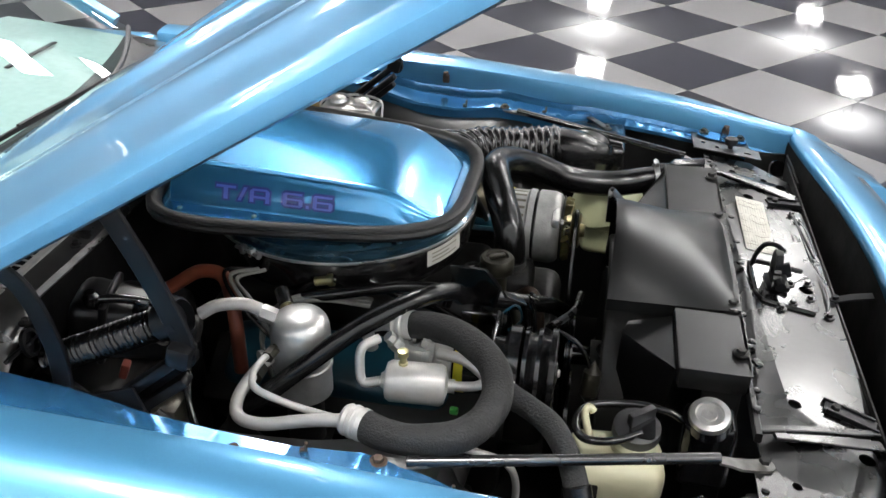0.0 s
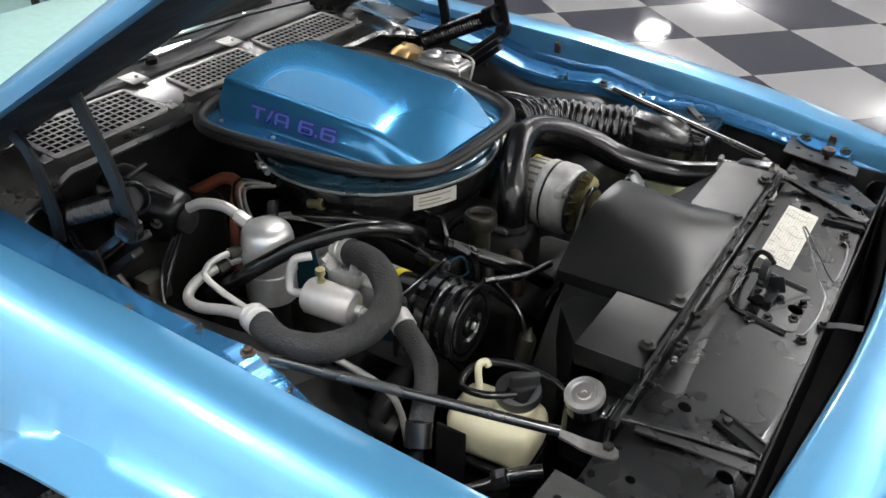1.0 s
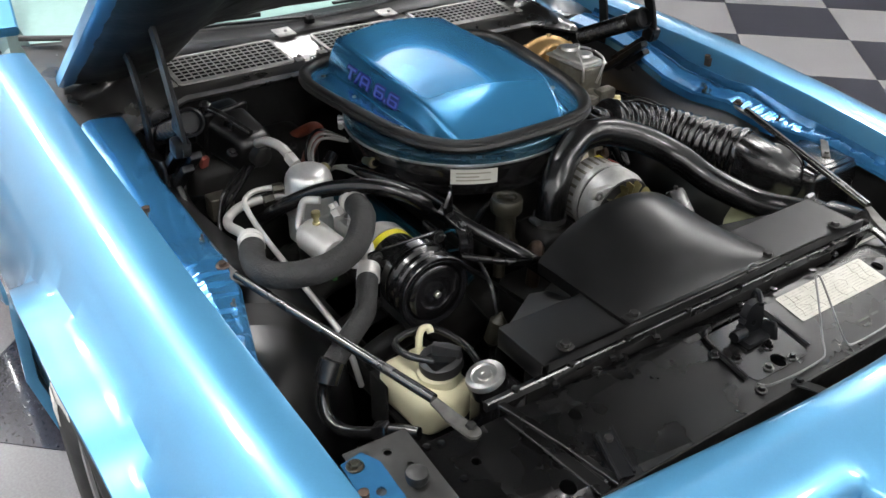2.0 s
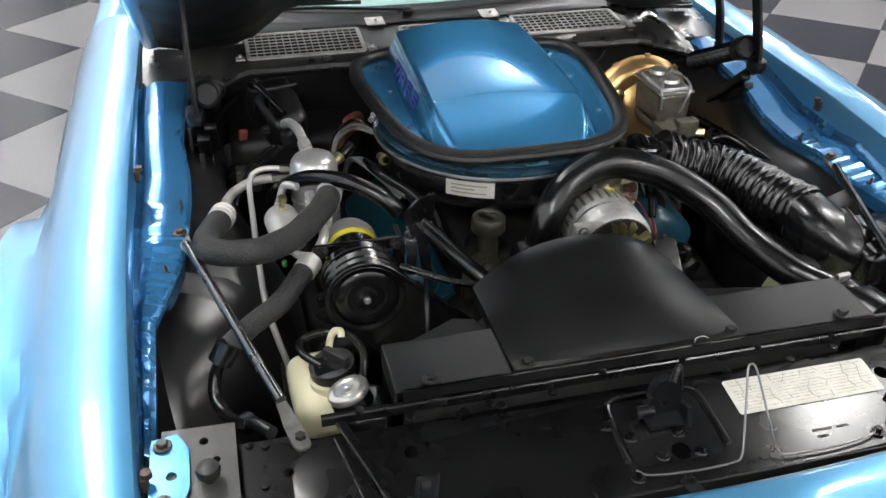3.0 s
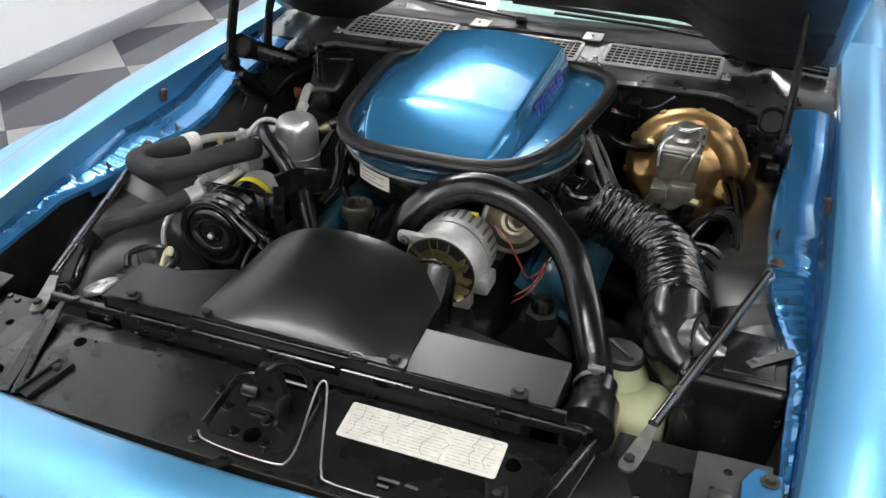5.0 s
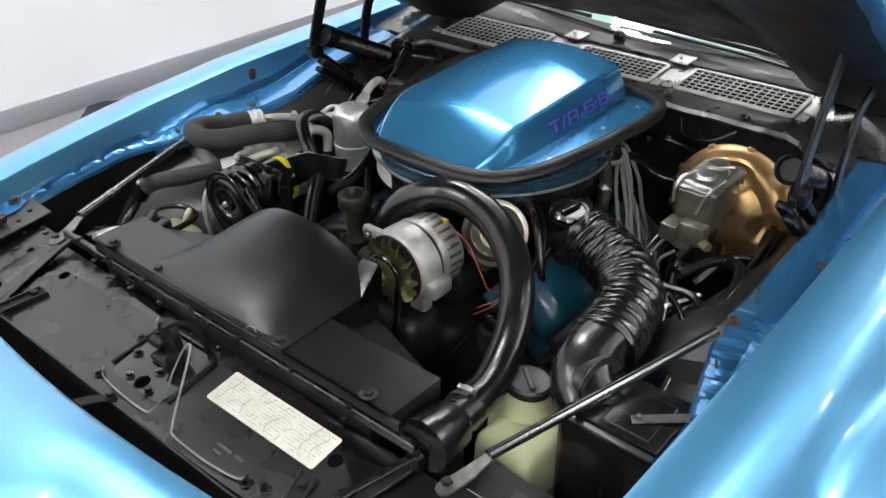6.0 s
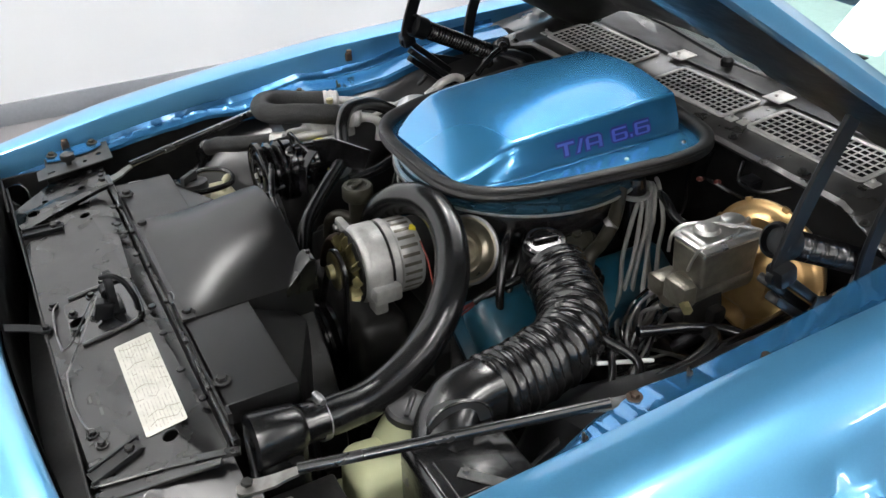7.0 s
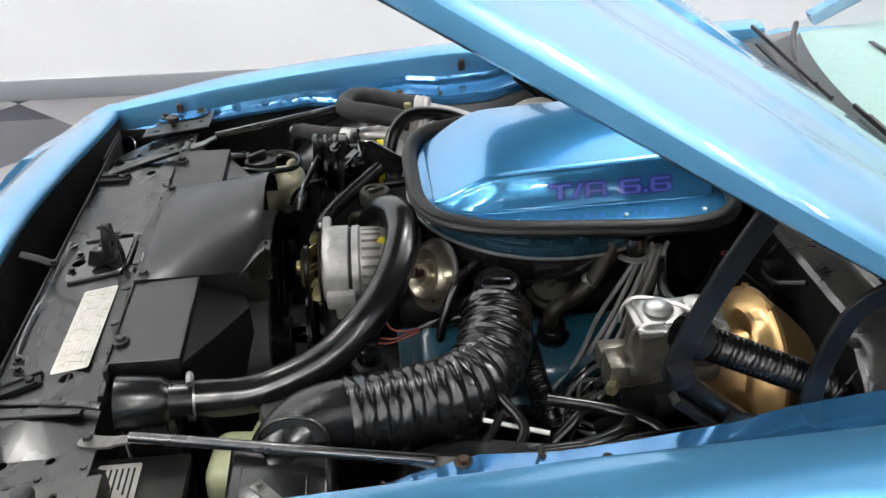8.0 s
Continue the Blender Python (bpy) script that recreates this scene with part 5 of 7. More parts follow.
rh = thing("radiator_hose", "thick glossy black rubber upper radiator hose", "hose", (0.29, 0.405, 0.722))
hm = Matrix.Translation((-0.29, -0.405, -0.722))
part("hose", moved(tube([(0.315, 0.409, 0.725), (0.26, 0.400, 0.714), (0.19, 0.383, 0.706), (0.10, 0.348, 0.724), (0.03, 0.305, 0.766), (-0.015, 0.243, 0.802), (-0.037, 0.172, 0.826), (-0.035, 0.105, 0.832), (-0.015, 0.045, 0.812), (0.005, 0.008, 0.775), (0.012, -0.005, 0.735), (0.012, -0.008, 0.70)], 0.0285, 24, 10, 0.02), hm), HOSE, rh)
part("clamp", moved(clampband((0.287, 0.405, 0.7195), (1, 0.15, 0.1), 0.0295), hm), STEEL, rh, "worn worm-drive clamp")
part("clamp", moved(clampband((0.012, -0.007, 0.712), (0, 0, 1), 0.030), hm), STEEL, rh, "worm-drive clamp")

duct = thing("intake_duct", "wide crinkled black intake duct with ribbed bellows", "air duct", (0.19, 0.53, 0.62))
dm = Matrix.Translation((-0.19, -0.53, -0.62))
part("bellows", moved(crumpled([(-0.172, 0.300, 0.762), (-0.165, 0.345, 0.748), (-0.14, 0.405, 0.734), (-0.09, 0.448, 0.729), (-0.013, 0.470, 0.728), (0.065, 0.488, 0.732)], 0.055, 0.0175, 0.0058), dm), BELLOWS, duct, "crinkled bellows")
part("neck", moved(merge(tube([(-0.180, 0.255, 0.735), (-0.178, 0.272, 0.742), (-0.174, 0.295, 0.748), (-0.170, 0.325, 0.750)], 0.042, 22), tube([(-0.178, 0.268, 0.70), (-0.178, 0.268, 0.775)], 0.036, 20), lathe([(0.034, -0.02), (0.037, -0.012), (0.037, 0.004), (0.031, 0.008), (0, 0.008)], 26, aim((-0.178, 0.267, 0.780), (0.08, 0.14, 1)))), dm), FLATBLK, duct)
cap = part("cap", moved(lathe([(0.036, 0), (0.0365, 0.006), (0.033, 0.010), (0.027, 0.0105), (0.026, 0.0085), (0, 0.0085)], 30, aim((-0.178, 0.268, 0.788), (0.08, 0.14, 1))), dm), GLOSSBLK, duct, "glossy black filler cap with a grip bar")
part("cap_grip", moved(moved(box(0.044, 0.010, 0.008, (0, 0, 0.011), 0.003), aim((-0.178, 0.268, 0.788), (0.08, 0.14, 1)) @ pose(0, 0, 0, 0, 0, 20)), dm), GLOSSBLK, cap, "raised grip bar")
part("snorkel", moved(sweep(spline([(0.050, 0.484, 0.732), (0.080, 0.484, 0.730), (0.112, 0.490, 0.722), (0.140, 0.512, 0.706), (0.150, 0.545, 0.690), (0.150, 0.58, 0.68)], 8), lambda i, s: [((0.050 + 0.004 * min(1, s / 0.15)) * math.copysign(abs(math.cos(a)) ** 0.75, math.cos(a)), (0.046 + 0.004 * min(1, s / 0.15)) * math.copysign(abs(math.sin(a)) ** 0.75, math.sin(a))) for a in [2 * math.pi * k / 24 for k in range(24)]]), dm), BELLOWS, duct, "moulded plastic snorkel")
# flat D-shaped facet where the snorkel meets the box
arc = [(0.0465 - 0.0465 * math.cos(math.pi * k / 16), 0.036 * math.sin(math.pi * k / 16) ** 0.8) for k in range(17)]
e1, e2 = Vector((0.180, 0.528, 0.734)), Vector((0.088, 0.540, 0.742))
fu = (e2 - e1).normalized()
fv = Vector((0.0, -0.35, 1.0))
fv = (fv - fu * fv.dot(fu)).normalized()
fm = Matrix.Translation(e1) @ Matrix((fu, fv, fu.cross(fv))).transposed().to_4x4()
facet = part("snorkel_facet", moved(moved(plate(arc, [], 0.024), fm), dm), HOUSING, duct, "flat D-shaped facet, worn grey-black")
part("facet_edge", moved(moved(tube([(u, v, 0.0) for u, v in arc], 0.0022, 8, 2), fm), dm), BELLOWS, facet)


# ---- engine ----
eng = thing("engine", "large teal-painted vee engine, grimy, its depths blackened for shade", "engine", (-0.25, 0, 0.24))
EO = Matrix.Translation((0.25, 0, -0.24))


def en(name, bm, mat, label="", par=None):
    return part(name, moved(bm, EO), mat, par or eng, label)


# teal parts given black metal, so their colour carries the bay's deep shade
en("block", merge(box(0.60, 0.34, 0.34, (-0.27, 0, 0.42), 0.03, 3), box(0.10, 0.28, 0.26, (0.06, 0, 0.50), 0.03, 3)), DARK, "grimy cylinder block and front cover, blackened in place of shade")
en("intake_manifold", merge(box(0.46, 0.26, 0.08, (-0.26, 0, 0.635), 0.025, 3), box(0.10, 0.10, 0.09, (0.01, -0.005, 0.655), 0.02, 3), lathe([(0.035, 0), (0.036, 0.03), (0.028, 0.05), (0, 0.05)], 18, aim((0.012, -0.008, 0.66), (0, 0, 1)))), DARK, "grimy intake manifold, blackened in place of shade")
en("carburettor", merge(box(0.16, 0.15, 0.06, (-0.30, 0, 0.69), 0.012, 2), lathe([(0.09, 0.67), (0.11, 0.70)], 24, Matrix.Translation((-0.30, 0, 0)))), DARK)
for s in (-1, 1):
    vm = pose(-0.250, s * (0.262 if s > 0 else 0.225), 0.628 if s > 0 else 0.575, -s * 34, 0, 0)
    vc = en("valve_cover", merge(moved(box(0.43, 0.130, 0.075, (0, 0, 0.03), 0.026, 4, taper=0.9), vm), moved(box(0.46, 0.150, 0.012, (0, 0, -0.008), 0.004), vm)), TEAL, "teal valve cover")
    for k in range(4):
        en("bolt", moved(bolt((-0.19 + 0.125 * k, s * 0.069, -0.002), (0, 0, 1), 0.006), vm), DARK, "", vc)
    en("cylinder_head", box(0.52, 0.13, 0.14, (-0.22, s * 0.235, 0.54), 0.015, 2, rot=(-s * 34, 0, 0)), DARK)
    en("exhaust_manifold", merge(tube([(-0.42, s * 0.36, 0.52), (-0.30, s * 0.40, 0.50), (-0.10, s * 0.40, 0.49), (0.0, s * 0.38, 0.46)], 0.032, 12), *[tube([(x, s * 0.31, 0.54), (x, s * 0.36, 0.53), (x - 0.01, s * 0.40, 0.50)], 0.024, 10) for x in (-0.40, -0.26, -0.12, -0.02)]), DARK, "dark exhaust manifold")
en("crank_pulley", lathe([(0.0, 0.0), (0.10, 0.0), (0.10, 0.012), (0.088, 0.018), (0.10, 0.024), (0.10, 0.04), (0.03, 0.04), (0, 0.045)], 32, aim((0.11, -0.01, 0.36), (1, 0, 0))), GLOSSBLK)
en("water_pump_pulley", lathe([(0.0, 0.0), (0.075, 0.0), (0.075, 0.01), (0.064, 0.016), (0.075, 0.022), (0.075, 0.036), (0.02, 0.036), (0.018, 0.07), (0, 0.07)], 32, aim((0.11, -0.01, 0.52), (1, 0, 0))), GLOSSBLK)
# fuel pump-like canister and cast filler beside the thermostat
en("sensor_elbow", tube([(0.03, -0.06, 0.66), (0.06, -0.075, 0.69), (0.075, -0.09, 0.665), (0.08, -0.10, 0.62)], 0.013, 12), RUSTY, "brown corroded elbow")


def belt(c1, r1, c2, r2, x, w=0.011, t=0.008):
    """A V-belt round two pulleys of the plane x."""
    (y1, z1), (y2, z2) = c1, c2
    L = math.hypot(y2 - y1, z2 - z1)
    base = math.atan2(z2 - z1, y2 - y1)
    off = math.acos((r1 - r2) / L)
    pts = []
    for k in range(17):
        a = base + off + (2 * math.pi - 2 * off) * k / 16
        pts.append(Vector((x, y1 + r1 * math.cos(a), z1 + r1 * math.sin(a))))
    for k in range(17):
        a = base - off + 2 * off * k / 16
        pts.append(Vector((x, y2 + r2 * math.cos(a), z2 + r2 * math.sin(a))))
    pts.append(pts[0])
    return bar(pts, w, t)


def belt_thing(*a):
    return thing_mesh("drive_belt", belt(*a), HOSE, "black rubber drive belt round the pulleys", "belt", "drive belts")


belt_thing((-0.342, 0.724), 0.064, (-0.01, 0.36), 0.10, 0.118)
belt_thing((0.095, 0.737), 0.034, (-0.01, 0.36), 0.10, 0.127)
belt_thing((-0.01, 0.52), 0.076, (-0.01, 0.36), 0.101, 0.138)

fan = thing("cooling_fan", "black steel engine cooling fan behind the shroud", "fan", (0.21, -0.012, 0.50))
part("hub", lathe([(0, -0.03), (0.05, -0.03), (0.05, 0.02), (0.03, 0.03), (0, 0.03)], 24, aim((0, 0, 0), (1, 0, 0))), DARK, fan)
for k in range(7):
    a = 2 * math.pi * k / 7
    part("blade", moved(box(0.003, 0.075, 0.16, (0, 0, 0.13), 0.001, rot=(0, 0, 32)), Matrix.Rotation(a, 4, "X")), DARK, fan)

# ---- alternator ----
alt = thing("alternator", "dull aluminium alternator with a finned yellow-zinc fan", "alternator", (0.050, 0.098, 0.737))
am = aim((0, 0, 0), (1, -0.04, 0))
part("front_housing", lathe([(0.03, 0.052), (0.058, 0.050), (0.066, 0.044), (0.070, 0.032), (0.070, 0.004), (0.067, 0.002), (0.0, 0.002)], 40, am), ALU, alt, "cast front housing")
part("core", lathe([(0.066, 0.003), (0.066, -0.004), (0, -0.004)], 40, am), DARK, alt, "dark core gap")
rear = part("rear_housing", lathe([(0.0, -0.003), (0.069, -0.003), (0.070, -0.014), (0.0665, -0.018), (0.066, -0.050), (0.062, -0.060), (0.050, -0.065), (0, -0.066)], 40, am), ALU, alt, "cast rear housing")
# raised darker strips drawn where shaded openings would be
for k in range(26):
    a = 2 * math.pi * k / 26
    part("slot", moved(box(0.0024, 0.0060, 0.032, (0.0652 * math.cos(a), 0.0655 * math.sin(a), -0.036), 0.0005, rot=(0, 0, math.degrees(a))), am), CAST, rear)
for d, c in (((0.016, 0.060, 0.020), (0.040, -0.052, 0.048)), ((0.05, 0.034, 0.030), (0.02, 0.066, -0.022)), ((0.026, 0.035, 0.03), (0.02, 0.03, -0.068))):
    part("ear", box(*d, c, 0.006), ALU, alt, "cast mounting lug")
part("bolt", bolt((0.047, -0.066, 0.046), (1, 0, 0), 0.006), STEEL, alt)
# a flat black disc gives the housing its shade behind the blades
part("front_recess", lathe([(0.0, 0.0525), (0.062, 0.0525), (0.064, 0.0505), (0, 0.0505)], 36, am), DARK, alt, "dark disc that carries the shade behind the fan")
fanp = part("fan", lathe([(0.0, 0.0535), (0.042, 0.0535), (0.044, 0.0545), (0.042, 0.0555), (0, 0.0555)], 32, am), PULL, alt, "yellow zinc-plated cooling fan")
for k in range(16):
    vane = moved(plate([(0.034, 0.0), (0.060, -0.001), (0.063, 0.004), (0.058, 0.015), (0.036, 0.011)], [], 0.0012), Matrix.Rotation(radians(90), 4, "X"))
    part("blade", moved(vane, am @ Matrix.Translation((0, 0, 0.055)) @ Matrix.Rotation(2 * math.pi * (k + 0.3 * math.sin(k * 2.3)) / 16, 4, "Z") @ Matrix.Rotation(radians(24), 4, "X")), PULL, fanp, "thin upright fan blade")
part("pulley", lathe([(0.0, 0.066), (0.032, 0.068), (0.035, 0.070), (0.028, 0.077), (0.035, 0.084), (0.032, 0.086), (0.014, 0.085), (0.012, 0.095), (0, 0.095)], 32, am), PULL, alt, "yellowish grooved pulley")
part("connector", box(0.014, 0.016, 0.014, (-0.052, 0.022, 0.056), 0.003), YELLOW, alt, "yellow plug")

for pts in ([(-0.058, 0.242, 0.694), (-0.035, 0.238, 0.684), (-0.012, 0.228, 0.668), (0.010, 0.205, 0.655)], [(-0.058, 0.243, 0.692), (-0.030, 0.240, 0.676), (-0.004, 0.226, 0.658), (0.012, 0.20, 0.640)], [(-0.056, 0.241, 0.696), (-0.030, 0.236, 0.688), (-0.006, 0.222, 0.690), (0.000, 0.205, 0.725), (-0.002, 0.180, 0.765), (-0.004, 0.150, 0.785)]):
    thing_mesh("wire", tube(pts, 0.0017, 6), RED, "thin red wire by the alternator", "wire", "alternator wires")
snd = thing("sender", "black round-headed sender in the engine block", "sender", (0.030, 0.262, 0.640))
part("base", lathe([(0.030, -0.03), (0.030, 0.010), (0.024, 0.014), (0, 0.014)], 6), DARK, snd)
part("head", lathe([(0.020, 0.012), (0.021, 0.030), (0.017, 0.038), (0.008, 0.042), (0, 0.042)], 18), HOSE, snd, "domed rubber head")

# vacuum diaphragm can
vac = thing("vacuum_can", "tarnished round metal vacuum diaphragm", "vacuum valve", (-0.086, 0.170, 0.752))
vd = aim((0, 0, 0), (0.80, 0.42, 0.42))
part("can", lathe([(0.0, -0.022), (0.034, -0.022), (0.044, -0.014), (0.054, -0.004), (0.058, -0.003), (0.060, 0.0), (0.058, 0.003), (0.053, 0.004), (0.050, 0.009), (0.046, 0.018), (0.040, 0.022), (0.034, 0.020), (0.026, 0.013), (0.020, 0.013), (0.018, 0.017), (0.016, 0.026), (0, 0.026)], 44, vd), TARN, vac)
part("rim", lathe([(0.0575, -0.004), (0.0612, -0.003), (0.0618, 0.0), (0.0612, 0.003), (0.0575, 0.004), (0.0575, -0.004)], 44, vd), STEEL, vac, "crimped steel rim")
part("nozzle", lathe([(0.008, 0.02), (0.008, 0.038), (0.010, 0.040), (0.010, 0.046), (0, 0.047)], 14, vd), RUSTY, vac)
part("stem", lathe([(0.016, -0.10), (0.020, -0.03), (0, -0.03)], 14, aim((0, 0, 0), (0.2, 0.4, 1))), CAST, vac)

vac2 = thing("vacuum_can", "small tarnished vacuum diaphragm below the air cleaner", "vacuum valve", (-0.276, 0.218, 0.742))
part("can", lathe([(0.0, -0.020), (0.024, -0.020), (0.034, -0.006), (0.040, -0.003), (0.041, 0.0), (0.039, 0.003), (0.033, 0.006), (0.030, 0.014), (0.018, 0.018), (0.010, 0.018), (0.008, 0.026), (0, 0.026)], 36, aim((0, 0, 0), (0.15, 0.45, 0.85))), OLIVE, vac2)
part("stem", lathe([(0.010, -0.09), (0.012, -0.02), (0, -0.02)], 12), RUSTY, vac2)

# cast filler with cap by the thermostat
fil = thing("filler_neck", "tarnished olive-grey filler neck with a flat cap", "filler neck", (0.0, -0.105, 0.66))
part("neck", lathe([(0.024, 0.0), (0.026, 0.02), (0.019, 0.03), (0.019, 0.085), (0.022, 0.09), (0, 0.09)], 22), OLIVE, fil)
part("cap", lathe([(0.027, 0.088), (0.030, 0.092), (0.030, 0.112), (0.027, 0.117), (0.020, 0.118), (0.018, 0.114), (0, 0.114)], 28), OLIVE, fil, "round olive cap")
part("cap_ridge", box(0.03, 0.008, 0.007, (0, 0, 0.118), 0.002, rot=(0, 0, 30)), OLIVE, fil)

# ---- air-conditioning compressor ----
comp = thing("compressor", "gloss black air-conditioning compressor with a grooved clutch pulley", "compressor", (0.03, -0.342, 0.724))
cm = aim((0, 0, 0), (1, 0, 0))
part("pulley", lathe([(0.058, 0.042), (0.0655, 0.044), (0.0655, 0.050), (0.056, 0.057), (0.0655, 0.064), (0.0655, 0.070), (0.056, 0.077), (0.0655, 0.084), (0.0655, 0.090), (0.060, 0.093), (0.054, 0.090), (0.052, 0.080), (0, 0.080)], 48, cm), GLOSSBLK, comp, "double-groove clutch pulley")
part("clutch_plate", lathe([(0.0, 0.080), (0.050, 0.080), (0.050, 0.090), (0.044, 0.094), (0.030, 0.093), (0.027, 0.088), (0.019, 0.088), (0.017, 0.095), (0.009, 0.097), (0.008, 0.092), (0, 0.092)], 40, cm), GLOSSBLK, comp, "black clutch plate")
part("hub_nut", lathe([(0.006, 0.090), (0.006, 0.099), (0.0045, 0.1005), (0, 0.1005)], 12, cm), CHROME, comp, "bright centre nut")
part("body", lathe([(0.0, 0.042), (0.060, 0.040), (0.060, 0.02), (0.047, 0.014), (0.046, -0.060), (0, -0.060)], 40, cm), GLOSSBLK, comp, "black body")
part("label_band", lathe([(0.0465, -0.043), (0.0475, -0.043), (0.0475, -0.057), (0.0465, -0.057), (0.0465, -0.043)], 40, cm), YELLOW, comp, "yellow label band")
part("rear_head", lathe([(0.0, -0.060), (0.048, -0.061), (0.048, -0.085), (0.042, -0.100), (0.02, -0.104), (0, -0.104)], 36, cm), ALUS, comp, "bare aluminium rear head")
br = part("bracket", merge(box(0.008, 0.145, 0.022, (-0.005, 0.005, 0.040), 0.003), box(0.008, 0.02, 0.11, (-0.005, -0.062, -0.005), 0.003), box(0.008, 0.02, 0.11, (-0.005, 0.072, -0.02), 0.003), box(0.07, 0.010, 0.020, (-0.03, 0.078, 0.03), 0.003)), GLOSSBLK, comp, "black mounting bracket")
for y, z in ((-0.058, 0.04), (0.068, 0.04), (-0.062, -0.05), (0.072, -0.06)):
    part("bolt", bolt((0.0, y, z), (1, 0, 0), 0.007), DARK, br)
for k in range(9):
    a = 2 * math.pi * k / 9
    part("bolt", moved(bolt((0.055 * math.cos(a), 0.055 * math.sin(a), 0.041), (0, 0, 1), 0.004, False), cm), CHROME, comp)
part("coil_ring", lathe([(0.061, 0.020), (0.066, 0.022), (0.066, 0.038), (0.061, 0.040)], 40, cm), GLOSSBLK, comp)
thing_mesh("brace_rod", tube([(0.11, -0.285, 0.77), (0.14, -0.20, 0.745), (0.15, -0.12, 0.73)], 0.006, 10), SATIN, "thin black steel brace rod by the compressor", "rod")
thing_mesh("brace_plate", merge(bar([(0.02, -0.255, 0.79), (0.0, -0.23, 0.80), (-0.06, -0.19, 0.775)], 0.006, 0.05), bar([(0.03, -0.25, 0.795), (0.06, -0.235, 0.775), (0.065, -0.23, 0.72)], 0.02, 0.005)), GLOSSBLK, "black pressed steel engine brace plate", "brace")
thing_mesh("wire", tube([(0.02, -0.27, 0.76), (0.05, -0.255, 0.78), (0.06, -0.25, 0.75), (0.04, -0.26, 0.735)], 0.002, 6), TEAL, "thin green wire at the compressor", "wire")

# muffler cylinder on the pressure line
cyl = thing("line_muffler", "small silver refrigerant muffler with a brass valve", "muffler", (-0.070, -0.450, 0.746))
part("can", lathe([(0.0, -0.050), (0.010, -0.050), (0.012, -0.046), (0.026, -0.042), (0.030, -0.036), (0.030, 0.036), (0.026, 0.042), (0.010, 0.046), (0.010, 0.056), (0, 0.056)], 30, aim((0, 0, 0.012), (1, 0.12, -0.05))), ALUS, cyl)
part("valve", merge(lathe([(0.007, 0.0), (0.007, 0.008), (0.005, 0.009), (0.005, 0.018), (0.008, 0.019), (0.008, 0.028), (0, 0.029)], 12, Matrix.Translation((-0.018, 0.0, 0.038)))), BRASS, cyl, "brass service valve")
part("tail_pipe", tube([(-0.050, -0.006, 0.012), (-0.075, -0.008, 0.008), (-0.082, 0.0, 0.03), (-0.08, 0.01, 0.055), (-0.06, 0.03, 0.06)], 0.007, 10), ALUS, cyl)
part("front_pipe", tube([(0.05, 0.006, 0.010), (0.085, 0.01, 0.012), (0.10, 0.03, 0.012)], 0.007, 10), ALUS, cyl)
thing_mesh("tag", box(0.012, 0.009, 0.010, (-0.012, -0.46, 0.725), 0.002), GREEN, "small green tag on the refrigerant line", "tag")

# receiver drier
dri = thing("receiver_drier", "tall brushed aluminium receiver drier can", "drier", (-0.266, -0.377, 0.556))
part("can", lathe([(0.0, 0.095), (0.037, 0.095), (0.0452, 0.101), (0.0452, 0.150), (0.0475, 0.152), (0.0475, 0.157), (0.0452, 0.159), (0.0462, 0.212), (0.0452, 0.222), (0.0425, 0.231), (0.0375, 0.2385), (0.029, 0.2435), (0.015, 0.2460), (0.0, 0.2465)], 44), DRIER, dri)
part("mounting_cup", lathe([(0.0, 0.0), (0.026, 0.0), (0.030, 0.006), (0.030, 0.088), (0.034, 0.095), (0.0, 0.096)], 28), DARK, dri, "black mounting cup")
part("hex_fitting", merge(lathe([(0.013, 0), (0.013, 0.022), (0.010, 0.026), (0, 0.026)], 6, aim((-0.034, -0.008, 0.238), (-0.8, -0.1, 0.35))), tube([(-0.055, -0.012, 0.252), (-0.08, -0.018, 0.262), (-0.115, -0.03, 0.262), (-0.14, -0.04, 0.25)], 0.0095, 12)), ALUS, dri, "aluminium hex union and pipe")
part("switch", merge(lathe([(0.008, 0.0), (0.010, 0.012), (0.011, 0.014), (0.011, 0.024), (0.008, 0.028), (0, 0.028)], 14, aim((-0.030, 0.040, 0.205), (-0.5, 0.75, 0.35)))), BRASS, dri, "brass pressure switch")
part("switch_plug", lathe([(0.010, 0.022), (0.012, 0.028), (0.012, 0.056), (0, 0.058)], 14, aim((-0.030, 0.040, 0.205), (-0.5, 0.75, 0.35))), HOSE, dri, "black rubber plug")
part("port", lathe([(0.007, 0.0), (0.007, 0.018), (0.010, 0.019), (0.010, 0.026), (0, 0.026)], 12, aim((-0.030, -0.033, 0.19), (-0.7, -0.7, 0.1))), ALUS, dri)

# ---- air-conditioning lines ----
loop = thing("ac_hose_loop", "thick fabric-covered refrigerant hose bent into a loop", "hose", (0.018, -0.575, 0.75))
lm = Matrix.Translation((-0.018, 0.575, -0.75))
part("hose", moved(tube([(-0.118, -0.558, 0.764), (-0.085, -0.572, 0.765), (-0.04, -0.583, 0.773), (0.012, -0.578, 0.785), (0.042, -0.545, 0.791), (0.052, -0.495, 0.796), (0.036, -0.443, 0.805), (-0.012, -0.400, 0.812), (-0.055, -0.380, 0.808), (-0.094, -0.370, 0.800)], 0.0215, 20, 10, 0.07), lm), CLOTH, loop)
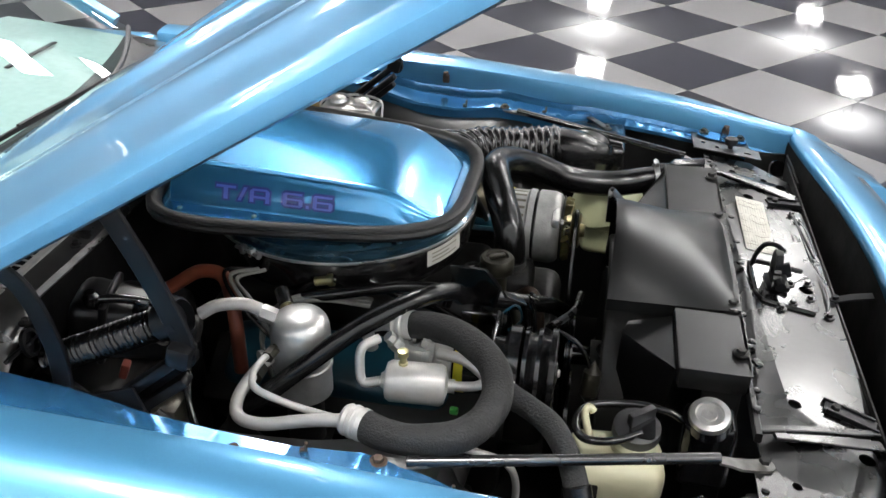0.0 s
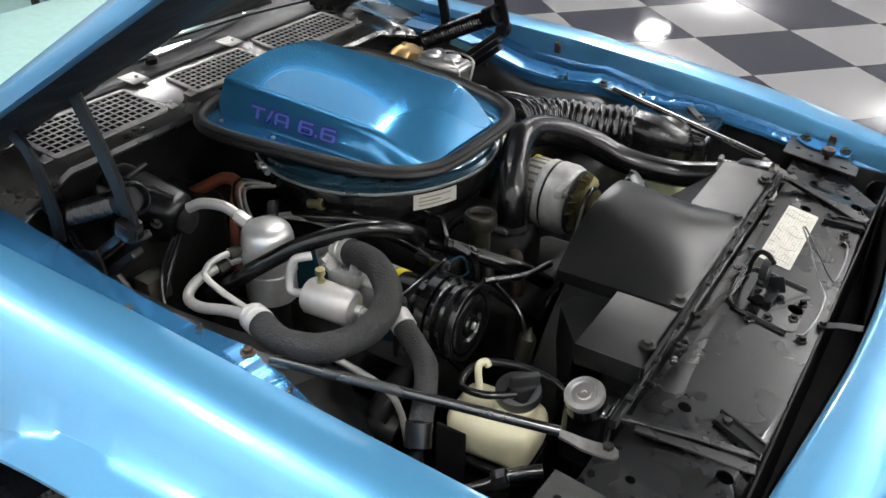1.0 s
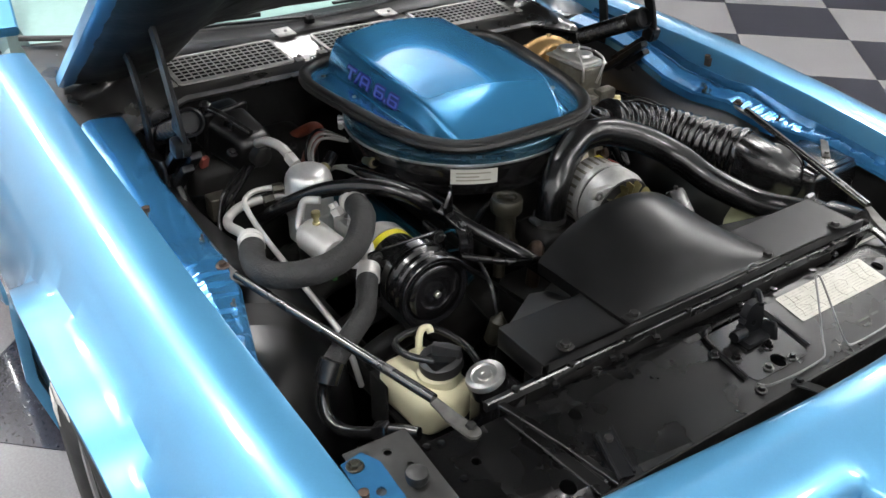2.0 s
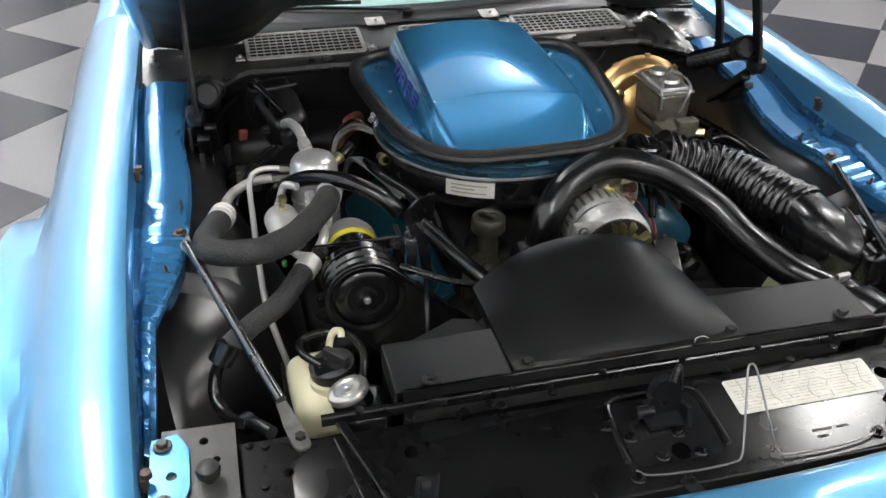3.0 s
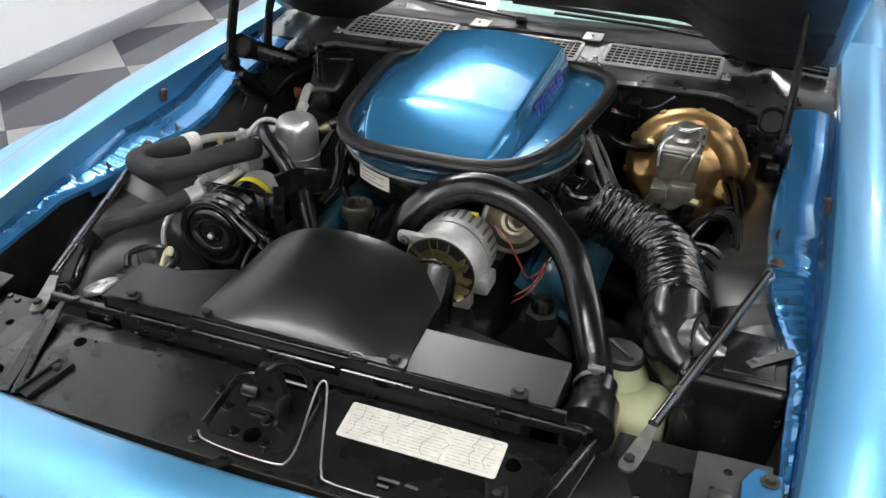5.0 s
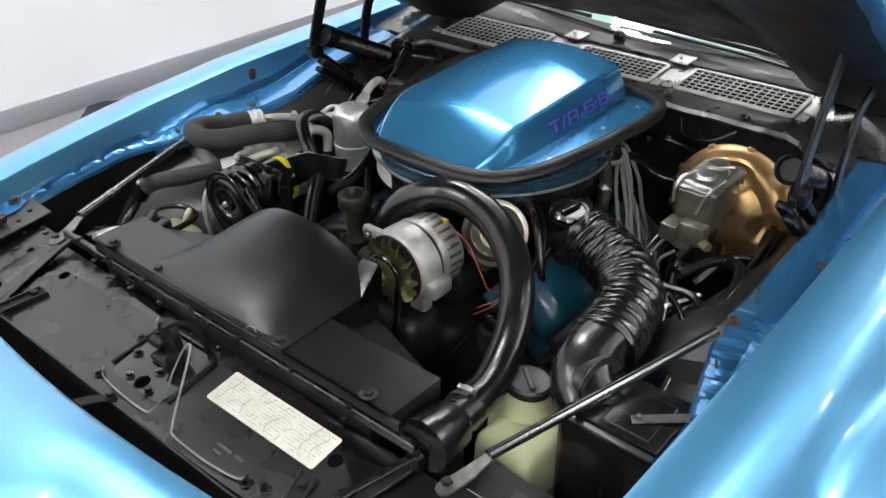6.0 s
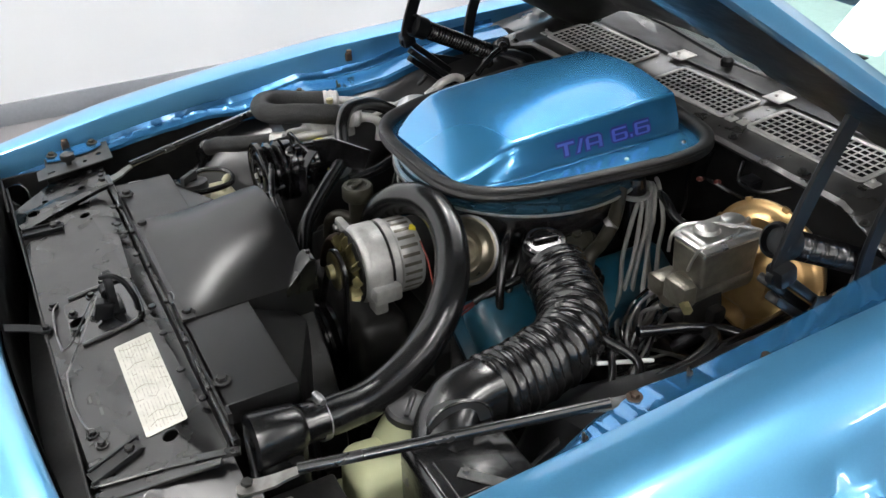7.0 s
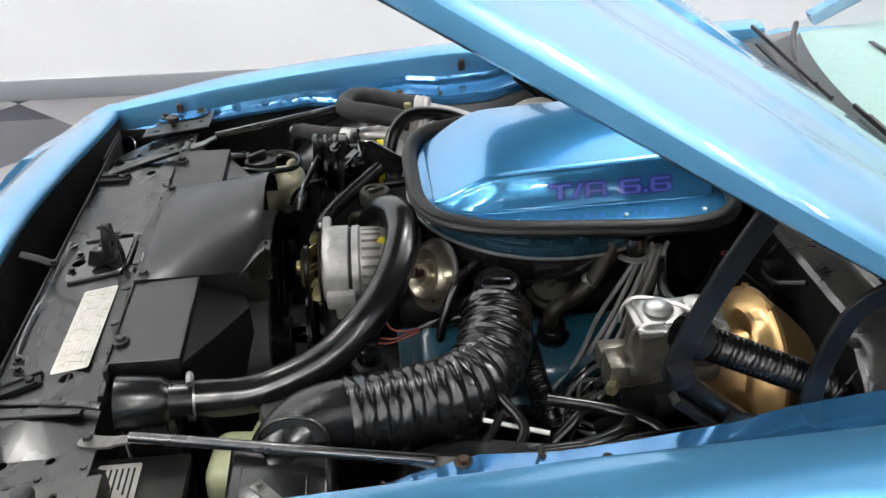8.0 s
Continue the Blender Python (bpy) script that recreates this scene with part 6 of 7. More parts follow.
for p, d in (((-0.130, -0.5545, 0.7635), (-1, 0.32, -0.02)), ((-0.106, -0.3675, 0.7965), (-1, 0.2, -0.25))):
    part("ferrule", moved(lathe([(0.015, -0.018), (0.0225, -0.017), (0.0232, -0.010), (0.021, -0.008), (0.021, -0.004), (0.0232, -0.002), (0.0232, 0.003), (0.021, 0.005), (0.021, 0.009), (0.0225, 0.011), (0.020, 0.016), (0.012, 0.019), (0, 0.019)], 26, aim(p, d)), lm), ALUS, loop, "crimped aluminium ferrule")
part("pipe", moved(tube([(-0.30, -0.385, 0.728), (-0.312, -0.43, 0.735), (-0.322, -0.49, 0.728), (-0.312, -0.525, 0.718), (-0.27, -0.542, 0.724), (-0.20, -0.548, 0.748), (-0.14, -0.552, 0.7625)], 0.0092, 14), lm), ALUS, loop, "bent aluminium pipe")
part("pipe", moved(tube([(-0.112, -0.366, 0.795), (-0.145, -0.36, 0.787), (-0.165, -0.355, 0.77), (-0.16, -0.352, 0.735)], 0.010, 12), lm), ALUS, loop, "bent aluminium pipe")
thing_mesh("liquid_line", tube([(-0.29, -0.40, 0.757), (-0.30, -0.455, 0.763), (-0.302, -0.485, 0.758), (-0.285, -0.50, 0.745), (-0.20, -0.502, 0.722), (-0.05, -0.502, 0.703), (0.03, -0.50, 0.690), (0.07, -0.495, 0.672), (0.085, -0.485, 0.63), (0.085, -0.47, 0.56)], 0.0055, 12), ALUS, "thin bent aluminium refrigerant line", "pipe")
thing_mesh("line_union", merge(lathe([(0.010, 0), (0.010, 0.02), (0.007, 0.022), (0.007, 0.034), (0, 0.034)], 6, aim((-0.296, -0.44, 0.760), (0.15, 1, 0))), lathe([(0.012, 0), (0.012, 0.022), (0, 0.022)], 6, aim((-0.312, -0.455, 0.732), (0.1, 1, 0.1)))), OLIVE, "tarnished brass pipe unions by the drier", "pipe union")
suc = thing("suction_hose", "black fabric suction hose ending in a grey metal pipe", "hose", (0.15, -0.52, 0.70))
sm = Matrix.Translation((-0.15, 0.52, -0.70))
part("hose", moved(tube([(0.052, -0.430, 0.750), (0.070, -0.442, 0.748), (0.092, -0.455, 0.746), (0.128, -0.482, 0.740), (0.155, -0.525, 0.728), (0.170, -0.560, 0.708)], 0.0175, 18, 10, 0.09), sm), CLOTH, suc)
part("ferrule", moved(lathe([(0.016, -0.02), (0.0195, -0.018), (0.0195, 0.016), (0.012, 0.02), (0, 0.02)], 22, aim((0.174, -0.570, 0.698), (0.2, -0.4, -0.6))), sm), HOSE, suc)
part("ferrule", moved(lathe([(0.016, -0.018), (0.0195, -0.016), (0.0195, 0.012), (0.012, 0.018), (0, 0.018)], 22, aim((0.045, -0.425, 0.751), (-0.8, 0.5, 0.1))), sm), ALUS, suc, "aluminium ferrule")
part("stub_pipe", moved(tube([(0.040, -0.422, 0.752), (0.020, -0.408, 0.757), (-0.010, -0.392, 0.765), (-0.05, -0.385, 0.765)], 0.0085, 12), sm), ALUS, suc, "bent aluminium stub pipe")
part("pipe", moved(tube([(0.176, -0.574, 0.692), (0.183, -0.588, 0.665), (0.205, -0.592, 0.640), (0.235, -0.580, 0.632), (0.275, -0.560, 0.648), (0.31, -0.535, 0.668), (0.34, -0.515, 0.675)], 0.0100, 14), sm), HOSE, suc, "black bent pipe")
part("nut", moved(merge(lathe([(0.015, 0), (0.016, 0.004), (0.016, 0.02), (0.013, 0.024), (0, 0.024)], 6, aim((0.285, -0.553, 0.655), (0.8, 0.5, 0.4)))), sm), GLOSSBLK, suc)

# ---- heater box and its hoses on the firewall ----
evap = thing("heater_case", "bulky dull black heater and evaporator case on the firewall", "heater case", (-0.57, -0.40, 0.40))
em = Matrix.Translation((0.57, 0.40, -0.40))
part("case", moved(box(0.15, 0.30, 0.34, (-0.575, -0.38, 0.565), 0.03, 3), em), DARK, evap)
da, db = Vector((-0.610, -0.440, 0.800)), Vector((-0.430, -0.398, 0.765))
cone = box(0.165, 0.104, 0.104, (0, 0, 0.075), 0.026, 4)
for v in cone.verts:
    k = 1 - 0.22 * (v.co.x + 0.075) / 0.15
    v.co = Vector((v.co.x, v.co.y * k, (v.co.z - 0.075) * k - 0.006))
part("outlet", moved(merge(cone, box(0.012, 0.104, 0.106, (-0.03, 0, -0.004), 0.016, 3)), em @ Matrix.Translation((da + db) / 2) @ (db - da).to_track_quat("X", "Z").to_matrix().to_4x4()), FLATBLK, evap, "tapered black plastic outlet")
part("clamp_bar", moved(merge(tube([(-0.545, -0.463, 0.842), (-0.515, -0.448, 0.838), (-0.475, -0.428, 0.824), (-0.445, -0.412, 0.812)], 0.007, 10), lathe([(0.0, -0.010), (0.012, -0.008), (0.013, 0.006), (0.008, 0.012), (0, 0.013)], 14, aim((-0.548, -0.464, 0.843), (0, 0, 1))), box(0.022, 0.022, 0.03, (-0.49, -0.436, 0.818), 0.004, rot=(0, 20, 25))), em), GLOSSBLK, evap, "black clamp bar")
part("end_boss", moved(lathe([(0.022, 0), (0.022, 0.018), (0.015, 0.022), (0, 0.022)], 18, aim((-0.437, -0.406, 0.768), db - da)), em), DARK, evap)
for p in ((-0.455, -0.452, 0.775), (-0.475, -0.385, 0.79), (-0.50, -0.30, 0.73)):
    part("bolt", moved(bolt(p, (0.5, 0.0, 0.8), 0.007), em), DARK, evap)
part("blower", moved(lathe([(0.0, 0), (0.085, 0), (0.088, 0.01), (0.088, 0.06), (0.045, 0.07), (0.042, 0.12), (0, 0.125)], 32, aim((-0.60, -0.50, 0.62), (1, -0.1, 0.1))), em), FLATBLK, evap, "round blower motor")
part("relay", moved(merge(box(0.012, 0.018, 0.026, (-0.492, -0.500, 0.752), 0.003, rot=(0, 20, 15))), em), RED, evap, "red-orange relay")
part("relay", moved(merge(box(0.04, 0.05, 0.05, (-0.43, -0.50, 0.68), 0.005)), em), CAST, evap, "brown grimy relay")

hose_thing("heater_hose", [(-0.60, -0.27, 0.70), (-0.53, -0.268, 0.745), (-0.485, -0.255, 0.772), (-0.44, -0.265, 0.778), (-0.41, -0.30, 0.765), (-0.395, -0.325, 0.72), (-0.39, -0.335, 0.64)], 0.0118, RUST, "brick-red rubber heater hose arching over the engine")
hose_thing("heater_hose", [(-0.33, -0.46, 0.68), (-0.29, -0.455, 0.71), (-0.235, -0.435, 0.755), (-0.165, -0.395, 0.803), (-0.09, -0.342, 0.829), (-0.05, -0.29, 0.815), (-0.035, -0.255, 0.785)], 0.0145, HOSE, "smooth black rubber heater hose")
hose_thing("heater_hose", [(-0.03, -0.235, 0.775), (0.0, -0.212, 0.760), (0.05, -0.175, 0.735), (0.10, -0.13, 0.705), (0.13, -0.08, 0.66)], 0.0145, HOSE, "smooth black rubber heater hose")
hose_thing("bypass_hose", [(-0.30, -0.27, 0.755), (-0.22, -0.25, 0.765), (-0.145, -0.212, 0.762), (-0.08, -0.19, 0.752), (-0.02, -0.19, 0.745)], 0.010, HOSE, "thin black rubber hose along the manifold")
hose_thing("breather_hose", [(0.0, -0.08, 0.72), (-0.045, -0.085, 0.74), (-0.07, -0.10, 0.72), (-0.085, -0.12, 0.67)], 0.008, HOSE, "thin black breather hose")
hose_thing("vacuum_hose", [(-0.20, -0.22, 0.77), (-0.14, -0.205, 0.735), (-0.10, -0.17, 0.70), (-0.05, -0.15, 0.66)], 0.0075, HOSE, "black vacuum hose below the air cleaner")
hose_thing("vacuum_hose", [(-0.36, -0.25, 0.70), (-0.30, -0.245, 0.76), (-0.262, -0.24, 0.777), (-0.25, -0.238, 0.778)], 0.006, HOSE, "black vacuum hose below the air cleaner")
thing_mesh("pipe_stub", merge(lathe([(0.008, 0), (0.008, 0.022), (0.011, 0.023), (0.011, 0.032), (0, 0.032)], 12, aim((-0.285, -0.243, 0.772), (1, 0.1, 0.2)))), BRASS, "small tarnished brass pipe stub", "fitting")
for k in range(3):
    hose_thing("ignition_lead", [(-0.20, -0.20 - 0.01 * k, 0.72), (-0.27, -0.25 - 0.01 * k, 0.755), (-0.33, -0.285 - 0.008 * k, 0.75), (-0.36, -0.31, 0.70 - 0.01 * k), (-0.33, -0.34, 0.62)], 0.0038, WIREGREY, "grey rubber-covered ignition lead", "wire", 8, 8)
    hose_thing("loose_cable", [(-0.43, -0.44 + 0.01 * k, 0.75), (-0.40, -0.50, 0.72 - 0.02 * k), (-0.36, -0.53, 0.66), (-0.25, -0.54 + 0.02 * k, 0.62)], 0.004, HOSE, "thin black cable by the wheel housing", "wire", 8, 8)

# ---- coolant reservoir and washer bottle ----
res = thing("coolant_reservoir", "yellowed translucent coolant reservoir with a black cap", "reservoir", (0.236, -0.437, 0.516))
rm = Matrix.Translation((-0.245, 0.435, -0.52))
body = part("bottle", moved(merge(box(0.136, 0.100, 0.082, (0.232, -0.427, 0.634), 0.028, 5, rot=(0, 0, 4), taper=1.05), lathe([(0.034, 0), (0.034, 0.02), (0.026, 0.03), (0, 0.03)], 22, aim((0.255, -0.415, 0.668), (0, -0.1, 1)))), rm), POLY, res)
part("cap", moved(merge(lathe([(0.033, 0), (0.035, 0.004), (0.034, 0.018), (0.026, 0.022), (0, 0.023)], 26, aim((0.257, -0.413, 0.694), (0, -0.15, 1))), box(0.045, 0.012, 0.026, (0.262, -0.408, 0.722), 0.003, rot=(0, 0, 40))), rm), TRIMBLK, res, "black rubber cap with a tab")
part("cap_glint", moved(plate(rounded(0.245, -0.442, 0.282, -0.40, 0.008), [], 0.0015, lambda x, y: 0.7165 + 0.2 * (y + 0.42)), rm), GLOSSBLK, res)
part("spout", moved(tube([(0.198, -0.418, 0.66), (0.190, -0.412, 0.685), (0.184, -0.407, 0.702), (0.182, -0.400, 0.712), (0.188, -0.392, 0.715), (0.194, -0.392, 0.708)], 0.0058, 12), rm), POLY, res, "hooked plastic spout")
part("overflow_tube", moved(tube([(0.262, -0.43, 0.712), (0.225, -0.455, 0.712), (0.185, -0.452, 0.706), (0.17, -0.42, 0.704), (0.185, -0.38, 0.705), (0.24, -0.365, 0.708), (0.30, -0.375, 0.712), (0.335, -0.385, 0.70)], 0.0062, 12), rm), HOSE, res, "black overflow tube")
part("bracket", moved(merge(box(0.13, 0.10, 0.010, (0.232, -0.427, 0.589), 0.003), box(0.09, 0.07, 0.075, (0.232, -0.427, 0.550), 0.010), box(0.05, 0.006, 0.10, (0.185, -0.484, 0.60), 0.002)), rm), MATTBLK, res, "black tank bracket")

was = thing("washer_bottle", "cloudy yellow-green washer bottle with a black cap", "washer bottle", (0.155, 0.42, 0.47))
wm = Matrix.Translation((-0.155, -0.42, -0.47))
part("bottle", moved(merge(box(0.135, 0.112, 0.15, (0.205, 0.452, 0.582), 0.024, 4, rot=(0, 0, -6), taper=0.93), lathe([(0.058, 0.0), (0.056, 0.03), (0.045, 0.06), (0.034, 0.078), (0.030, 0.09), (0, 0.09)], 28, aim((0.162, 0.422, 0.602), (-0.05, 0, 1)))), wm), POLYG, was)
part("cap", moved(lathe([(0.034, 0), (0.037, 0.003), (0.037, 0.014), (0.033, 0.018), (0.028, 0.016), (0.0, 0.0165)], 28, aim((0.156, 0.420, 0.683), (-0.1, 0.1, 1))), wm), TRIMBLK, was, "round black cap")
part("cap_rib", moved(box(0.05, 0.008, 0.006, (0.1545, 0.4215, 0.7005), 0.002, rot=(0, 0, 50)), wm), TRIMBLK, was)
part("level_bar", moved(box(0.136, 0.113, 0.008, (0.205, 0.452, 0.574), 0.003, rot=(0, 0, -6)), wm), POLYG, was)

# ---- brakes ----
boo = thing("brake_booster", "gold-plated round brake servo on the firewall", "brake servo", (-0.53, 0.424, 0.705))
bmx = aim((0, 0, 0), (1, 0.0, 0.10))
prof = [(0.0, -0.08), (0.07, -0.08), (0.095, -0.05), (0.114, -0.022), (0.124, -0.008), (0.1295, -0.003), (0.1295, 0.003), (0.123, 0.006), (0.118, 0.013), (0.113, 0.026), (0.106, 0.034), (0.098, 0.036), (0.088, 0.034), (0.076, 0.034), (0.066, 0.042), (0.052, 0.050), (0.03, 0.052), (0.0, 0.052)]
shell = lathe(prof, 96)
for v in shell.verts:
    r, a = math.hypot(v.co.x, v.co.y), math.atan2(v.co.y, v.co.x)
    if v.co.z > 0.01 and 0.05 < r < 0.116:
        w = math.sin(math.pi * (r - 0.05) / 0.066)
        v.co.z -= 0.018 * w * max(0, math.cos(4 * a + 0.5)) ** 1.4
part("shell", moved(shell, bmx), GOLD, boo)
for k in range(10):
    a = 2 * math.pi * k / 10 + 0.2
    part("tab", moved(box(0.010, 0.014, 0.007, (0.129 * math.cos(a), 0.129 * math.sin(a), 0.002), 0.002, rot=(0, 0, math.degrees(a))), bmx), GOLD, boo)
part("check_valve", merge(lathe([(0.012, 0.03), (0.016, 0.034), (0.016, 0.046), (0.010, 0.05), (0, 0.05)], 18, Matrix.Translation((0.0, -0.075, 0.052)) @ bmx)), BRASS, boo, "brass-coloured check valve ring")
hose_thing("servo_hose", [(-0.475, 0.350, 0.762), (-0.455, 0.335, 0.765), (-0.44, 0.295, 0.775), (-0.45, 0.25, 0.79), (-0.47, 0.20, 0.775), (-0.47, 0.15, 0.73)], 0.0085, HOSE, "black rubber vacuum hose to the brake servo")

mc = thing("master_cylinder", "grey cast-iron brake master cylinder with a clipped lid", "master cylinder", (-0.40, 0.42, 0.70))
mm = Matrix.Translation((0.40, -0.42, -0.70))
part("reservoir", moved(box(0.118, 0.072, 0.070, (-0.412, 0.42, 0.778), 0.008, 3, taper=1.06), mm), CAST, mc)
part("lid", moved(merge(box(0.130, 0.084, 0.006, (-0.412, 0.42, 0.816), 0.002), box(0.112, 0.062, 0.009, (-0.412, 0.42, 0.822), 0.005, 3), lathe([(0.022, 0), (0.019, 0.007), (0.010, 0.010), (0, 0.0105)], 18, aim((-0.385, 0.42, 0.831), (0, 0, 1))), lathe([(0.022, 0), (0.019, 0.007), (0.010, 0.010), (0, 0.0105)], 18, aim((-0.44, 0.42, 0.831), (0, 0, 1)))), mm), CHROME, mc, "bright pressed lid")
part("bail_wire", moved(tube([(-0.346, 0.430, 0.772), (-0.343, 0.440, 0.800), (-0.350, 0.452, 0.826), (-0.40, 0.458, 0.834), (-0.44, 0.44, 0.834), (-0.478, 0.42, 0.826), (-0.482, 0.42, 0.79)], 0.0028, 8), mm), CHROME, mc, "bright wire clip")
part("bore", moved(merge(lathe([(0.0, -0.10), (0.028, -0.10), (0.030, 0.06), (0.024, 0.075), (0.022, 0.085), (0, 0.085)], 24, aim((-0.40, 0.42, 0.728), (1, 0, 0.03))), box(0.03, 0.05, 0.04, (-0.325, 0.44, 0.745), 0.006)), mm), CAST, mc)
part("outlet", moved(box(0.05, 0.034, 0.034, (-0.335, 0.395, 0.735), 0.005), mm), CAST, mc)
part("union", moved(lathe([(0.009, 0), (0.009, 0.02), (0, 0.02)], 6, aim((-0.318, 0.46, 0.735), (0.5, 1, 0))), mm), BRASS, mc)
part("bail_wire", moved(tube([(-0.478, 0.455, 0.79), (-0.470, 0.458, 0.822), (-0.44, 0.450, 0.836), (-0.40, 0.415, 0.838), (-0.362, 0.390, 0.832), (-0.346, 0.384, 0.815), (-0.343, 0.384, 0.785)], 0.0028, 8), mm), CHROME, mc, "bright wire clip")
val = thing("brake_valve", "rusty grey brake proportioning valve", "valve", (-0.38, 0.42, 0.66))
part("body", merge(box(0.10, 0.04, 0.035, (0, 0, 0), 0.008), lathe([(0.014, 0), (0.014, 0.03), (0, 0.03)], 12, aim((0.05, 0, 0), (1, 0, 0))), box(0.03, 0.05, 0.03, (-0.02, 0.02, 0.02), 0.006)), DARK, val)
part("bracket", box(0.08, 0.005, 0.07, (0, 0.025, 0.02), 0.001, rot=(0, 12, 0)), DARK, val)
rnd = random.Random(11)
for k in range(7):
    y0 = 0.40 + 0.012 * k
    pts = [(-0.34 + 0.01 * k, y0 - 0.02, 0.73 - 0.008 * k), (-0.30 + rnd.uniform(-0.02, 0.02), y0 - 0.04, 0.68), (-0.26 + rnd.uniform(-0.03, 0.03), y0 - 0.01, 0.65 - 0.01 * k), (-0.31 + rnd.uniform(-0.03, 0.03), y0 + 0.01, 0.62), (-0.38, y0 + 0.03, 0.58), (-0.45, y0 + 0.02, 0.50)]
    hose_thing("brake_line", pts, 0.0032, STEEL if k % 2 else HOSE, "thin bent brake line below the master cylinder", "pipe", 8, 8)

# ---- driver's side: ignition leads, elbows, harness ----
rnd = random.Random(23)
for k in range(6):
    o = 0.009 * (k - 2.5)
    j = [rnd.uniform(-0.010, 0.010) for _ in range(8)]
    hose_thing("ignition_lead", [(-0.455 + o, 0.192, 0.794 + j[0] * 0.5), (-0.440 + o, 0.218, 0.792 + j[1] * 0.5), (-0.412 + o * 1.4, 0.252 + j[2], 0.757 + j[3]), (-0.378 + o * 1.6, 0.285 + j[4], 0.716 + j[5] * 0.6), (-0.345 + o * 1.9, 0.320 + j[6], 0.670), (-0.318 + o * 2.6 + j[7], 0.345, 0.615), (-0.345 + o, 0.34 + j[2] * 2, 0.57)], 0.0042, WIREGREY, "grey rubber-covered ignition lead", "wire", 8, 8)
for k in range(4):
    j = [rnd.uniform(-0.012, 0.012) for _ in range(6)]
    hose_thing("ignition_lead", [(-0.37 + j[0], 0.33, 0.66), (-0.34 + j[1], 0.365, 0.645 + j[2]), (-0.30 + j[3], 0.385, 0.632 + j[4]), (-0.285 + 0.012 * k, 0.375, 0.60 + j[5]), (-0.31, 0.35 + 0.01 * k, 0.565)], 0.0042, WIREGREY, "grey rubber-covered ignition lead", "wire", 8, 8)
thing_mesh("lead_comb", merge(bar([(-0.47, 0.185, 0.79), (-0.45, 0.20, 0.792), (-0.42, 0.245, 0.752), (-0.41, 0.265, 0.735)], 0.010, 0.004), bar([(-0.41, 0.265, 0.735), (-0.44, 0.24, 0.742), (-0.47, 0.19, 0.788)], 0.006, 0.004)), WIREGREY, "grey plastic ignition lead comb", "clip")
coil = thing("ignition_coil", "black cylindrical coil with a bright steel ring", "coil", (-0.415, 0.205, 0.700))
part("body", lathe([(0.0, 0), (0.022, 0), (0.022, 0.090), (0.024, 0.100), (0.020, 0.116), (0.018, 0.124), (0, 0.126)], 22), GLOSSBLK, coil)
part("ring", lathe([(0.023, 0.087), (0.029, 0.088), (0.030, 0.091), (0.029, 0.094), (0.023, 0.095)], 24), CHROME, coil, "bright steel ring")
elb = thing("breather_elbow", "brown-black steel breather elbow in a rubber grommet", "elbow", (-0.268, 0.272, 0.690))
part("pipe", moved(tube([(-0.375, 0.215, 0.815), (-0.352, 0.235, 0.785), (-0.335, 0.247, 0.768), (-0.305, 0.258, 0.745), (-0.282, 0.268, 0.742), (-0.268, 0.272, 0.730), (-0.267, 0.273, 0.695)], 0.0125, 14), Matrix.Translation((0.268, -0.272, -0.690))), OLIVE, elb)
part("grommet", lathe([(0.0, -0.01), (0.030, -0.01), (0.033, 0.0), (0.031, 0.008), (0.024, 0.010), (0.022, 0.020), (0.017, 0.023), (0, 0.023)], 26, aim((0, 0, 0), (0, 0.3, 1))), HOSE, elb, "black rubber grommet")
part("collar", lathe([(0.0128, -0.006), (0.0145, -0.005), (0.0145, 0.005), (0.0128, 0.006)], 16, aim((-0.066, -0.026, 0.079), (0.5, -0.25, -0.6))), STEEL, elb, "bright clamp ring")
hose_thing("vacuum_hose", [(-0.165, 0.185, 0.785), (-0.12, 0.235, 0.78), (-0.09, 0.27, 0.72), (-0.085, 0.28, 0.66), (-0.08, 0.29, 0.60)], 0.0075, HOSE, "glossy black vacuum hose")
hose_thing("vacuum_hose", [(-0.19, 0.19, 0.775), (-0.15, 0.235, 0.755), (-0.11, 0.26, 0.69), (-0.10, 0.28, 0.62)], 0.006, HOSE, "glossy black vacuum hose")
thing_mesh("corrugated_sleeve", ribbed([(-0.200, 0.282, 0.735), (-0.217, 0.300, 0.700), (-0.232, 0.345, 0.648), (-0.250, 0.390, 0.598), (-0.262, 0.410, 0.55)], 0.0215, 0.0045, 0.0022, 18, 60), HOSE, "ribbed black sleeve down beside the valve cover", "hose")
thing_mesh("wire", tube([(-0.058, 0.242, 0.694), (-0.085, 0.252, 0.712), (-0.125, 0.262, 0.728), (-0.16, 0.262, 0.735)], 0.0075, 10), HOSE, "black sheathed wire ending in red strands", "wire")
thing_mesh("rod", tube([(-0.215, 0.514, 0.699), (-0.125, 0.489, 0.711)], 0.0034, 10), WHITEL, "short thin white rod across the wheel housing", "rod")
for k in range(6):
    w = 0.012 * math.sin(k * 2.1)
    hose_thing("harness", [(-0.60, 0.50 + w, 0.70 - 0.01 * k), (-0.45, 0.535 + w, 0.705 - 0.006 * k), (-0.30, 0.555 + w, 0.712 - 0.007 * k), (-0.18, 0.565 - w, 0.715 - 0.01 * k), (-0.06, 0.57 + w, 0.70 - 0.012 * k), (0.05, 0.58 + 0.01 * k, 0.66 - 0.012 * k), (0.14, 0.60, 0.60)], 0.0085 - 0.0006 * k, HOSE, "black wiring harness along the wing", "harness", 12, 8)
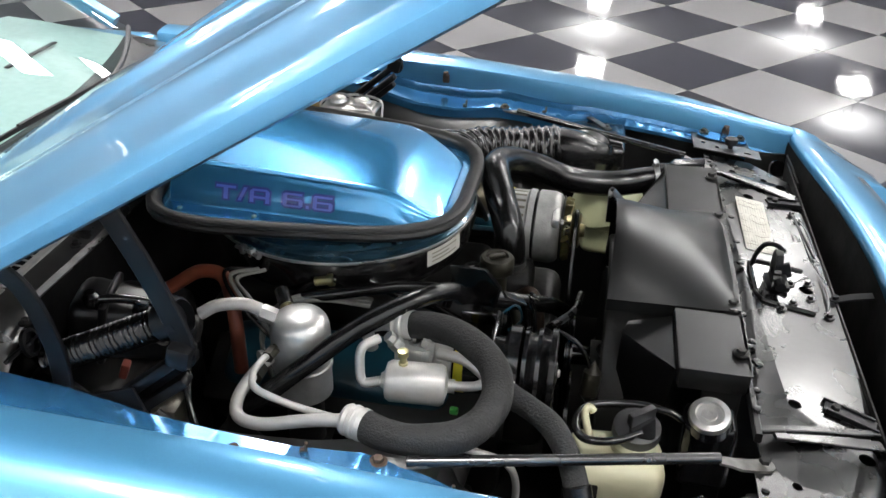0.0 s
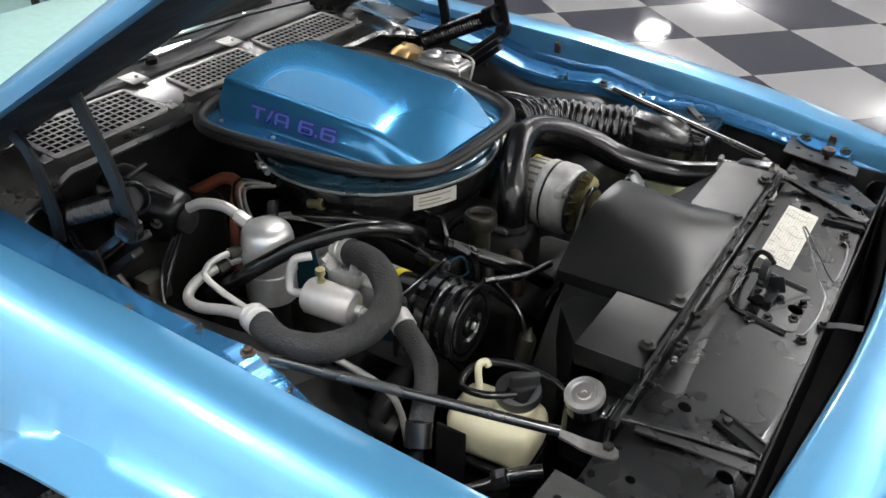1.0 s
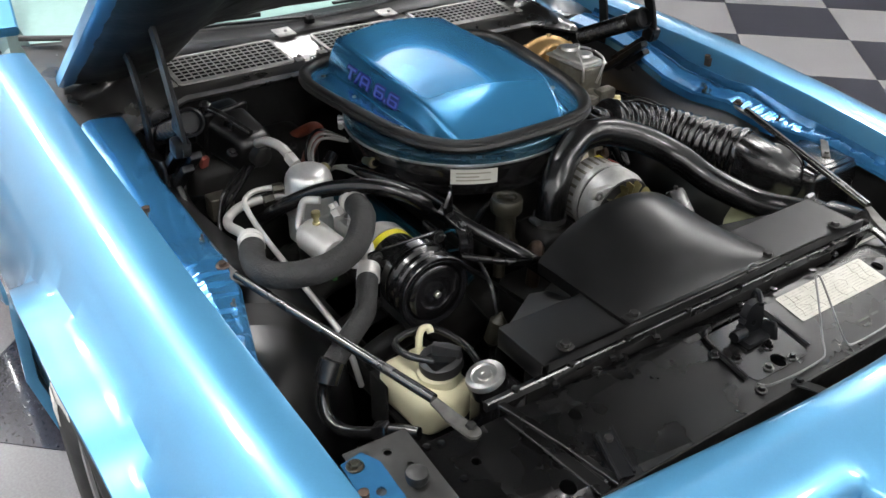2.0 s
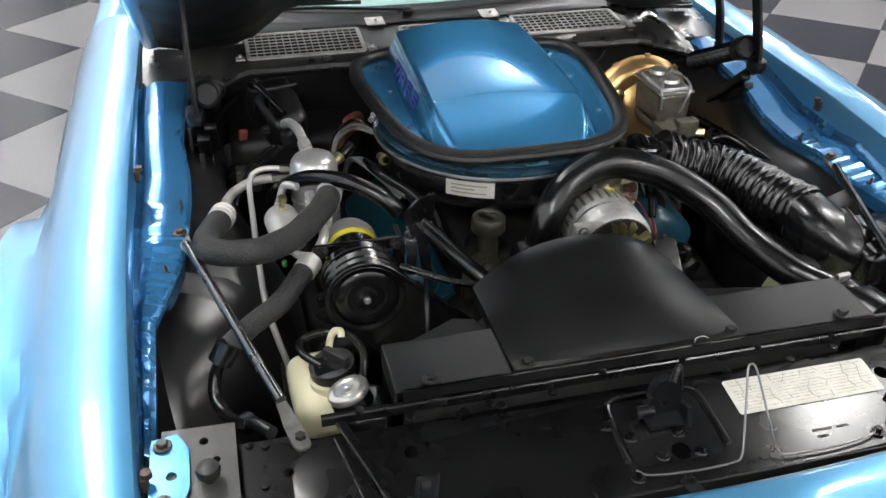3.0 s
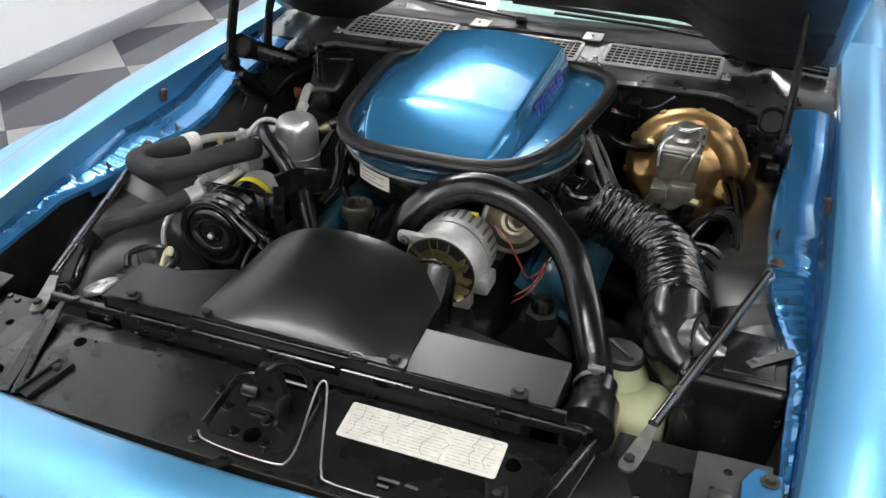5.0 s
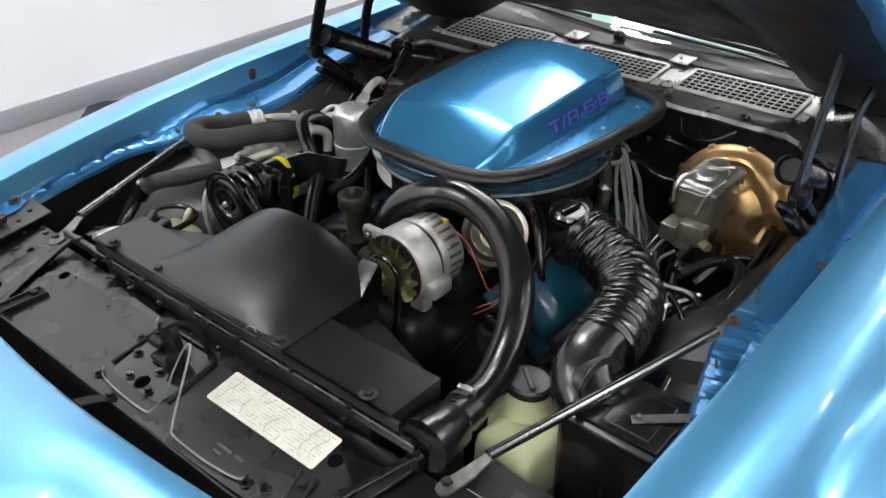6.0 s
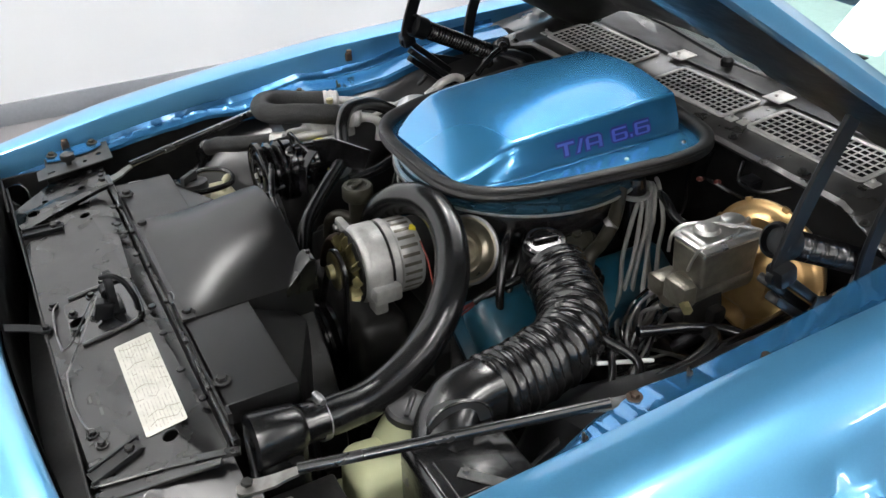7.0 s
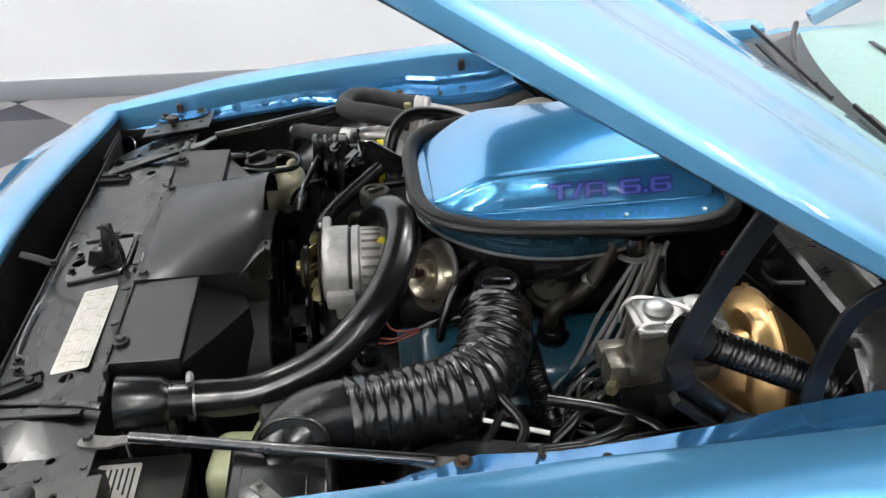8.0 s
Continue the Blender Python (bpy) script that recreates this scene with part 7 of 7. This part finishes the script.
hose_thing("harness", [(-0.30, 0.47, 0.66), (-0.33, 0.50, 0.70), (-0.31, 0.54, 0.715), (-0.24, 0.56, 0.71), (-0.14, 0.55, 0.70)], 0.012, HOSE, "black corrugated harness along the wing", "harness")
hose_thing("harness", [(-0.66, -0.49, 0.78), (-0.56, -0.55, 0.76), (-0.45, -0.57, 0.72), (-0.36, -0.56, 0.66)], 0.009, HOSE, "black wiring harness along the wing", "harness")

# black moulded box under the brace, with its bracket
bx = thing("air_box", "black moulded plastic box with a grey steel strap", "air box", (0.17, 0.60, 0.45))
om = Matrix.Translation((-0.17, -0.60, -0.45))
part("box", moved(box(0.138, 0.158, 0.225, (0.150, 0.590, 0.6225), 0.014, 3), om), BELLOWS, bx)
part("lid", moved(box(0.122, 0.140, 0.008, (0.150, 0.592, 0.7345), 0.004, 2), om), BELLOWS, bx, "flat glossy top")
part("rib", moved(merge(box(0.085, 0.072, 0.006, (0.156, 0.608, 0.7385), 0.0045, 3), box(0.010, 0.150, 0.006, (0.213, 0.592, 0.700), 0.002)), om), BELLOWS, bx, "stepped raised pad")
part("bracket", moved(merge(bar([(0.178, 0.606, 0.7435), (0.126, 0.668, 0.746)], 0.016, 0.002), bolt((0.172, 0.613, 0.744), (0, 0, 1), 0.005)), om), WORN, bx, "grey-brown steel strap")
plq = part("rating_plate", moved(plate(rounded(0.355, 0.465, 0.415, 0.545, 0.004), [], 0.001, lambda x, y: 0.662), om), PAPER, bx, "printed silver rating plate, unreadable")
for k in range(6):
    part("print_bar", moved(plate([(0.362 + 0.008 * k, 0.475), (0.365 + 0.008 * k, 0.475), (0.365 + 0.008 * k, 0.535 - 0.01 * (k % 3)), (0.362 + 0.008 * k, 0.535 - 0.01 * (k % 3))], [], 0.0004, lambda x, y: 0.6628), om), DARK, plq)
part("shelf", moved(box(0.16, 0.16, 0.02, (0.37, 0.53, 0.650), 0.004), om), DARK, bx)

# horns behind the header
for s in (-1, 1):
    h = thing("horn", "black trumpet horn behind the front panel", "horn", (0.575, s * 0.60, 0.655), "horns")
    part("trumpet", lathe([(0.012, -0.05), (0.014, -0.02), (0.030, 0.012), (0.042, 0.02), (0.040, 0.022), (0.012, -0.01), (0, -0.012)], 22, aim((0, 0, 0), (0.5, -s * 0.4, 0.55))), GLOSSBLK, h)
    part("body", lathe([(0.0, -0.08), (0.034, -0.078), (0.036, -0.055), (0.012, -0.048), (0, -0.048)], 20, aim((0, 0, 0), (0.5, -s * 0.4, 0.55))), GLOSSBLK, h)
thing_mesh("fuel_filter", merge(lathe([(0.0, -0.035), (0.006, -0.03), (0.013, -0.022), (0.015, -0.02), (0.015, 0.02), (0.013, 0.022), (0.006, 0.03), (0, 0.04)], 18, aim((0.18, -0.26, 0.65), (0.1, 0.25, 1)))), OLIVE, "small tarnished brass inline filter", "filter")
hose_thing("loose_cable", [(0.10, -0.24, 0.74), (0.15, -0.25, 0.72), (0.175, -0.255, 0.68), (0.18, -0.26, 0.62), (0.17, -0.27, 0.56)], 0.004, HOSE, "thin black cable by the compressor", "wire", 8)

thing_mesh("reflector_tag", box(0.016, 0.012, 0.010, (0.356, 0.626, 0.666), 0.002), RED, "small bright red plastic tag behind the support", "tag")
thing_mesh("grommet", merge(lathe([(0.016, -0.004), (0.021, -0.003), (0.021, 0.003), (0.016, 0.004), (0.016, -0.004)], 20, aim((-0.60, -0.545, 0.815), (1, 0.2, 0.3))), box(0.003, 0.034, 0.004, (-0.60, -0.545, 0.815), 0.001), tube([(-0.60, -0.545, 0.815), (-0.61, -0.58, 0.81), (-0.62, -0.60, 0.80)], 0.004, 8)), ARMBLK, "round black spoked knob on the firewall", "knob")

# small clutter on the firewall behind the servo and under the scoop's tail
fb = thing("fuse_block", "black plastic connector block on the firewall", "connector", (-0.645, 0.56, 0.74))
part("block", box(0.035, 0.06, 0.085, (0, 0, 0.0), 0.006), ARMBLK, fb)
for k in range(3):
    part("socket", box(0.016, 0.014, 0.020, (0.024, -0.018 + 0.018 * k, 0.016 - 0.012 * k), 0.003), HOSE, fb)
for k, pts in enumerate(([(-0.645, 0.16, 0.80), (-0.60, 0.19, 0.775), (-0.57, 0.24, 0.79), (-0.60, 0.29, 0.77), (-0.65, 0.31, 0.74)], [(-0.645, 0.12, 0.79), (-0.58, 0.17, 0.76), (-0.55, 0.20, 0.72), (-0.50, 0.22, 0.68)], [(-0.645, 0.24, 0.81), (-0.61, 0.27, 0.79), (-0.60, 0.33, 0.80), (-0.63, 0.37, 0.82)], [(-0.645, 0.52, 0.77), (-0.60, 0.55, 0.75), (-0.55, 0.57, 0.72), (-0.46, 0.575, 0.70)])):
    hose_thing("loose_cable", pts, 0.0045, HOSE, "thin black cable on the firewall", "wire", 8, 8)
for y, z in ((0.20, 0.772), (0.245, 0.786)):
    thing_mesh("wire_end", lathe([(0.004, 0), (0.005, 0.006), (0.004, 0.018), (0, 0.019)], 10, aim((-0.585, y, z), (1, 0.4, 0.5))), RED, "red tip of a firewall wire", "wire")
thing_mesh("firewall_bracket", merge(box(0.012, 0.026, 0.09, (-0.635, 0.285, 0.755), 0.002), box(0.030, 0.026, 0.008, (-0.622, 0.285, 0.80), 0.002), box(0.008, 0.06, 0.02, (-0.635, 0.30, 0.72), 0.002)), ARMBLK, "black angled bracket on the firewall", "bracket")
# grey leads looping behind the drier
for k in range(3):
    hose_thing("loose_cable", [(-0.40 + 0.012 * k, -0.23, 0.775), (-0.43 + 0.01 * k, -0.27, 0.79 - 0.006 * k), (-0.40 + 0.014 * k, -0.315, 0.775), (-0.35 + 0.012 * k, -0.335, 0.735), (-0.31, -0.34 - 0.01 * k, 0.70)], 0.0034, WIREGREY if k else HOSE, "thin grey cable looping behind the drier", "wire", 8, 10)
# fittings between compressor and muffler
mf = thing("compressor_manifold", "bright cast refrigerant manifold block with two unions", "manifold", (-0.085, -0.40, 0.752))
part("block", box(0.055, 0.040, 0.034, (0.0, 0.012, 0.014), 0.006), ALU, mf)
part("union", lathe([(0.012, 0), (0.012, 0.014), (0.009, 0.016), (0.009, 0.026), (0, 0.026)], 6, aim((-0.022, 0.004, 0.026), (-0.6, -0.2, 0.8))), ALUS, mf)
part("union", lathe([(0.011, 0), (0.011, 0.014), (0.008, 0.016), (0.008, 0.022), (0, 0.022)], 6, aim((0.02, 0.008, 0.030), (0.3, 0, 1))), ALUS, mf)
part("bolt", bolt((0.0, 0.012, 0.031), (0, 0, 1), 0.006), STEEL, mf)
# bright lever and rod ahead of the compressor
thing_mesh("adjuster_arm", merge(bar([(0.072, -0.262, 0.800), (0.080, -0.258, 0.775), (0.084, -0.262, 0.735)], 0.016, 0.004), bolt((0.074, -0.260, 0.801), (0.4, 0.5, 0.8), 0.007)), GLOSSBLK, "black steel belt adjuster arm", "bracket")
# hose from the thermostat along the filler
hose_thing("coolant_tube", [(0.005, -0.11, 0.70), (0.03, -0.135, 0.705), (0.045, -0.15, 0.69), (0.05, -0.155, 0.65)], 0.011, OLIVE, "brown corroded coolant tube by the filler neck", "tube", 12)
# black hoses and cable between the duct and the wheel housing
for r, pts in ((0.0075, [(-0.15, 0.468, 0.735), (-0.178, 0.518, 0.716), (-0.152, 0.554, 0.698), (-0.111, 0.584, 0.679), (-0.081, 0.609, 0.66)]), (0.006, [(-0.151, 0.491, 0.72), (-0.125, 0.526, 0.71), (-0.081, 0.558, 0.7), (-0.052, 0.56, 0.69), (-0.038, 0.549, 0.68)]), (0.009, [(-0.22, 0.468, 0.72), (-0.307, 0.493, 0.713), (-0.364, 0.53, 0.707), (-0.377, 0.587, 0.7)]), (0.0055, [(-0.013, 0.612, 0.7), (0.004, 0.646, 0.7), (0.023, 0.674, 0.7)])):
    hose_thing("loose_cable", pts, r, HOSE, "black rubber hose beside the intake duct", "hose", 12, 8)


# ---- floor tiles ----
slab = thing_mesh("floor", box(X1 - X0, Y1 - Y0, 0.1, ((X0 + X1) / 2, (Y0 + Y1) / 2, -0.054), 0), TILE_D, "polished floor of pale grey and charcoal chequered vinyl tiles", "floor", kind="structure")
TO, TA, TB = Vector((-0.270, 3.877)), Vector((0.4311, -0.4021)), Vector((0.4021, 0.4311))


def tile_bm(i, j):
    inset = 0.0012
    c = [TO + TA * (i + a) + TB * (j + b) for a, b in ((inset, inset), (1 - inset, inset), (1 - inset, 1 - inset), (inset, 1 - inset))]
    return c


def clip_poly(pts, x0, x1, y0, y1):
    for ax, lim, sign in ((0, x0, 1), (0, x1, -1), (1, y0, 1), (1, y1, -1)):
        out = []
        for p, q in zip(pts, pts[1:] + pts[:1]):
            dp, dq = sign * (p[ax] - lim), sign * (q[ax] - lim)
            if dp >= 0:
                out.append(p)
            if dp * dq < 0:
                out.append(p + (q - p) * (dp / (dp - dq)))
        pts = out
        if len(pts) < 3:
            return []
    return pts


def tile_mesh(name, c, mat):
    bm = bmesh.new()
    mid = sum(c, Vector((0, 0))) / len(c)
    top = [bm.verts.new((p.x + (mid.x - p.x) * 0.003, p.y + (mid.y - p.y) * 0.003, 0.0)) for p in c]
    low = [bm.verts.new((p.x, p.y, -0.004)) for p in c]
    bm.faces.new(top)
    for a in range(len(c)):
        b = (a + 1) % len(c)
        bm.faces.new((low[a], low[b], top[b], top[a]))
    me = bpy.data.meshes.new(name)
    bm.to_mesh(me)
    bm.free()
    me.materials.append(mat)
    return me


cells = []
for i in range(-40, 40):
    for j in range(-40, 40):
        c = clip_poly(tile_bm(i, j), X0, X1, Y0, Y1)
        if c:
            m = sum(c, Vector((0, 0))) / len(c)
            near = (max(0, abs(m.x - 0.2) - 1.5)) + max(0, m.y - 4.5) * 1.0 + max(0, -m.y - 2.8)
            cells.append((near, i, j, c))
cells.sort(key=lambda q: q[:3])
for near, i, j, c in cells[:280]:
    ob = new("tile", tile_mesh("tile", c, TILE_L if (i + j) % 2 == 0 else TILE_D))
    ob.parent = slab
for par, mat in ((0, TILE_L), (1, TILE_D)):
    bm = bmesh.new()
    for near, i, j, c in cells[280:]:
        if (i + j) % 2 == par:
            bm.faces.new([bm.verts.new((p.x, p.y, 0)) for p in c])
    me = bpy.data.meshes.new("far_tiles")
    bm.to_mesh(me)
    bm.free()
    me.materials.append(mat)
    ob = tagged(new("far_tiles", me), kind="stuff")
    ob.parent = slab
